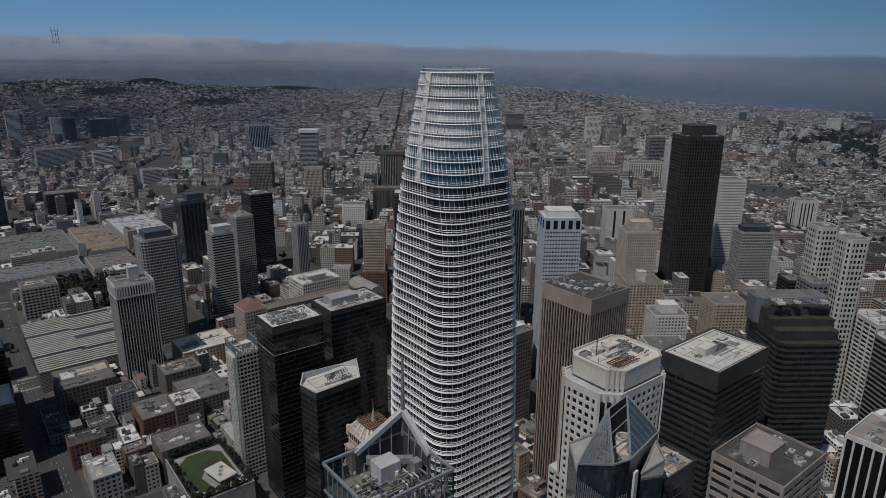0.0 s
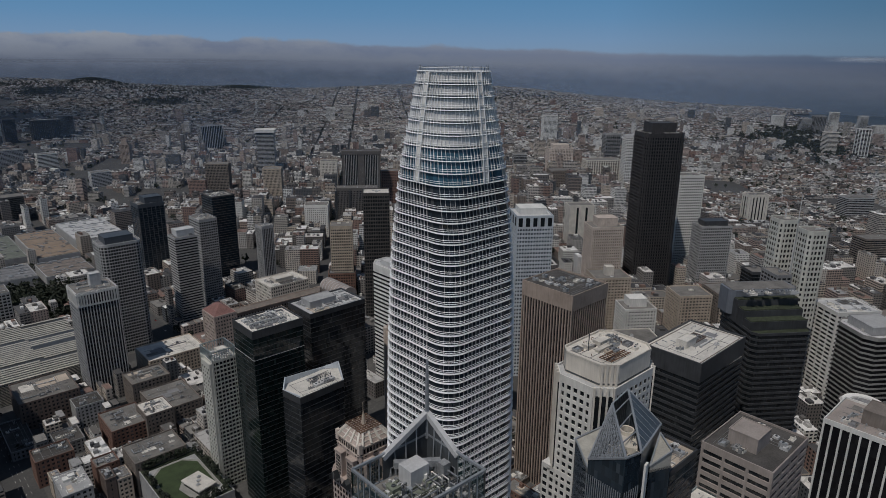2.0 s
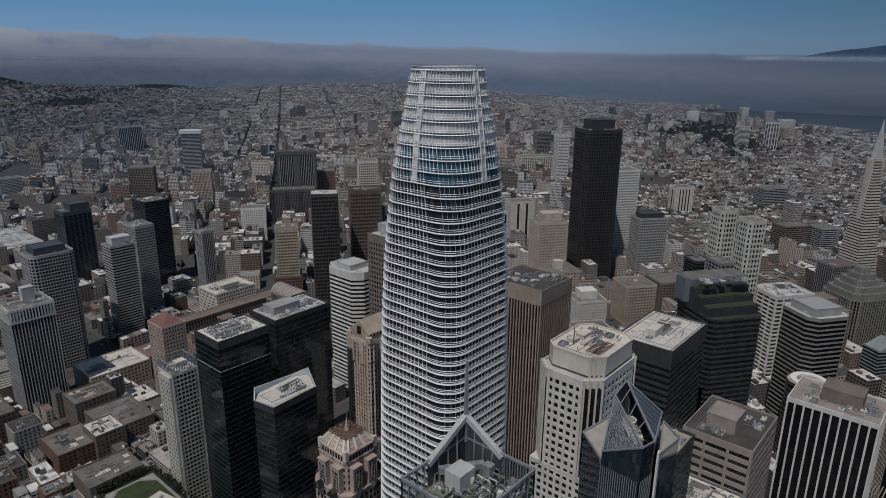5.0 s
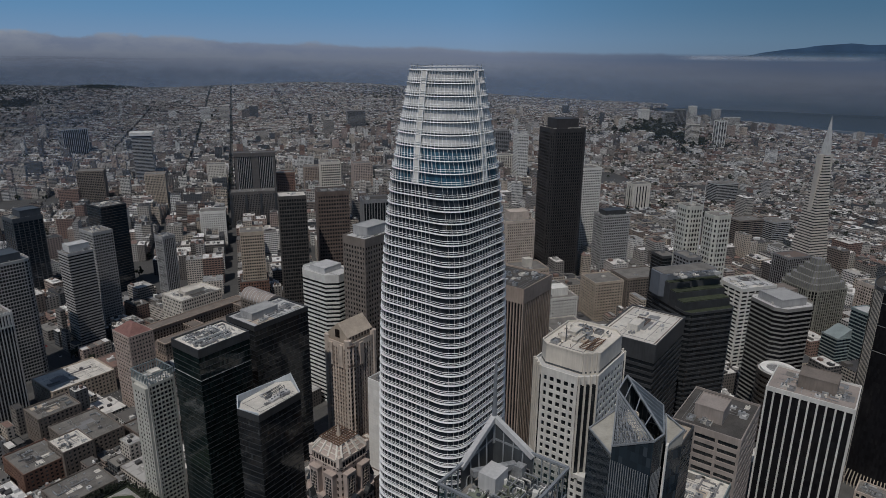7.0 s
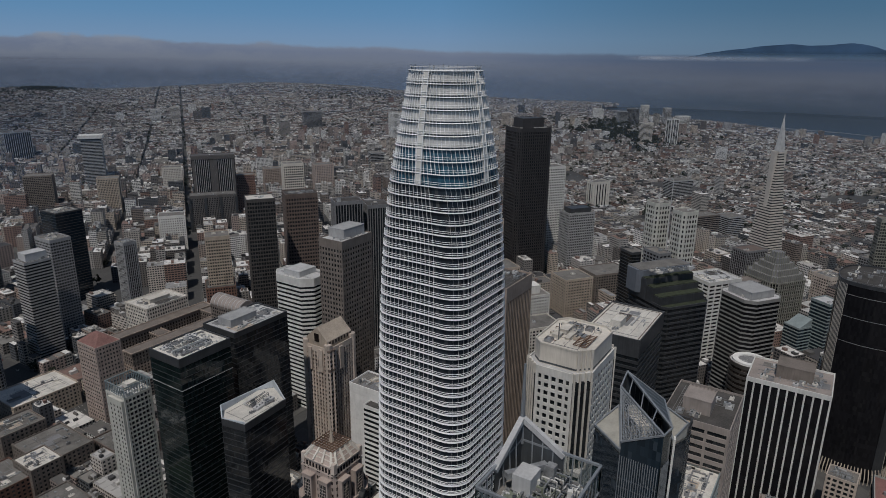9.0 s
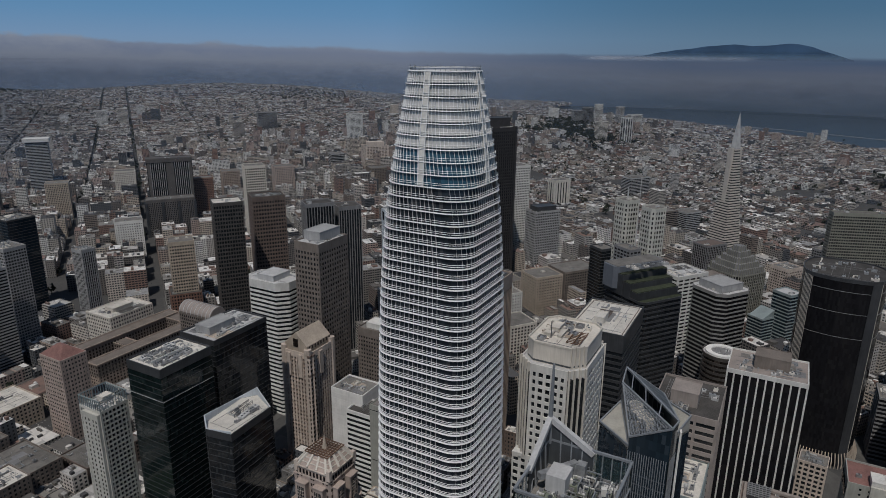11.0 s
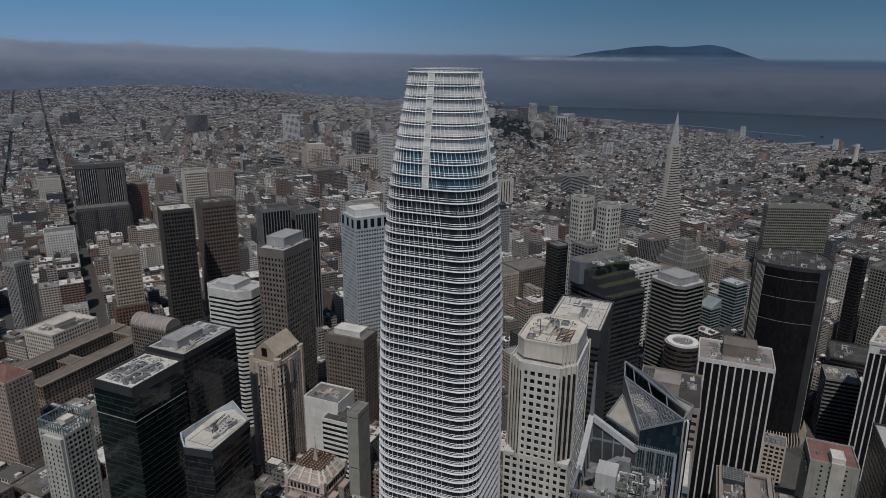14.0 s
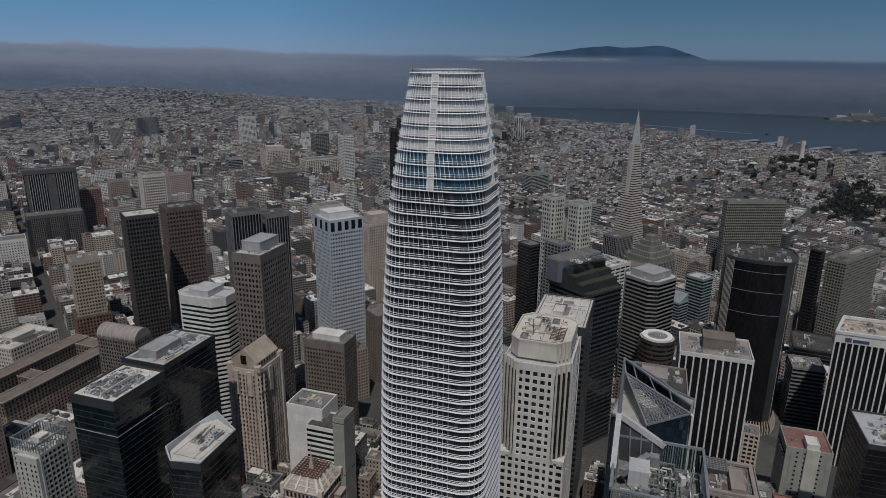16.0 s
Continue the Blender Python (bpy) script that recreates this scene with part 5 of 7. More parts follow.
_e = tower("pinkish block with small windows and a red hipped roof", 236, 631, 24, 30, 80, 0, wall=PINK, pane=GLASS_GREY, floors=20, band=0.5, bay=3.2, pier=1.4, blank=2, roof=REDTILE, units=0)
_m = Mesh()
_m.prism(rect(23, 29), 80, 88, True, False, rect(3, 9))
part("hip_roof", _m, REDTILE, _e, "faded red hipped roof")

tower("dark glass wing with a pale sloping roof", 207, 120, 22, 15, 182, 0, wall=CHARCOAL, pane=GLASS_BLUE, floors=42, band=0.12, proud=0.15, blank=3, roof=TAN, units=5)
tower("low glass block with a cluttered pale roof", 266, 122, 38, 34, 117, 0, wall=PALETEAL, pane=GLASS_GREY, floors=26, band=0.3, bay=3, pier=0.3, blank=4, roof=WHITEROOF, units=26)
tower("black slab tower with a pale flat roof", 310, -8, 40, 34, 133, 0, wall=CHARCOAL, pane=GLASS_BLACK, floors=33, band=0.05, proud=0.15, blank=3, roof=LIGHTGREY, units=14)

_e = tower("broad brown stone hotel block round inner courts", 345, 684, 130, 56, 30, 0, wall=BROWN, pane=GLASS_BROWN, floors=8, band=0.42, bay=3.6, pier=1.6, blank=2, roof=UMBER, units=6, joined=True)
for _x, _y, _w, _d, _z in ((0, -20.5, 131, 15.6, 41), (0, 20.5, 131, 15.6, 43), (57, 0, 17, 26, 42), (-12, 0, 14, 26, 38)):
    m = Mesh()
    m.box(_x, _y, _w, _d, 28.5, _z)
    part("upper_wing", m, GREYBROWN, _e, "brown stone upper storeys")
    m = Mesh()
    for _k in range(3):
        _q = 30 + 3.6 * _k
        for _i in range(int(_w / 3.6)):
            m.box(_x - _w / 2 + 1.8 + 3.6 * _i, _y - _d / 2 - 0.02, 1.6, 0.24, _q, _q + 2.2)
        for _i in range(int(_d / 3.6)):
            m.box(_x - _w / 2 - 0.02, _y - _d / 2 + 1.8 + 3.6 * _i, 0.24, 1.6, _q, _q + 2.2)
    tagged(part("glazing", m, GLASS_BROWN, _e), kind="stuff")
    m = Mesh()
    m.ring(turned(rect(_w + 1.2, _d + 1.2), _x, _y), turned(rect(_w - 0.8, _d - 0.8), _x, _y), _z - 0.3, _z + 0.9)
    part("cornice", m, BROWN, _e)
_e = tower("old beige block with a cluttered stepped roof", 322, 70, 40, 34, 75, 0, wall=MAUVE, pane=GLASS_BROWN, floors=15, band=0.45, bay=3.4, pier=1.4, blank=2, roof=UMBER, house=(-5, -4, 24, 9, 3.5), house_mat=MAUVE, units=34)
m = Mesh()
m.box(9, 7, 14, 13, 74.5, 78)
part("roof_hut", m, CHARCOAL, _e, "dark hut under a pale roof grid")
m = Mesh()
for _k in range(7):
    m.box(9, 1 + 2.0 * _k, 15, 0.35, 78, 78.5)
    m.box(2.5 + 2.1 * _k, 7, 0.35, 13.5, 78.05, 78.55)
tagged(part("roof_grid", m, DUCT, _e, "pale steel grid over the hut"), kind="stuff")
m = Mesh()
m.ring(rect(37, 31), rect(32, 26), 74.6, 76.2)
part("roof_step", m, MAUVE, _e)
tower("low brick block with a red tiled roof", 356, 22, 24, 22, 40, 0, wall=BRICK, pane=GLASS_DARK, floors=10, band=0.5, bay=4, pier=2.2, blank=2, roof=REDTILE, units=6)

# ---- towers further out, on the land's own height ----
def far_tower(label, x, y, w, d, h, ang, wall, pane=GLASS_DARK, **kw):
    kw.setdefault("floors", max(5, round(h / 3.6)))
    kw.setdefault("units", 1)
    kw.setdefault("blank", 3.0)
    z = ground_height(x, y) - 4
    return tower(label, x, y, w, d, h + 4, ang, wall=wall, pane=pane, z0=z, joined=True, **kw)


far_tower("pale slim slab apartment tower", 221, 2620, 38, 26, 129, 0, LIGHTGREY, GLASS_GREY, band=0.5)
far_tower("pale half of a two-toned pair of towers", 362, 2735, 34, 30, 86, 0, WHITECAST, GLASS_GREY, band=0.6)
far_tower("dark half of a two-toned pair of towers", 402, 2725, 38, 36, 84, 0, CHARCOAL, band=0.2)
far_tower("dark ribbed slab with a pale roof edge", 515, 2725, 92, 40, 75, 0, CHARCOAL, band=0.15, bay=6, pier=1.0, roof=WHITEROOF)
far_tower("dark slab behind a broader one", 590, 2790, 58, 40, 78, 0, MIDGREY, band=0.3)
far_tower("wide grey apartment slab with a window grid", 286, 2205, 116, 30, 63, 0, GREY, band=0.45, bay=4, pier=1.0)
far_tower("blue-white block of flats", 451, 1855, 49, 30, 39, 0, LIGHTGREY, GLASS_BLUE, band=0.45, bay=4, pier=0.8)
far_tower("white stepped office block", 390, 2140, 51, 34, 55, 0, WHITECAST, band=0.5)
far_tower("brown stepped stone tower", 611, 2160, 28, 26, 60, N, BROWN, GLASS_BROWN, band=0.4, bay=4, pier=1.5, house=(0, 0, 16, 16, 14))
far_tower("dark slab with pale upright ribs", 920, 2245, 78, 32, 84, 0, LIGHTGREY, band=0, bay=6, pier=1.4)
far_tower("pale slab of a pair on the hill", 1660, 2630, 40, 24, 62, N, WHITECAST, GLASS_GREY, band=0.5)
far_tower("pale second slab of a pair on the hill", 1735, 2600, 40, 24, 66, N, CREAM, GLASS_GREY, band=0.5)
far_tower("dark glass cube with a flat roof", 195, 1565, 60, 44, 55, 0, CHARCOAL, band=0.15)
far_tower("slim banded tower with an overhanging white top", 834, 1671, 46, 32, 128, N, GREY, band=0.45, roof=WHITEROOF, house=(0, 0, 54, 38, 6), house_mat=WHITECAST)
far_tower("dark apartment block with a window grid", 631, 1530, 54, 34, 81, N, GREYBROWN, band=0.4, bay=3.4, pier=1.0)
far_tower("tan tower with close upright windows", 707, 1400, 42, 34, 76, N, TAN, GLASS_GREY, band=0.35, bay=3, pier=1.3)
far_tower("plain white tower on the hill", 2545, 982, 36, 24, 134 - ground_height(2545, 982), N, WHITECAST, GLASS_GREY, band=0.75)
far_tower("grey tower on the hill", 2450, 854, 34, 27, 137 - ground_height(2450, 854), N, GREY, band=0.4)
far_tower("dark broad tower on the hill", 2495, 826, 40, 25, 146 - ground_height(2495, 826), N, MIDGREY, band=0.3, bay=6, pier=1)
far_tower("beige tower on the hill", 2127, 668.5, 34, 28, 130 - ground_height(2127, 668), N, CREAM, band=0.5)
far_tower("dark tower striped with white piers", 2169, 595, 31, 24, 143 - ground_height(2169, 595), N, WHITECAST, band=0.2, bay=10, pier=2.0)
far_tower("pale slab towards the water", 2560, 800, 26, 22, 78, N, WHITECAST, band=0.5)
far_tower("pale slab beside the slope", 2690, 745, 28, 22, 80, N, LIGHTGREY, band=0.5)
far_tower("broad white block near the water", 2720, 690, 60, 26, 58, N, WHITECAST, band=0.5)
far_tower("white gridded tower among low houses", 1674, 1356, 45, 31, 154 - ground_height(1674, 1356), N, WHITECAST, GLASS_GREY, band=0.45, bay=4, pier=1.0)
far_tower("broad beige hotel block", 1300, 1022, 60, 40, 117 - ground_height(1300, 1022), N, BEIGE, GLASS_BROWN, band=0.5, bay=4, pier=1.8, house=(0, 0, 40, 24, 8), house_mat=BEIGE)
far_tower("brown brick hotel with a pale cornice", 1228, 950, 74, 38, 79 - ground_height(1228, 950), N, GREYBROWN, GLASS_BROWN, band=0.5, bay=4, pier=1.8)
far_tower("classical pale hotel with tall windows", 1345, 925, 89, 39, 95 - ground_height(1345, 925), N, CREAM, GLASS_BROWN, band=0.35, bay=6, pier=2.2)
far_tower("dark flat-topped glass office tower", 1522, 1019, 41, 32, 135 - ground_height(1522, 1019), N, MIDGREY, band=0.35, bay=6, pier=1.0)
far_tower("white apartment tower with balconies", 1340, 848, 28, 28, 153 - ground_height(1340, 848), N, WHITECAST, band=0.5, bay=5, pier=1.2)
far_tower("dark slim apartment tower", 1217, 1081, 33, 28, 54, N, GREY, band=0.35)
far_tower("grey apartment tower with white piers", 1390, 798, 34, 28, 66, N, GREY, band=0.4, bay=6, pier=1.4)
far_tower("small dark tower with white sides", 1289, 1263, 28, 24, 36, N, MIDGREY, band=0.4)
far_tower("dark broad block in the haze", 1919, 1966, 74, 40, 70, N, MIDGREY, band=0.5)
far_tower("pale pink apartment block", 1039, 1095, 44, 34, 66, N, PINK, GLASS_GREY, band=0.5, bay=4, pier=1.8)
far_tower("brown brick hotel tower", 870, 1165, 42, 30, 74, N, BRICK, GLASS_BROWN, band=0.5, bay=4, pier=1.8)
far_tower("brown stone block with a cornice", 968, 1186, 38, 30, 64, N, BROWN, GLASS_BROWN, band=0.5, bay=4, pier=1.8)
far_tower("white and dark banded office block", 1289, 259, 40, 34, 40, N, GREY, band=0.45)
far_tower("broad dark banded office block", 1230, 300, 55, 34, 48, N, GREYBROWN, band=0.45)
far_tower("grey office block with a light roof", 1546, 420, 60, 34, 50, N, GREY, band=0.45)
far_tower("dark glass tower with a pale roof edge", -8, 676, 54, 42, 84, 0, CHARCOAL, band=0.15, roof=WHITEROOF)
far_tower("dark glass slab with a white roof edge", -12, 607, 58, 44, 62, 0, CHARCOAL, band=0.15, roof=WHITEROOF)
# out of view, added so that its shadow covers the near low blocks
far_tower("unseen dark glass tower added to shade the low blocks", -62, 620, 38, 96, 215, 0, CHARCOAL, band=0.15)
far_tower("dark slim tower of a distant block", 62, 1530, 60, 40, 128, 0, CHARCOAL, GLASS_BLUE, band=0.15)
far_tower("dark stepped office tower", 1005, 20, 40, 30, 70, N, MIDGREY, band=0.4, bay=4, pier=1)
far_tower("brown stepped office block", 690, 150, 44, 40, 92, N, GREYBROWN, band=0.45, bay=4, pier=1.6, house=(4, 4, 24, 20, 8))
far_tower("dark slim tower beside white ones", 662, 268, 20, 22, 124, N, CHARCOAL, band=0.2)
far_tower("grey stepped block with a dark base", 606, 228, 15, 25, 144, N, MIDGREY, band=0.4, bay=5, pier=1.2)
far_tower("low dark block with a red roof", 640, 20, 40, 34, 52, N, BRICK, band=0.4, bay=4, pier=1.6)
far_tower("beige stone block with a domed lantern", 640, 430, 44, 36, 82, N, TAN, GLASS_BROWN, band=0.5, bay=4, pier=1.8, house=(0, 0, 10, 10, 9), house_mat=CREAM)
far_tower("white terracotta block with setbacks", 598, 365, 36, 30, 72, N, WHITECAST, band=0.5, bay=3.6, pier=1.7, house=(0, 2, 20, 16, 8), house_mat=WHITECAST)
far_tower("beige bank block with tall columns", 545, 330, 40, 34, 62, N, CREAM, band=0.4, bay=4, pier=1.7)
far_tower("brown brick office block", 515, 395, 38, 34, 78, N, GREYBROWN, GLASS_BROWN, band=0.5, bay=3.6, pier=1.7)
far_tower("pale office block with arched top windows", 690, 350, 40, 36, 70, N, TAN, band=0.5, bay=4, pier=1.8)
far_tower("brown flat office block", 760, 330, 56, 40, 62, N, GREYBROWN, band=0.45, bay=4, pier=1.6)


def antenna(x, y, z0, z1, label):
    m = Mesh()
    m.bar((0, 0, z0), (0, 0, z0 + (z1 - z0) * 0.6), 0.6)
    m.bar((0, 0, z0 + (z1 - z0) * 0.6), (0, 0, z1), 0.25)
    e = thing("mast", label, "mast", x, y)
    part("pole", m, LIGHTGREY, e)


antenna(634, 226, 100, 214, "white mast between two white towers")
antenna(640, 240, 187, 203, "pale mast between two white towers")


# ---- the near left quarter: slatted hall, convention roofs, rooftop park ----
SLAT = plain("olive_beige_slat", (0.39, 0.375, 0.33), 0.7, 0, 0.15)


def slatted_hall():
    e = thing("slatted_hall", "long pale building clad in horizontal slats with dark slots", "building", 92, 797)
    m = Mesh()
    m.box(0, 0, 92, 152, 0, 23)
    part("body", m, CHARCOAL, e)
    r = random.Random(4)
    slat = Mesh()
    slat.box(0, 0, 94, 3.3, 0, 0.3)
    data = slat.data("slat", SLAT)
    for k in range(28):
        y = -75 + 5.5 * k
        if r.random() < 0.7:
            put("slat", data, e, pose(0, y, 23.25 + 0.5 * math.sin(k * 0.3)))
        else:
            short = Mesh()
            cut = r.uniform(-20, 20)
            long = 33 + abs(cut)
            short.box(-47 + long / 2 if cut > 0 else 47 - long / 2, 0, long, 3.3, 0, 0.3)
            ob = part("slat", short, SLAT, e)
            ob.matrix_local = pose(0, y, 23.25 + 0.5 * math.sin(k * 0.3))
    face = Mesh()
    face.box(0, -76.3, 92, 0.3, 0, 0.7)
    data = face.data("front_slat", SLAT)
    for k in range(14):
        put("front_slat", data, e, pose(0, 0, 1 + 1.6 * k))


slatted_hall()
tower("grey office block with deep arched window bays", 78, 970, 42, 40, 44, 0, wall=GREY, pane=GLASS_DARK, floors=10, band=0.4, bay=4.5, pier=1.2, proud=0.9, blank=3, units=5)


def hall_roof(label, x, y, w, d, h, mat):
    e = thing("exhibition_hall", label, "building", x, y)
    m = Mesh()
    m.prism(rect(w, d), 0, h, True)
    part("body", m, GREY, e)
    m = Mesh()
    m.prism(rect(w - 3, d - 3), h + 0.01, h + 0.7, True)
    part("roof", m, mat, e)
    for k in range(4):
        m = Mesh()
        m.box(-w / 2 + w * (k + 0.5) / 4, d / 2 - 5, w / 6, 4, h + 0.7, h + 2.4)
        part("roof_hut", m, DUCT, e)
    r = random.Random(int(x + y))
    m = Mesh()
    for k in range(int(w * d / 190)):
        m.box(r.uniform(-0.45, 0.45) * w, r.uniform(-0.45, 0.4) * d, r.uniform(1.5, 7), r.uniform(1.5, 5), h + 0.6, h + r.uniform(1.0, 2.4))
    tagged(part("roof_clutter", m, r.choice((DUCT, MIDGREY)), e), kind="stuff")
    m = Mesh()
    for k in range(5):
        m.box(0, -d * 0.4 + d * 0.2 * k, w - 4, 0.8, h + 0.6, h + 1.1)
    tagged(part("roof_seam", m, MIDGREY, e), kind="stuff")


PALEGREEN = plain("pale_green_roof", (0.15, 0.165, 0.14), 0.9, 0, 0.15, 0.05, 0, False)
EARTH = plain("brown_gravel_lot", (0.24, 0.185, 0.14), 0.95, 0, 0.15, 0.05, 0, False)
hall_roof("broad flat hall with a pale green roof", 90, 1300, 150, 165, 15, PALEGREEN)
hall_roof("broad flat hall with a brown gravel roof", 205, 1285, 62, 190, 15, EARTH)
hall_roof("broad hall with a cluttered white roof", 288, 1330, 84, 150, 18, LIGHTGREY)
hall_roof("long low hall with a grey roof", 70, 1130, 170, 70, 16, MIDGREY)
hall_roof("low dark-roofed hall beside a park", 196, 1120, 66, 78, 15, GREYBROWN)


LEAF = plain("tree_leaves", (0.025, 0.033, 0.020), 0.9, 0, 0.35, 0.4, 0, False)
BARK = plain("tree_bark", (0.10, 0.075, 0.055), 0.95)


def leaf_cloud(m, r, x, y, z, wide, high, count, size):
    """A crown of small leaf clumps with an uneven outline."""
    for _ in range(count):
        a, b = r.uniform(0, 2 * math.pi), r.uniform(-0.6, 1.0)
        q = r.uniform(0.45, 1.0) * math.sqrt(max(0.05, 1 - b * b * 0.8))
        c = Vector((x + wide * q * math.cos(a), y + wide * q * math.sin(a), z + high * (0.5 + 0.5 * b)))
        u = Vector((r.uniform(-1, 1), r.uniform(-1, 1), r.uniform(-0.6, 0.6))).normalized() * size * r.uniform(0.6, 1.3)
        v = u.cross(Vector((r.uniform(-1, 1), r.uniform(-1, 1), r.uniform(-1, 1)))).normalized() * size * r.uniform(0.5, 1.1)
        m.face([c - u - v * 0.6, c + u * 0.8 - v, c + u + v * 0.7, c - u * 0.7 + v])


def tree(x, y, z, height, seed, group="park trees"):
    r = random.Random(seed)
    e = thing("tree", "leafy dark green street or park tree", "tree", x, y, z, 0, group)
    m = Mesh()
    m.prism(turned(rect(0.5, 0.5), 0, 0, 20), 0, height * 0.55, False, False, rect(0.25, 0.25))
    for k in range(4):
        a = k * 1.6 + r.random()
        m.bar((0, 0, height * (0.3 + 0.06 * k)), (math.cos(a) * height * 0.25, math.sin(a) * height * 0.25, height * (0.5 + 0.06 * k)), 0.1)
    part("trunk", m, BARK, e)
    m = Mesh()
    leaf_cloud(m, r, 0, 0, height * 0.3, height * 0.36, height * 0.7, 70, height * 0.085)
    part("crown", m, LEAF, e)


def woods(name, label, spots, seed):
    """Many trees that nobody could count, as one body."""
    r = random.Random(seed)
    m = Mesh()
    for cx, cy, sx, sy, n in spots:
        for _ in range(n):
            x, y = r.gauss(cx, sx), r.gauss(cy, sy)
            if math.hypot(x + 40, y - 60) > 4650:
                continue
            h = r.uniform(9, 17)
            z = ground_height(x, y)
            far = math.hypot(x, y)
            m.bar((x, y, z), (x, y, z + h * 0.5), 0.3)
            leaf_cloud(m, r, x, y, z + h * 0.25, h * 0.42, h * 0.75, 34 if far < 2600 else 18, h * (0.13 if far < 2600 else 0.2))
    e = thing(name, label, "trees", kind="stuff")
    tagged(part("foliage", m, LEAF, e), kind="stuff")


def city_garden():
    e = thing("city_garden", "city garden with lawns and dense dark trees", "park", 128, 1018)
    m = Mesh()
    m.prism(chamfered(84, 100, 10), -1, 0.5, True)
    part("lawn", m, LAWN, e)
    m = Mesh()
    m.ring(chamfered(90, 106, 11), chamfered(84.2, 100.2, 10), -1, 0.4)
    part("path", m, PATH, e)


city_garden()


def rooftop_park():
    e = thing("rooftop_park", "rooftop park with lawns, pale paths and planting", "park", 127, 458)
    m = Mesh()
    m.prism(rect(46, 72), 0, 21, True)
    part("base", m, GREY, e)
    m = Mesh()
    m.prism(chamfered(34, 56, 9), 21.01, 21.4, True)
    part("lawn", m, LAWN, e)
    m = Mesh()
    m.ring(chamfered(38, 60, 10), chamfered(34.2, 56.2, 9), 21.01, 21.35)
    part("path", m, PATH, e)
    m = Mesh()
    m.ring(rect(46, 72), rect(44.6, 70.6), 20.5, 22.6)
    part("parapet", m, GREY, e)
    m = Mesh()
    m.ring(rect(44.4, 70.4), rect(39, 62), 21.0, 21.9)
    part("planting_bed", m, PLANTS, e, "dark green planting along the edge")


rooftop_park()


def pavilion():
    e = thing("park_pavilion", "white pavilion with a flat roof on the lawn", "pavilion", 132, 444, 21.4, 12)
    m = Mesh()
    m.prism(rect(12, 20), 0, 4.2, True)
    part("body", m, GLASS_GREY, e)
    m = Mesh()
    m.prism(rect(15, 23), 4.2, 5.0, True, True)
    part("roof", m, WHITEROOF, e)
    m = Mesh()
    m.prism(chamfered(22, 30, 6), 0.02, 0.3, True)
    part("terrace", m, PATH, e)
    for k in range(3):
        m = Mesh()
        m.box(-3 + 3 * k, -4 + 4 * k, 2.4, 2, 5, 6.2)
        part("roof_unit", m, DUCT, e)


pavilion()
_r = random.Random(9)
for k in range(60):
    side = k % 4
    x = 127 + (_r.uniform(-21, 21) if side < 2 else (-20.5 if side == 2 else 20.5))
    y = 458 + (_r.uniform(-34, 34) if side > 1 else (-33.5 if side == 0 else 33.5))
    tree(x, y, 21.2, _r.uniform(5, 9), k)
WOODED = [(1705, -205, 55, 60, 190), (2170, 780, 70, 90, 330), (2130, 660, 60, 60, 170), (2260, 870, 70, 60, 150), (1480, -262, 40, 42, 200), (2450, 860, 110, 110, 120), (1540, -330, 50, 45, 150),
      (1400, 3950, 220, 160, 500), (600, 4350, 260, 160, 500), (2900, 2600, 200, 200, 260), (3000, 1100, 240, 160, 120), (900, 3300, 300, 250, 220), (172, 985, 34, 36, 190), (1230, 3550, 120, 100, 200), (1060, 4120, 70, 60, 420), (780, 3950, 90, 80, 360), (1900, 4000, 110, 90, 360)]
woods("hill_woods", "dark wooded patches on the hills and slopes", WOODED, 3)
woods("street_trees", "trees in gardens and along the streets", [(128, 1018, 24, 30, 230), (900, 300, 420, 420, 120), (1500, 1500, 700, 800, 420), (1900, 400, 500, 350, 300), (450, 2400, 500, 600, 220), (520, 300, 60, 120, 24)], 4)


# ---- far landmarks ----
def round_column():
    x, y = 1720.0, -208.0
    z = ground_height(x, y)
    e = thing("round_monument", "pale fluted round tower on a wooded hill", "tower", x, y, z - 2)
    m = Mesh()
    m.prism(rounded(11, 11, 5.4, 5), 0, 46, False, False, rounded(10, 10, 4.9, 5))
    part("shaft", m, CREAM, e)
    m = Mesh()
    m.ring(rounded(10.4, 10.4, 5.1, 5), rounded(8, 8, 3.9, 5), 46, 53)
    part("gallery", m, CREAM, e)
    m = Mesh()
    m.prism(rect(24, 24), -2, 6, True)
    part("base", m, CREAM, e)


round_column()


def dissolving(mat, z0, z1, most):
    """Fades the foot of a far thing to transparent, to imitate fog."""
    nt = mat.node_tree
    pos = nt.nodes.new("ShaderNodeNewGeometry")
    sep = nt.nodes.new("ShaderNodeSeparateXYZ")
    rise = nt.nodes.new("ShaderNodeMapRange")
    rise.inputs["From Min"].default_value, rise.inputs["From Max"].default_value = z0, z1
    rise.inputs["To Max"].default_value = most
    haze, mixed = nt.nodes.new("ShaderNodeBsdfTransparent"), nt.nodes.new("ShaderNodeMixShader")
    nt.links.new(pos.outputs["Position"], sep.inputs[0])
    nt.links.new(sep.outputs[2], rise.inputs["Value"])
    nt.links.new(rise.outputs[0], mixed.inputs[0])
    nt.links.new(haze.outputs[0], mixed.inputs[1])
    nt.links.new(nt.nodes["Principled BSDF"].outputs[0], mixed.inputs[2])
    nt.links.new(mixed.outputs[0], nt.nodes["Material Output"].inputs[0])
    return mat


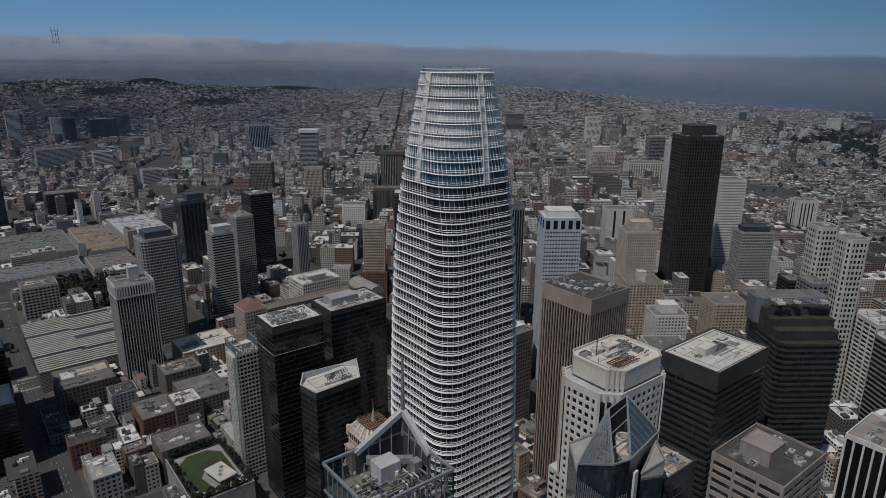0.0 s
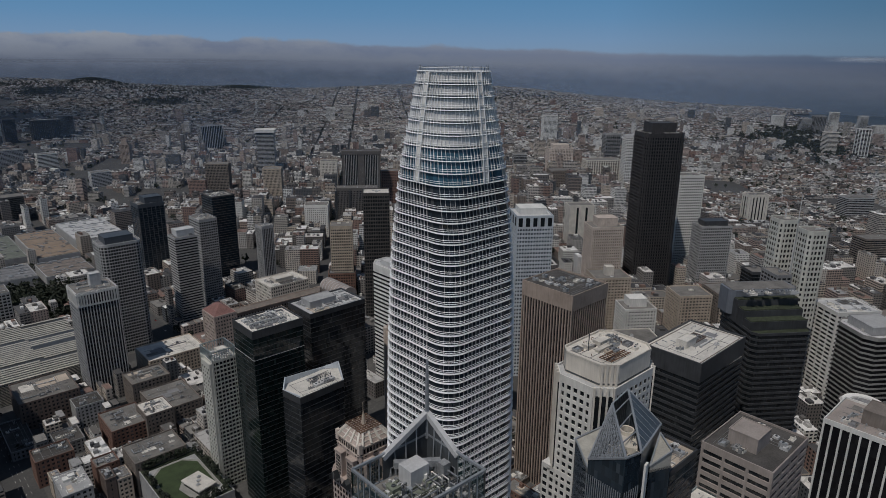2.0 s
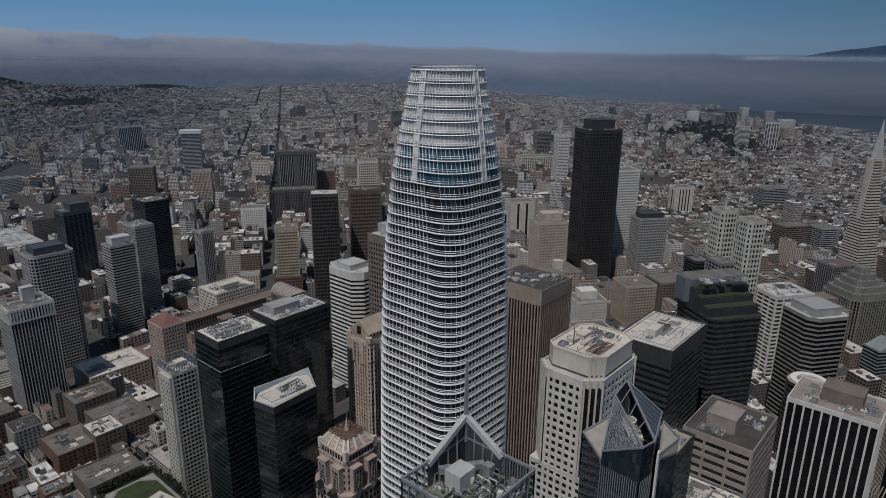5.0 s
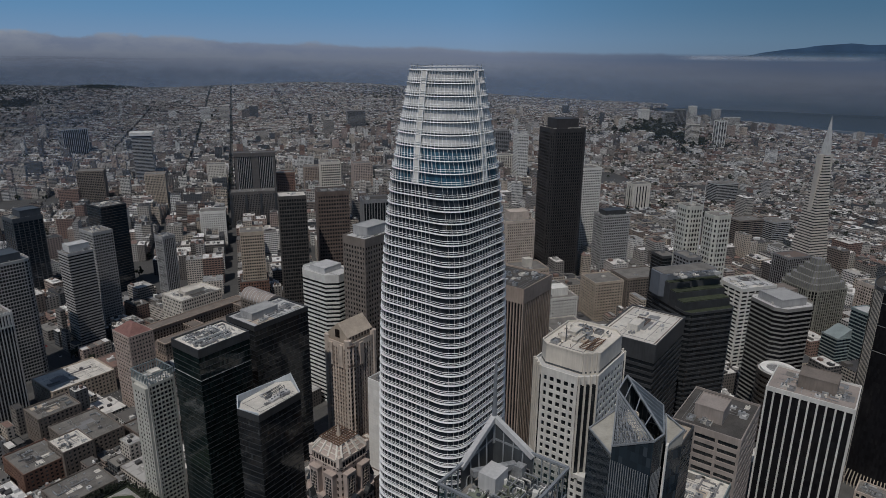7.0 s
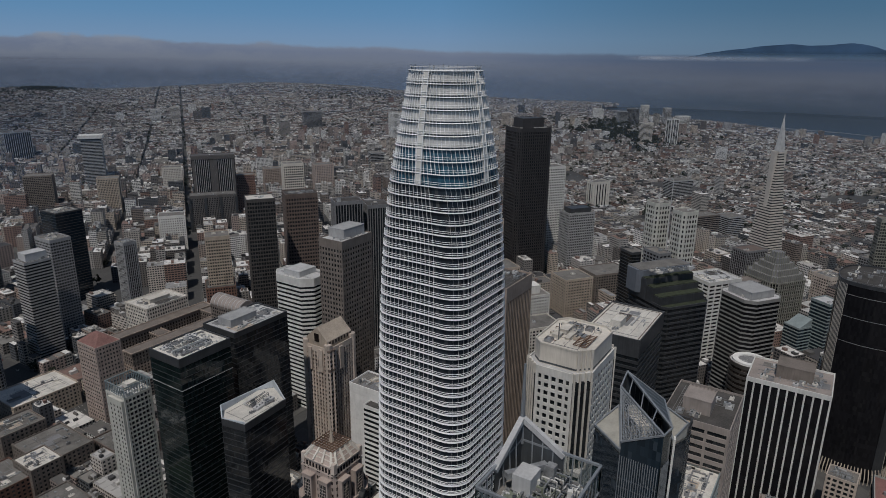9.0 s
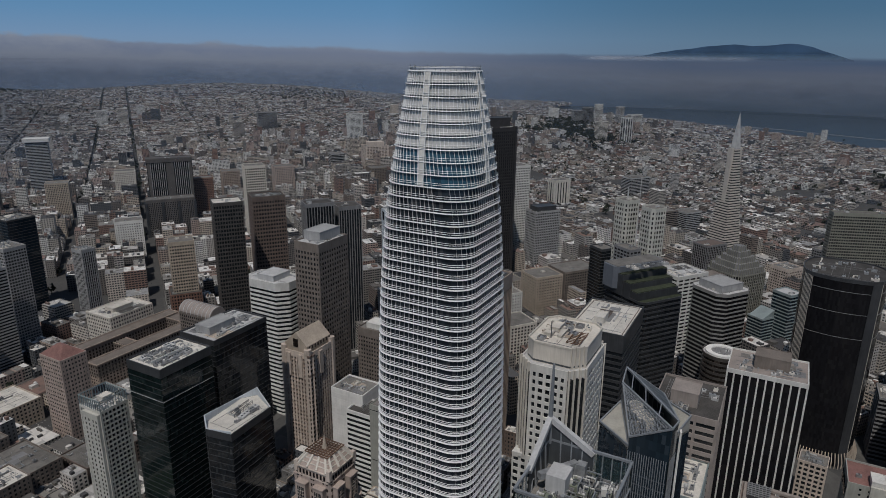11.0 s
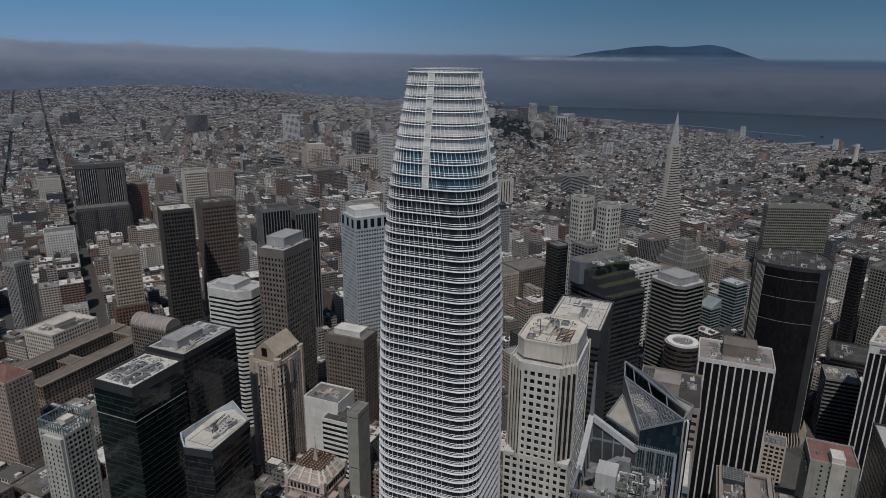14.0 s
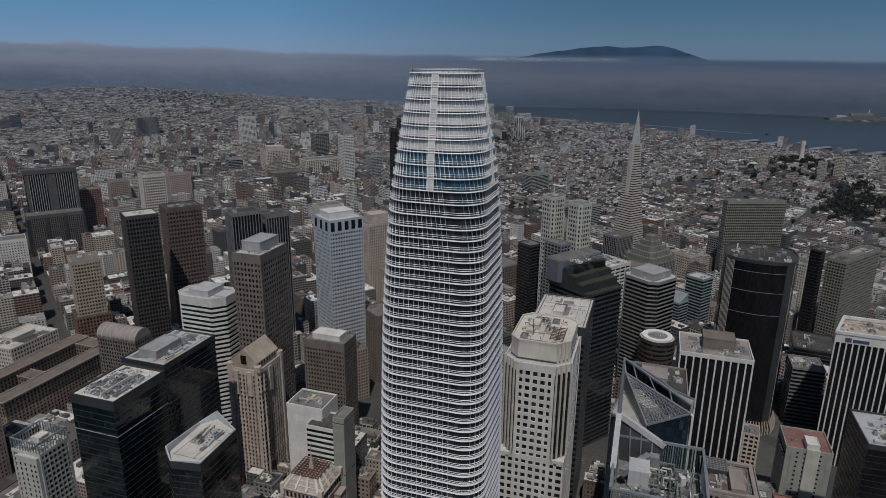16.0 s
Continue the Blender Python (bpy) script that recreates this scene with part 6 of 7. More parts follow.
def lattice_mast():
    # bluish distance haze is put into the mast's colour
    mat = dissolving(plain("hazy_mast_steel", (0.20, 0.33, 0.48), 0.8), 375, 425, 0.85)
    x, y = 703.0, 4755.0
    base = ground_height(x, y)
    e = thing("broadcast_tower", "distant three-legged lattice broadcast tower above the fog", "mast", x, y, base)
    def z(level):
        return level - base
    for k in range(3):
        a = 2 * math.pi * k / 3 + 0.5
        c, s = math.cos(a), math.sin(a)
        m = Mesh()
        m.bar((c * 40, s * 40, -3), (c * 19, s * 19, z(405)), 1.3)
        m.bar((c * 19, s * 19, z(405)), (c * 17, s * 17, z(446)), 1.2)
        m.bar((c * 17, s * 17, z(446)), (c * 21, s * 21, z(468)), 1.2)
        m.bar((c * 21, s * 21, z(468)), (c * 21, s * 21, z(490)), 0.8)
        part("leg", m, mat, e)
    for level, w in ((402, 20), (446, 18), (468, 22)):
        m = Mesh()
        m.ring(rounded(2 * w, 2 * w, w * 0.8, 2), rounded(2 * w - 5, 2 * w - 5, w * 0.7, 2), z(level), z(level) + 2.0)
        part("cross_arm", m, mat, e)


lattice_mast()


def far_ridge():
    """The mountain beyond the water: haze put into its blue colour, its foot fading out."""
    m = Mesh()
    prof = [(0.00, 330), (0.10, 356), (0.22, 384), (0.36, 408), (0.5, 424), (0.58, 417), (0.64, 420), (0.74, 434), (0.78, 424), (0.84, 405), (0.92, 366), (1.0, 330)]
    n = 60
    rows = []
    for k in range(n + 1):
        f = k / n
        z = float(np.interp(f, *zip(*prof))) + 5 * noise.noise(Vector((f * 14, 0.3, 0)))
        a = radians(90 + (-76.6 - 16.5 * f) * 1.0)
        d = Vector((math.cos(a), math.sin(a), 0))
        rows.append((d * 4775 + Vector((-20, 100, 300)), d * 4780 + Vector((-20, 100, z))))
    for k in range(n):
        m.face([rows[k][0], rows[k + 1][0], rows[k + 1][1], rows[k][1]])
    for k in range(n):
        back = [Vector((p.x * 1.01, p.y * 1.002, 300)) for p in (rows[k][1], rows[k + 1][1])]
        m.face([rows[k][1], rows[k + 1][1], back[1], back[0]])
    # the blue is distance haze painted into the slope's colour
    s = plain("hazed_hill_slope", (0.06, 0.125, 0.23), 1.0, 0, 0.2, 0.004, 0, False)
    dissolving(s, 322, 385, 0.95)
    tagged(new("mountain", m.data("mountain", s)), "distant mountain ridge tinted blue for haze, its foot see-through", "mountain", kind="structure")


far_ridge()


def island():
    x, y = 4480.0, -1030.0
    m = Mesh()
    n = 40
    r = random.Random(2)
    rings = [(1.0, -3), (0.93, 8), (0.7, 20), (0.35, 27)]
    pts = []
    for s, z in rings:
        pts.append([(150 * s * math.sin(2 * math.pi * k / n) * r.uniform(0.9, 1.1) * 0.5, 210 * s * math.cos(2 * math.pi * k / n) * r.uniform(0.9, 1.1), z) for k in range(n)])
    for i in range(3):
        for k in range(n):
            j = (k + 1) % n
            m.face([pts[i][k], pts[i + 1][k], pts[i + 1][j], pts[i][j]])
    m.face(pts[3])
    e = thing("island", "small rocky island with pale prison buildings", "island", x, y)
    part("rock", m, BLACKSTONE, e)
    m = Mesh()
    m.box(0, 10, 40, 120, 24, 42)
    part("main_block", m, MIDGREY, e)
    m = Mesh()
    m.box(-20, -120, 30, 60, 10, 24)
    part("side_block", m, MIDGREY, e)
    m = Mesh()
    m.box(-20, 120, 30, 50, 10, 26)
    part("side_block", m, LIGHTGREY, e)
    m = Mesh()
    m.bar((5, -30, 40), (5, -30, 62), 3)
    part("lighthouse", m, WHITECAST, e)


island()


def breakwater(label, pts):
    e = thing("breakwater", label, "pier", *pts[0])
    for a, b in zip(pts, pts[1:]):
        m = Mesh()
        m.bar((a[0] - pts[0][0], a[1] - pts[0][1], 1.0), (b[0] - pts[0][0], b[1] - pts[0][1], 1.0), 1.8)
        part("segment", m, STEEL, e)


breakwater("long low curved breakwater in the bay", [(3600, 640), (3640, 420), (3590, 160), (3470, -60), (3350, -291)])
breakwater("straight pier running out from the shore", [(2640, -640), (2840, -440), (2950, -300)])
for k in range(7):
    f = k / 6
    px, py = 2930 - 300 * f, -190 - 480 * f
    e = thing("pier_shed", "long pale-roofed shed on a pier", "building", px + 40, py - 40, 0, -40, "pier sheds")
    m = Mesh()
    m.prism(rect(150, 34), -2, 9, True)
    part("body", m, CHARCOAL, e)
    m = Mesh()
    m.face([(-76, -18, 9), (76, -18, 9), (76, 0, 13), (-76, 0, 13)])
    m.face([(76, 18, 9), (-76, 18, 9), (-76, 0, 13), (76, 0, 13)])
    part("roof", m, MIDGREY, e)


# ---- see-through sheets painted as haze and the fog's lower fringe over the slopes ----
def haze_veil(radius, a0, a1, z0, z1, thick, tone=(0.25, 0.35, 0.50)):
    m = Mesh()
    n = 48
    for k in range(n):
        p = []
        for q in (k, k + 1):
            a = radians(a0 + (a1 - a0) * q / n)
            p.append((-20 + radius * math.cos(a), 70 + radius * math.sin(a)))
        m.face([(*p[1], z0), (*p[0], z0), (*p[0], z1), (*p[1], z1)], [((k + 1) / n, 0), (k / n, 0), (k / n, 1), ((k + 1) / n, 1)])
    s = Nodes("haze_veil")
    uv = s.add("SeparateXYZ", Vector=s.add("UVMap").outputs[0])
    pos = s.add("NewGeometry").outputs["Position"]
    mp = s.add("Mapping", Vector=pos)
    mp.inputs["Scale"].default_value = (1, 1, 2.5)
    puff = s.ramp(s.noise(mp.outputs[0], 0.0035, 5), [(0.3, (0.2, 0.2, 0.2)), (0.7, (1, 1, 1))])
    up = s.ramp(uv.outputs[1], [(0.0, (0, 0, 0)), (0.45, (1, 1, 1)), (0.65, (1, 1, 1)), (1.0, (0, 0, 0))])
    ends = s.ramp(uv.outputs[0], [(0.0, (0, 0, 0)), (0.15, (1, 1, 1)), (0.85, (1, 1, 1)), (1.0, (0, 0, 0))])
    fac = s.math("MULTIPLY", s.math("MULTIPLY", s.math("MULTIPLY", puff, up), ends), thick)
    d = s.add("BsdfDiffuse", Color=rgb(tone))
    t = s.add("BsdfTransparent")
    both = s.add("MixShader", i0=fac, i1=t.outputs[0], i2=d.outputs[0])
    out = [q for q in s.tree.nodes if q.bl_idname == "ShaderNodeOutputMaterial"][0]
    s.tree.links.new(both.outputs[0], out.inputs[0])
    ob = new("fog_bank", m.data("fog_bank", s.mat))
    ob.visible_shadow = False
    tagged(ob, "see-through sheet coloured as haze and thin fog", "fog", kind="stuff")


# distance haze put into tinted sheets, one ring behind another
haze_veil(1250, -75, 135, -220, 333, 0.04)
haze_veil(2100, -75, 135, -130, 310, 0.075, (0.20, 0.30, 0.46))
haze_veil(3000, -75, 135, -110, 300, 0.10, (0.20, 0.29, 0.44))
haze_veil(1750, 52, 135, -150, 310, 0.14, (0.15, 0.25, 0.42))
haze_veil(3800, 6, 135, -70, 300, 0.20, (0.16, 0.25, 0.40))
haze_veil(4550, 10, 135, -30, 300, 0.62, (0.18, 0.245, 0.35))
haze_veil(4600, -75, 14, -60, 250, 0.45, (0.085, 0.115, 0.17))
haze_veil(4700, 3.5, 18, 314, 350, 0.75, (0.55, 0.61, 0.70))


# ---- low blocks in the near left quarter ----
for x, y, w, d, h, wall, roof in ((79, 682, 50, 50, 28, UMBER, GRAVEL), (122, 508, 40, 32, 30, GREYBROWN, GRAVEL), (60, 566, 28, 22, 24, BRICK, DARKROOF), (88, 521, 17, 16, 26, BRICK, GRAVEL),
                                  (120, 580, 32, 40, 25, BRICK, GRAVEL), (144, 570, 24, 28, 31, GREYBROWN, WHITEROOF), (47, 640, 20, 60, 9, MIDGREY, DARKROOF), (78, 600, 22, 26, 14, MIDGREY, DARKROOF),
                                  (165, 590, 40, 50, 26, GREYBROWN, GRAVEL), (205, 700, 60, 46, 24, TAN, WHITEROOF), (160, 640, 36, 30, 30, GREYBROWN, GRAVEL), (215, 560, 50, 36, 20, UMBER, GRAVEL), (105, 640, 24, 22, 22, GREY, DARKROOF)):
    tower("old masonry block with a cluttered flat roof", x, y, w, d, h, 0, wall=wall, pane=GLASS_GREY, floors=max(2, round(h / 3.8)), band=0.45, bay=3.6, pier=1.7, proud=0.3, blank=1.6, roof=roof, units=7, name="city_building", joined=True)


# ---- an added fog sheet, put up to shade the far slopes ----
def shading_canopy():
    m = Mesh()
    for i in range(8):
        for k in range(30):
            r0, r1 = 1900 + 350 * i, 1900 + 350 * (i + 1)
            a0, a1 = (radians(36 + 70 * q / 30) for q in (k, k + 1))
            m.face([(-20 + r * math.cos(a), 70 + r * math.sin(a), 300 + 0.003 * (r - 1900)) for r, a in ((r0, a0), (r1, a0), (r1, a1), (r0, a1))], [(i / 8, k / 30), ((i + 1) / 8, k / 30), ((i + 1) / 8, (k + 1) / 30), (i / 8, (k + 1) / 30)])
    s = Nodes("shading_canopy")
    uv = s.add("SeparateXYZ", Vector=s.add("UVMap").outputs[0])
    pos = s.add("NewGeometry").outputs["Position"]
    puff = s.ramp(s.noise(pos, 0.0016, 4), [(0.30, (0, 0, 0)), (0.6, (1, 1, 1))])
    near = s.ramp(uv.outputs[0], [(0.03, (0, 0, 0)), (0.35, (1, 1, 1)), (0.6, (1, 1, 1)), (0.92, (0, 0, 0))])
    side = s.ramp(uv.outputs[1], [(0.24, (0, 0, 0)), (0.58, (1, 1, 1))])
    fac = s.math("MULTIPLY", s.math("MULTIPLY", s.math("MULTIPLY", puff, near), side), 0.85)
    # toned to merge with the bank; only its shade should tell
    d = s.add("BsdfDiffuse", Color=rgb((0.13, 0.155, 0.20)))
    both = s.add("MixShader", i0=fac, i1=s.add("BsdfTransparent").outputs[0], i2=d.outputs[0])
    out = [q for q in s.tree.nodes if q.bl_idname == "ShaderNodeOutputMaterial"][0]
    s.tree.links.new(both.outputs[0], out.inputs[0])
    tagged(new("fog_bank", m.data("fog_bank", s.mat)), "added broken fog sheet that shades the far slopes", "fog", kind="stuff")


shading_canopy()

# ---- ground, water, distance ----
MARKET = 428.0      # the middle of the wide street between the two street grids
SHORE = [(3900, 1500), (3561, 594), (3300, 150), (2911, -177), (2773, -429), (2645, -659), (2200, -1300), (1200, -1700), (500, -1500), (-300, -1200)]


def inland(x, y):
    """True on the city's side of the shore."""
    inside = False
    poly = SHORE + [(-3000, -1200), (-6000, 6000), (6000, 6000), (6000, 1500)]
    j = len(poly) - 1
    for i in range(len(poly)):
        (xi, yi), (xj, yj) = poly[i], poly[j]
        if (yi > y) != (yj > y) and x < (xj - xi) * (y - yi) / (yj - yi) + xi:
            inside = not inside
        j = i
    return inside


def ground():
    m = Mesh()
    rings = [0, 150, 300, 450, 600, 800, 1000, 1200, 1400, 1600, 1800, 2000, 2200, 2400, 2600, 2800, 3000, 3250, 3500, 3750, 4000, 4250, 4500, 4700]
    n = 360
    pts = []
    for r in rings:
        row = []
        for k in range(n):
            a = 2 * math.pi * k / n
            x, y = 20 + r * math.cos(a), 100 + r * math.sin(a)
            row.append((x, y, ground_height(x, y) - (0 if inland(x, y) else 90)))
        pts.append(row)
    m.v = [p for row in pts for p in row]
    for i in range(len(rings) - 1):
        for k in range(n):
            j = (k + 1) % n
            m.f.append((i * n + k, (i + 1) * n + k, (i + 1) * n + j, i * n + j))
            m.uv += [(0, 0)] * 4
    s = Nodes("city_ground")
    pos = s.add("NewGeometry").outputs["Position"]
    a, b = s.noise(pos, 0.02, 5), s.noise(pos, 0.4, 4)
    mixed = s.math("ADD", s.math("MULTIPLY", a, 0.5), s.math("MULTIPLY", b, 0.5))
    s.put(s.shader, "Base Color", s.ramp(mixed, [(0.35, (0.046, 0.046, 0.048)), (0.6, (0.075, 0.074, 0.072)), (0.75, (0.125, 0.12, 0.114))]))
    s.put(s.shader, "Roughness", 0.9)
    ob = new("ground", m.data("ground", s.mat))
    tagged(ob, "dark asphalt streets and ground of the city", "ground", kind="structure")
    # the bay
    m = Mesh()
    m.face([(-2500, -4600, -2), (4850, -4600, -2), (4850, 2500, -2), (-2500, 2500, -2)])
    s = Nodes("bay_water")
    pos = s.add("NewGeometry").outputs["Position"]
    s.put(s.shader, "Base Color", s.ramp(s.noise(pos, 0.004, 4), [(0.3, (0.020, 0.032, 0.045)), (0.7, (0.030, 0.045, 0.060))]))
    s.put(s.shader, "Roughness", 0.35)
    s.put(s.shader, "Normal", s.add("Bump", Strength=0.5, Distance=0.6, Height=s.noise(pos, 0.12, 4)).outputs[0])
    tagged(new("bay_water", m.data("bay_water", s.mat)), "dark blue-grey rippled water of the bay", "water", kind="structure")


ground()


def backdrop():
    """The far distance, painted and self-lit: haze over the water, the fog bank on the hills, clear sky above it."""
    m = Mesh()
    n, r = 180, 4830
    for k in range(n):
        a, b = 2 * math.pi * k / n, 2 * math.pi * (k + 1) / n
        p = [(-20 + r * math.cos(t), 70 + r * math.sin(t)) for t in (a, b)]
        m.face([(*p[1], -20), (*p[0], -20), (*p[0], 900), (*p[1], 900)])
    s = Nodes("fog_bank")
    geo = s.add("NewGeometry")
    sep = s.add("SeparateXYZ", Vector=geo.outputs["Position"])
    z = sep.outputs[2]
    stretch = s.add("Mapping", Vector=geo.outputs["Position"])
    stretch.inputs["Scale"].default_value = (1, 1, 2.2)
    puff = s.noise(stretch.outputs[0], 0.0022, 7, 0.6)
    soft = s.noise(stretch.outputs[0], 0.0007, 3, 0.5)
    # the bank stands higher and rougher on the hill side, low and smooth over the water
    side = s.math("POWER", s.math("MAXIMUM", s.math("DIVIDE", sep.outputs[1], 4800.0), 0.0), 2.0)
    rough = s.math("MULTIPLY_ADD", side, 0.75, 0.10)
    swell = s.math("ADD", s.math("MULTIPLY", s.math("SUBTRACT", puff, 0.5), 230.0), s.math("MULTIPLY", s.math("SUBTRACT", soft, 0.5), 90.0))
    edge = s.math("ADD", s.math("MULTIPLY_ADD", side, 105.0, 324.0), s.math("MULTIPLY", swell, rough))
    fade = s.add("MapRange", Value=s.math("SUBTRACT", z, edge))
    fade.interpolation_type = "SMOOTHSTEP"
    fade.inputs["From Min"].default_value, fade.inputs["From Max"].default_value = 0.0, 30.0
    fade.inputs["To Min"].default_value, fade.inputs["To Max"].default_value = 1.0, 0.0
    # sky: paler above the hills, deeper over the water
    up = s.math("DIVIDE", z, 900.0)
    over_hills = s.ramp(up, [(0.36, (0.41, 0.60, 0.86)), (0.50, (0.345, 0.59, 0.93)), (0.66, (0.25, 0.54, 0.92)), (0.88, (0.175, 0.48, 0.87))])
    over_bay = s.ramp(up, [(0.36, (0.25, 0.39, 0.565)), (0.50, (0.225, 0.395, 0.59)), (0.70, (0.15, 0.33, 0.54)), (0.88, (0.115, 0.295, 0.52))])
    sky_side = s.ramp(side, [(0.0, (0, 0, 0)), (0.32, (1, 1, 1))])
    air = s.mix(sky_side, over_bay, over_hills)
    # haze over the bay, painted in level bands
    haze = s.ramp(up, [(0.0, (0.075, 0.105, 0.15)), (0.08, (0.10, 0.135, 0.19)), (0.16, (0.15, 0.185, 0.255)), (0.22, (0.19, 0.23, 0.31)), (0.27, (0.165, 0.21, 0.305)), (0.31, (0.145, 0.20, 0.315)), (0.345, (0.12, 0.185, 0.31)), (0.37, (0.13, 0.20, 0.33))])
    # the bank with its light painted in: sunlit rim, grey body, shaded foot
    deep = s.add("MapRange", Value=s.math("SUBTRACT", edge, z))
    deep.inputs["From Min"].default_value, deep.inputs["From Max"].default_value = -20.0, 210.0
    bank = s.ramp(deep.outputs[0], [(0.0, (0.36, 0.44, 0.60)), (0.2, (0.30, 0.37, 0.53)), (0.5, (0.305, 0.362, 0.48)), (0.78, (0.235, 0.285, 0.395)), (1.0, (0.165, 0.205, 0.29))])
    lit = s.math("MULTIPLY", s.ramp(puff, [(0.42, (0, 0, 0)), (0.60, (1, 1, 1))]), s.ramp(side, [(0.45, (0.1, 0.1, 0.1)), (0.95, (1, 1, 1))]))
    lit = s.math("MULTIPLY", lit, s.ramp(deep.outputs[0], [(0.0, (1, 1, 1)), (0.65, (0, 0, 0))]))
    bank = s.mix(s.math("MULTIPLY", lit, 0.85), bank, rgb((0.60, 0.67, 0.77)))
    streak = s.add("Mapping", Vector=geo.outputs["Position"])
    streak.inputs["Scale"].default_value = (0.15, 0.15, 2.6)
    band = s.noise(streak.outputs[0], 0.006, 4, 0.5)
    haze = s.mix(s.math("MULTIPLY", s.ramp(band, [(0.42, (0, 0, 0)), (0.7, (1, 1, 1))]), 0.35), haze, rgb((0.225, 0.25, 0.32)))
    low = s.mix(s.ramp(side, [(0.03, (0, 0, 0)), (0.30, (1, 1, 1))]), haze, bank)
    # the whole backdrop glows with these painted tones
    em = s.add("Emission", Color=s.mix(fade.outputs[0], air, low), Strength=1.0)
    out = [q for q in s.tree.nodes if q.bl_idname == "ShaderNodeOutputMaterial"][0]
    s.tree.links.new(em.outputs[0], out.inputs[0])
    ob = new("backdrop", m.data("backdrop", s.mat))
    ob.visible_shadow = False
    tagged(ob, "glowing backdrop painted with fog bank, haze and blue sky", "backdrop", kind="structure")


backdrop()


# ---- the city's fabric: blocks of houses on two street grids ----
KEEP = []          # plans of the placed things: place, turn, half sizes
for ob in scene.objects:
    if ob.parent is None and ob.type == "EMPTY":
        xs, ys = [], []
        for ch in ob.children:
            if ch.type == "MESH" and ch.name.split(".")[0] in ("glass_wall", "body", "base", "lawn"):
                co = np.empty(len(ch.data.vertices) * 3)
                ch.data.vertices.foreach_get("co", co)
                xs += [co[0::3].min(), co[0::3].max()]
                ys += [co[1::3].min(), co[1::3].max()]
        if xs:
            m = ob.matrix_world
            mid = m @ Vector(((min(xs) + max(xs)) / 2, (min(ys) + max(ys)) / 2, 0))
            KEEP.append((mid.x, mid.y, m.to_euler().z, (max(xs) - min(xs)) / 2, (max(ys) - min(ys)) / 2))


def free(x, y, r):
    for kx, ky, ka, hw, hd in KEEP:
        dx, dy = x - kx, y - ky
        if abs(dx) + abs(dy) > 220:
            continue
        c, s = math.cos(ka), math.sin(ka)
        if abs(dx * c + dy * s) < hw + r and abs(dy * c - dx * s) < hd + r:
            return False
    return True


def seen(x, y):
    """The part of the land that lies ahead of the walk."""
    a = math.degrees(math.atan2(y - 60, x + 40))
    far = math.hypot(x + 40, y - 60)
    return -42 < a < 102 and far < 4700 and (far > 150)


def storeys(x, y, r):
    """A likely height for a house there."""
    north = x > MARKET
    fin = math.hypot(x - 720, y - 250)
    union = math.hypot(x - 800, y - 950)
    away = math.hypot(x, y)
    h = r.uniform(7, 12)
    if north and fin < 420:
        h = r.choice((18, 25, 32, 40, 48)) * r.uniform(0.8, 1.15)
    elif north and union < 520:
        h = r.choice((14, 20, 26, 34, 44)) * r.uniform(0.8, 1.15)
    elif not north and y < 1300:
        h = r.choice((9, 13, 17, 22, 30)) * r.uniform(0.8, 1.2)
    elif north and y < 800 and x > 850:
        h = r.choice((8, 9, 10, 11, 13, 16)) * r.uniform(0.85, 1.15)
    elif away < 2300:
        h = r.choice((9, 12, 14, 18, 22, 28)) * r.uniform(0.8, 1.2)
    if r.random() < (0.012 if north and y < 700 and x > 1150 else 0.045 if away < 2600 else 0.008) and away < 3500:
        h = r.uniform(24, 56)
    return h


PAVED = []
OUTER = -44.0
WIDE = 125.7        # from street to street in the northern grid


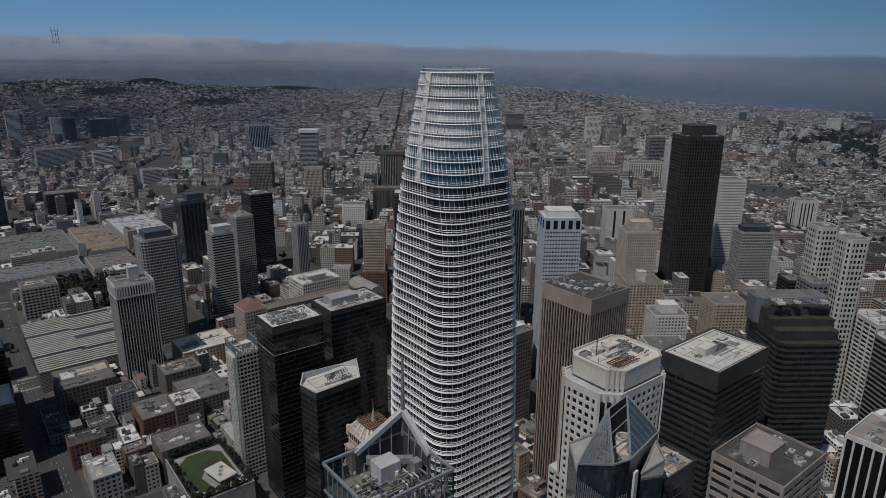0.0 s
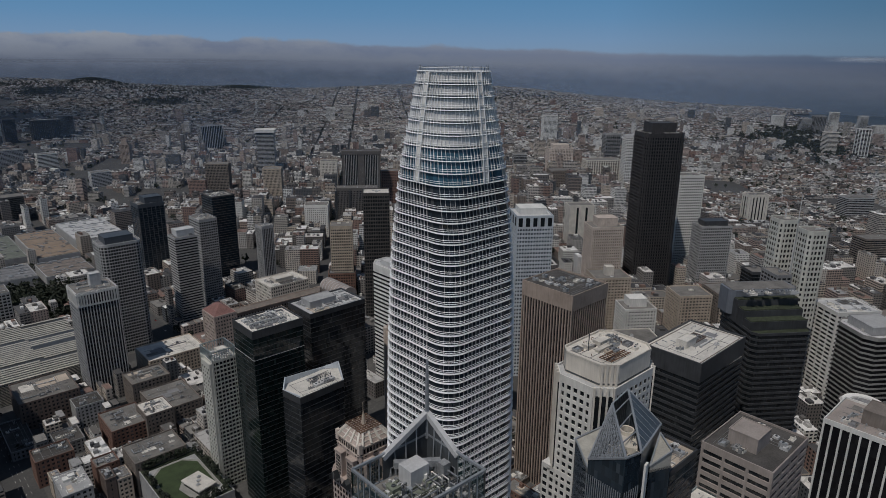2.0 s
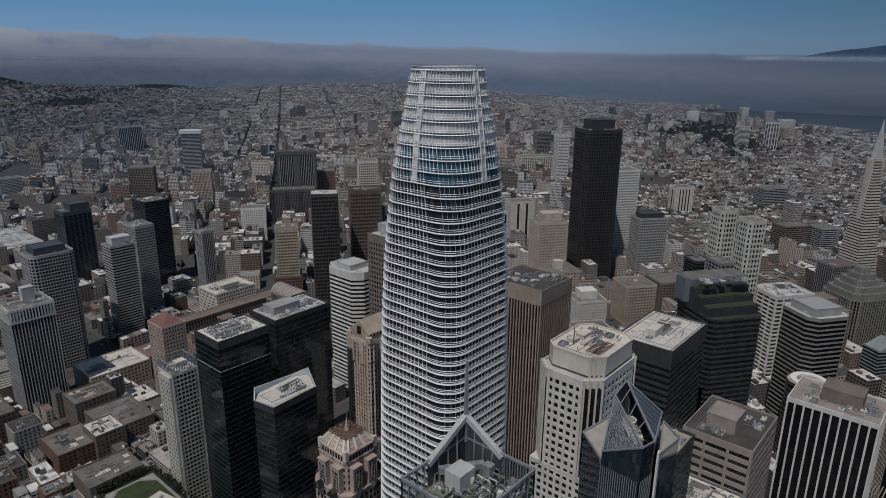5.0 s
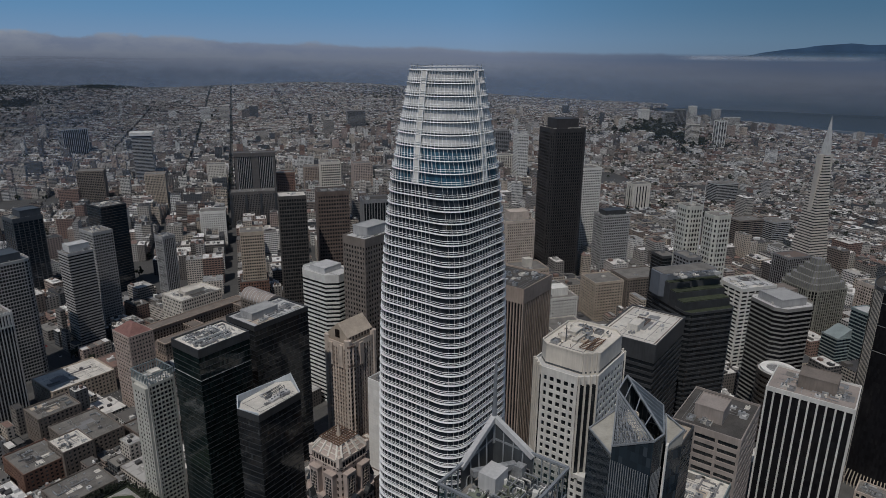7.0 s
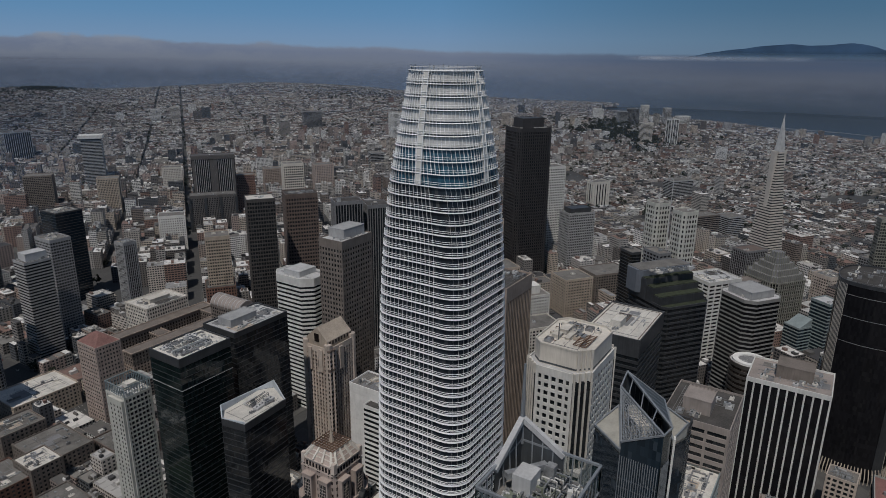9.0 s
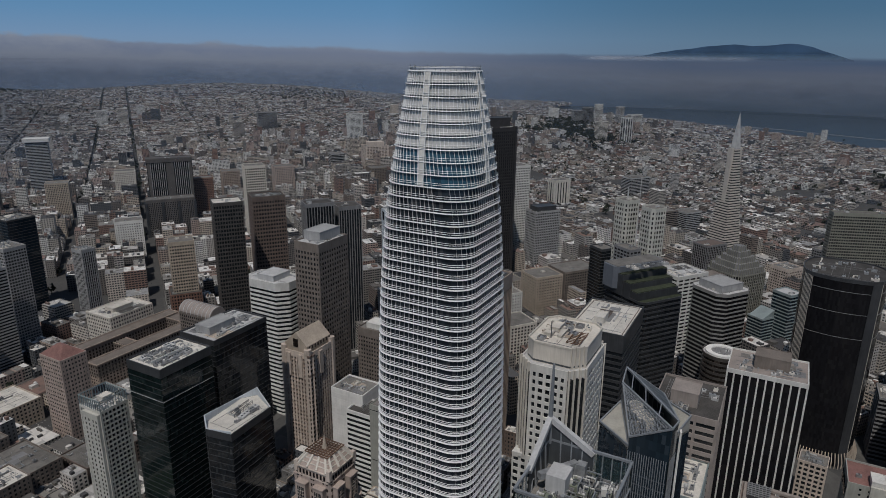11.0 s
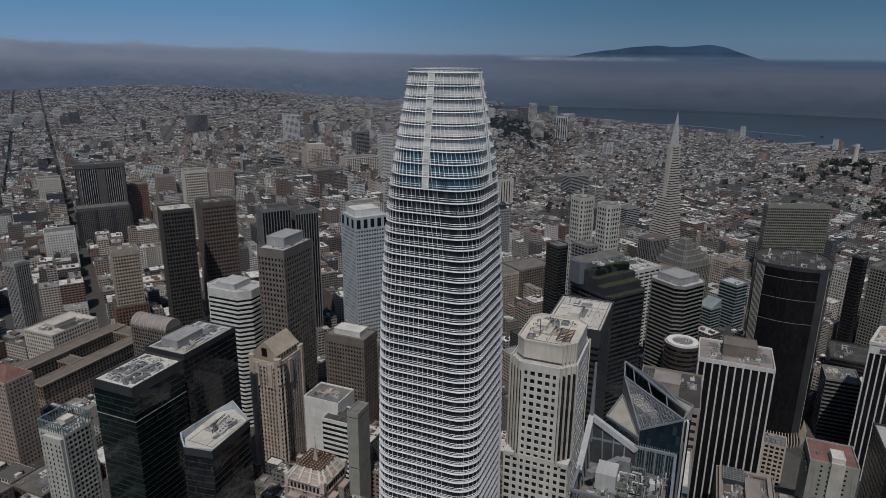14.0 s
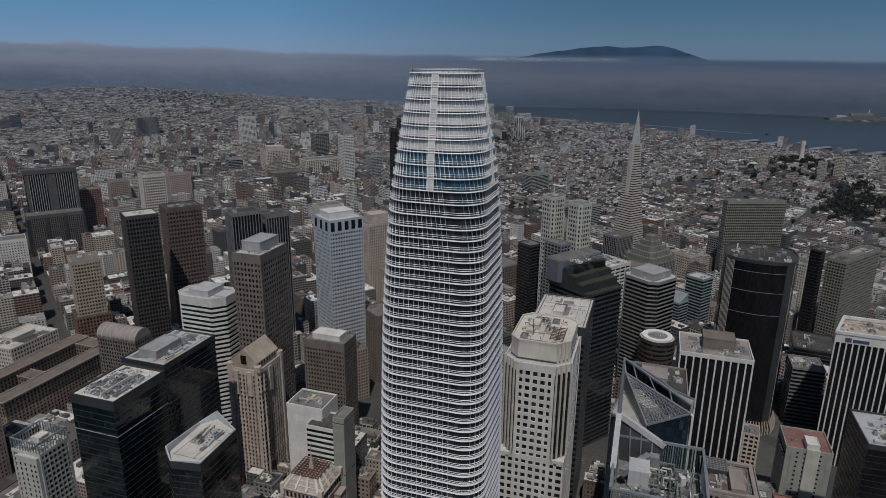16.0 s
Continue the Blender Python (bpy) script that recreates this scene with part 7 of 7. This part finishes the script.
def lots():
    r = random.Random(11)
    out = []
    def block(cx, cy, w, d, ang):
        """Cuts a block into lots, two rows back to back."""
        c, s = math.cos(radians(ang)), math.sin(radians(ang))
        far = math.hypot(cx, cy)
        if far < 1500 and inland(cx, cy) and (not ang or cx > MARKET + 30):
            PAVED.append((cx, cy, w + 6, d + 6, ang))
        rows = max(2, round(d / (34 if far < 1500 else 24)))
        for i in range(rows):
            x = -w / 2
            depth = d / rows
            while x < w / 2 - 6:
                lot = r.uniform(11, 30) if far < 1300 else (r.uniform(9, 22) if r.random() < 0.8 else r.uniform(22, 40)) if far < 2500 else r.uniform(8, 18) if r.random() < 0.6 else r.uniform(18, 40)
                lot = min(lot, w / 2 - x)
                if w / 2 - x - lot < 8:
                    lot = w / 2 - x
                lx, ly = x + lot / 2, -d / 2 + depth * (i + 0.5)
                x += lot
                px, py = cx + lx * c - ly * s, cy + lx * s + ly * c
                if r.random() < 0.06 or not inland(px, py) or not seen(px, py) or (ang == OUTER and px > MARKET - 22 - 0.4 * lot) or (ang == GRID and px < MARKET + 18 + 0.45 * (abs(c) * lot + abs(s) * depth)):
                    continue
                wd, dp = lot - r.uniform(0.0, 0.6), depth * r.uniform(0.62, 0.95)
                if 430 < px < 545 and -40 < py < 75:
                    continue
                if any(((px - a) / ((0.8 if p < 80 else 1.25) * p)) ** 2 + ((py - b) / ((0.8 if p < 80 else 1.25) * q)) ** 2 < 1 for a, b, p, q, k in WOODED if p < 130):
                    continue
                if not free(px, py, (wd + dp) * 0.27):
                    if far < 1300:
                        for qx in (-0.25, 0.25):
                            for qy in (-0.25, 0.25):
                                sx, sy = cx + (lx + qx * lot) * c - (ly + qy * depth) * s, cy + (lx + qx * lot) * s + (ly + qy * depth) * c
                                if free(sx, sy, (wd + dp) * 0.13):
                                    out.append((sx, sy, wd * 0.47, dp * 0.47, ground_height(sx, sy) - 3, storeys(sx, sy, r) * 0.8 + 3, ang))
                    continue
                out.append((px, py, wd, dp, ground_height(px, py) - 3, storeys(px, py, r) + 3, ang))
    # south of the market street
    for i in range(-6, 3):
        for j in range(-4, 6):
            bx, by = MARKET - 18 - 84 - 193 * (2 - i) + 0, 60 + 276.6 * j
            for q in (-1, 1):
                for k in (-1, 0, 1):
                    block(bx + q * 43.5, by + k * 86, 76, 78, 0)
    # further out the streets turn
    c, s = math.cos(radians(OUTER)), math.sin(radians(OUTER))
    for i in range(-40, 30):
        for j in range(-6, 36):
            u, v = 100.0 * (i + 0.5), 30 + 168.0 * j
            bx, by = u * c - v * s, u * s + v * c
            if bx < MARKET + 40 and by > 1600:
                block(bx, by, 90, 160, OUTER)
    # north of it
    c, s = math.cos(radians(GRID)), math.sin(radians(GRID))
    for i in range(-32, 44):
        for j in range(-6, 36):
            u, v = -96 + WIDE * (i + 0.5), 30 + 146.7 * j
            bx, by = u * c - v * s, u * s + v * c
            far = math.hypot(bx, by)
            if far > 1700 and bx > MARKET + 60 and i != -1:
                if i % 2 == (0 if i >= 0 else 1):
                    block(bx + WIDE / 2 * c, by + WIDE / 2 * s, 2 * WIDE - 8, 142, GRID)
            elif bx > MARKET - 40:
                block(bx, by, WIDE - (20 if far < 1500 else 15), 131 if far < 1500 else 142, GRID)
    return out


WALLS = [(0.50, 0.48, 0.46), (0.74, 0.73, 0.70), (0.27, 0.25, 0.235), (0.56, 0.49, 0.42), (0.25, 0.205, 0.18), (0.46, 0.43, 0.39), (0.82, 0.81, 0.79), (0.09, 0.10, 0.115), (0.40, 0.32, 0.28), (0.47, 0.37, 0.33), (0.62, 0.57, 0.52), (0.16, 0.145, 0.14), (0.28, 0.18, 0.15), (0.60, 0.52, 0.44)]
ROOFS = [(0.30, 0.30, 0.30), (0.74, 0.73, 0.71), (0.06, 0.06, 0.064), (0.23, 0.22, 0.205), (0.80, 0.79, 0.77), (0.12, 0.112, 0.105), (0.045, 0.045, 0.05), (0.46, 0.45, 0.435), (0.22, 0.14, 0.115), (0.085, 0.085, 0.09), (0.68, 0.66, 0.63), (0.15, 0.14, 0.13)]
FACADE = facade("house_walls", WALLS)
ROOF_STUFF = roofing("house_roofs", ROOFS)


def house_mass(name, rows, label):
    """Many far houses as one body of boxes, with roof huts."""
    r = random.Random(5)
    wall, roof = Mesh(), Mesh()
    for x, y, w, d, z, h, ang in rows:
        p = turned(rect(w, d), x, y, ang)
        wall.prism(p, z, z + h, False)
        roof.prism(grown(p, -0.25), z + h - 1.0, z + h - 0.6, True)
        if w > 9 and d > 9:
            for _ in range(r.choice((2, 3, 4, 5)) if x * x + y * y < 5e6 else r.choice((1, 1, 2, 3))):
                bw, bd = r.uniform(1.5, w * 0.32), r.uniform(1.5, d * 0.3)
                q = turned([(r.uniform(-0.32, 0.32) * w, r.uniform(-0.32, 0.32) * d)], x, y, ang)[0]
                roof.prism(turned(rect(bw, bd), *q, ang), z + h - 0.6, z + h + r.uniform(1, 2.8), True)
    e = thing(name, label, "houses", kind="stuff")
    tagged(part("walls", wall, FACADE, e), kind="stuff")
    tagged(part("roofs", roof, ROOF_STUFF, e), kind="stuff")


def low_building(x, y, w, d, z, h, ang, seed):
    """A low or middling city building with recessed windows, cornice, parapet and roof huts."""
    r = random.Random(seed)
    e = thing("city_building", r.choice(("low city building with plain punched windows", "old masonry block with a cornice and flat roof", "flat-roofed brick and plaster city block")), "building", x, y, z, ang, "low city buildings")
    out = rect(w, d)
    m = Mesh()
    m.prism(grown(out, -0.3), 0, h - 1.0, False)
    part("glass_wall", m, GLASS_GREY, e)
    floors = max(2, round((h - 3) / 3.6))
    fh = (h - 1.2) / floors
    m = Mesh()
    for k in range(floors + 1):
        z0 = fh * k - fh * 0.22
        m.prism(out, max(0, z0), min(h - 1.0, fh * k + fh * 0.24), True, True)
    bay = r.uniform(2.6, 4.2)
    wide = r.uniform(0.35, 0.6) * bay
    for i in range(4):
        a, b = Vector(out[i]), Vector(out[(i + 1) % 4])
        ln = (b - a).length
        way = (b - a).normalized()
        turn = math.degrees(math.atan2(way.y, way.x))
        k = max(2, round(ln / bay))
        for j in range(k + 1):
            sft = min(max(j / k * ln, wide / 2), ln - wide / 2)
            q = a + way * sft
            m.prism(turned([(-wide / 2, -0.015), (wide / 2, -0.015), (wide / 2, 0.4), (-wide / 2, 0.4)], q.x, q.y, turn), 0, h - 1.1, False)
    tone = r.choice(LOW_WALLS)
    tagged(part("wall", m, tone, e), kind="stuff")
    m = Mesh()
    m.ring(grown(out, 0.25), grown(out, -0.35), h - 1.0, h)
    part("parapet", m, tone, e)
    m = Mesh()
    m.prism(grown(out, -0.34), h - 1.1, h - 0.7, True)
    part("roof", m, r.choice((GRAVEL, DARKROOF, GRAVEL, GRAVEL, GREY, DARKROOF, WHITEROOF)), e)
    for _ in range(r.choice((1, 2, 3))):
        m = Mesh()
        bw, bd = r.uniform(2, max(2.5, w * 0.3)), r.uniform(2, max(2.5, d * 0.3))
        m.box(r.uniform(-0.28, 0.28) * w, r.uniform(-0.28, 0.28) * d, bw, bd, h - 0.75, h + r.uniform(0.8, 2.8))
        part("roof_hut", m, r.choice((WHITECAST, GREY, DUCT, tone)), e)
    roof_patches(e, w - 1, d - 1, h - 0.7, 2, seed)
    # vents, skylights, ducts and pipes
    m = Mesh()
    zr = h - 0.72
    for _ in range(int(w * d / 22) + 4):
        q, x0, y0 = r.random(), r.uniform(-0.44, 0.44) * w, r.uniform(-0.44, 0.44) * d
        if q < 0.5:
            m.box(x0, y0, r.uniform(0.6, 1.5), r.uniform(0.6, 1.5), zr, zr + r.uniform(0.5, 1.4), 0, False)
        elif q < 0.75:
            m.box(x0, y0, r.uniform(1.2, 2.6), r.uniform(0.9, 1.6), zr, zr + 0.5, 0, False)
        elif q < 0.9:
            ln = r.uniform(2, 0.3 * w + 2)
            m.box(max(-0.45 * w + ln / 2, min(0.45 * w - ln / 2, x0)), y0, ln, 0.35, zr, zr + 0.5, 0, False)
        else:
            ln = r.uniform(2, 0.3 * d + 2)
            m.box(x0, max(-0.45 * d + ln / 2, min(0.45 * d - ln / 2, y0)), 0.4, ln, zr, zr + 0.6, 0, False)
    tagged(part("roof_clutter", m, r.choice((DUCT, WHITECAST, CHARCOAL, DUCT)), e), kind="stuff")


LOW_WALLS = [GREYBROWN, BROWN, BRICK, GREYBROWN, BROWN, MIDGREY, UMBER, BLACKSTONE, UMBER, TAN, GREY, UMBER]
ALL = sorted(lots(), key=lambda q: math.hypot(q[0] + 40, q[1] - 60))
for i, row in enumerate(ALL[:236]):
    low_building(*row, i)
house_mass("city_blocks", [q for q in ALL[236:] if q[0] <= MARKET], "low houses and workshops in flat-roofed blocks")
house_mass("hillside_houses", [q for q in ALL[236:] if q[0] > MARKET], "pale flat-roofed houses packed along a street grid")


# ---- trees in the yards and along the far streets ----
m = Mesh()
_r = random.Random(21)
for x, y, w, d, z, h, ang in ALL[236:]:
    far = math.hypot(x, y)
    if _r.random() < (0.10 if far < 1400 else 0.34):
        q = turned([(_r.choice((-1, 1)) * (w / 2 + 2), _r.choice((-1, 1)) * (d / 2 + 3))], x, y, ang)[0]
        g = ground_height(*q)
        t = _r.uniform(6, 12)
        if free(*q, 4) and inland(*q):
            m.bar((*q, g), (*q, g + t * 0.5), 0.25)
            leaf_cloud(m, _r, *q, g + t * 0.2, t * 0.5, t * 0.8, 16, t * 0.24)
_e = thing("garden_trees", "dark green trees in yards and along streets", "trees", kind="stuff")
tagged(part("foliage", m, LEAF, _e), kind="stuff")


# ---- pavements, road markings, cars ----
m = Mesh()
for x, y, w, d, ang in PAVED:
    z = [ground_height(*q) for q in turned(rect(w, d), x, y, ang)]
    if max(z) - min(z) > 1.2:
        continue
    z = max(z)
    m.prism(turned(rect(w, d), x, y, ang), z - 4, z + 0.18, True)
tagged(new("pavement", m.data("pavement", plain("pavement_concrete", (0.085, 0.083, 0.080), 0.9, 0, 0.2, 0.1, 0.2, False))), "grey concrete pavements with raised kerbs", "pavement", kind="structure")
m = Mesh()
for i in range(-3, 3):
    x = MARKET - 18 - 84 - 193 * (2 - i) + 96.5
    for k in range(-20, 110):
        y = -60 + 12 * k
        for off in (-3.4, 0.0, 3.4):
            m.face([(x + off - 0.1, y, 0.03), (x + off + 0.1, y, 0.03), (x + off + 0.1, y + 4, 0.03), (x + off - 0.1, y + 4, 0.03)])
for i in range(-3, 3):
    x = MARKET - 18 - 84 - 193 * (2 - i) + 96.5
    for j in range(-1, 5):
        y = 60 + 276.6 * j + 138.3
        for side in (-1, 1):
            for k in range(9):
                cx = x - 8 + 2 * k
                m.face([(cx - 0.45, y + side * 14, 0.035), (cx + 0.45, y + side * 14, 0.035), (cx + 0.45, y + side * 14 + 3.6, 0.035), (cx - 0.45, y + side * 14 + 3.6, 0.035)])
                cy = y - 8 + 2 * k
                m.face([(x + side * 14, cy - 0.45, 0.035), (x + side * 14 + 3.6, cy - 0.45, 0.035), (x + side * 14 + 3.6, cy + 0.45, 0.035), (x + side * 14, cy + 0.45, 0.035)])
tagged(new("road_markings", m.data("road_markings", plain("road_paint", (0.62, 0.62, 0.58), 0.8, 0, 0.2, 0.5, 0, False))), "worn white lane lines and crossings on asphalt", "road markings", kind="stuff")


def car(label, paint):
    e = thing("car", label, "car", 0, 0, 0, 0, "cars in the streets")
    m = Mesh()
    m.prism(chamfered(1.8, 4.5, 0.35), 0.35, 0.85, True, True)
    m.prism(chamfered(1.7, 4.3, 0.4), 0.85, 0.95, True, False, chamfered(1.6, 4.0, 0.4))
    part("body", m, paint, e)
    m = Mesh()
    m.prism(turned(chamfered(1.6, 2.5, 0.25), 0, -0.2), 0.93, 1.45, True, False, turned(chamfered(1.3, 1.6, 0.2), 0, -0.25))
    part("cabin", m, GLASS_DARK, e)
    for sx in (-1, 1):
        for sy in (-1.35, 1.35):
            m = Mesh()
            m.prism(turned(chamfered(0.24, 0.64, 0.05), sx * 0.82, sy), 0.02, 0.64, True, True)
            part("wheel", m, DARKROOF, e)
    return e


_kinds = [car(a + " car with dark windows in the street", plain("car_paint_" + a, c, 0.3, 0.1, 0.05)) for a, c in (("white", (0.7, 0.7, 0.7)), ("black", (0.02, 0.02, 0.02)), ("silver", (0.4, 0.41, 0.42)), ("red", (0.3, 0.03, 0.03)))]
_r = random.Random(77)
_spots = []
for i in range(-2, 3):
    x = MARKET - 18 - 84 - 193 * (2 - i) + 96.5
    for k in range(12):
        _spots.append((x + _r.choice((-7.4, -5.2, -1.7, 1.7, 5.2, 7.4)), _r.uniform(150, 1000), 0 if _r.random() < 0.9 else 180))
for j in range(0, 4):
    y = 60 + 276.6 * j + 138.3
    for k in range(6):
        _spots.append((_r.uniform(0, 420), y + _r.choice((-5.2, -1.7, 1.7, 5.2)), 90))
for k in range(11):
    _spots.append((MARKET + _r.choice((-9, -5, 5, 9)), _r.uniform(100, 1200), 0))
for k in range(11):
    _u, _v = -96 + _r.choice((-5, -2, 2, 5)), _r.uniform(880, 1500)
    _spots.append((_u * math.cos(radians(GRID)) - _v * math.sin(radians(GRID)), _u * math.sin(radians(GRID)) + _v * math.cos(radians(GRID)), GRID))
_n = 0
for x, y, turn in _spots:
    if free(x, y, 3):
        ob = _kinds[_n % 4] if _n < 4 else copy_thing(_kinds[_r.choice((0, 0, 1, 2, 2, 3))], pose(x, y, 0.0, 0, 0, turn))
        if _n < 4:
            ob.matrix_world = pose(x, y, 0.0, 0, 0, turn)
        _n += 1
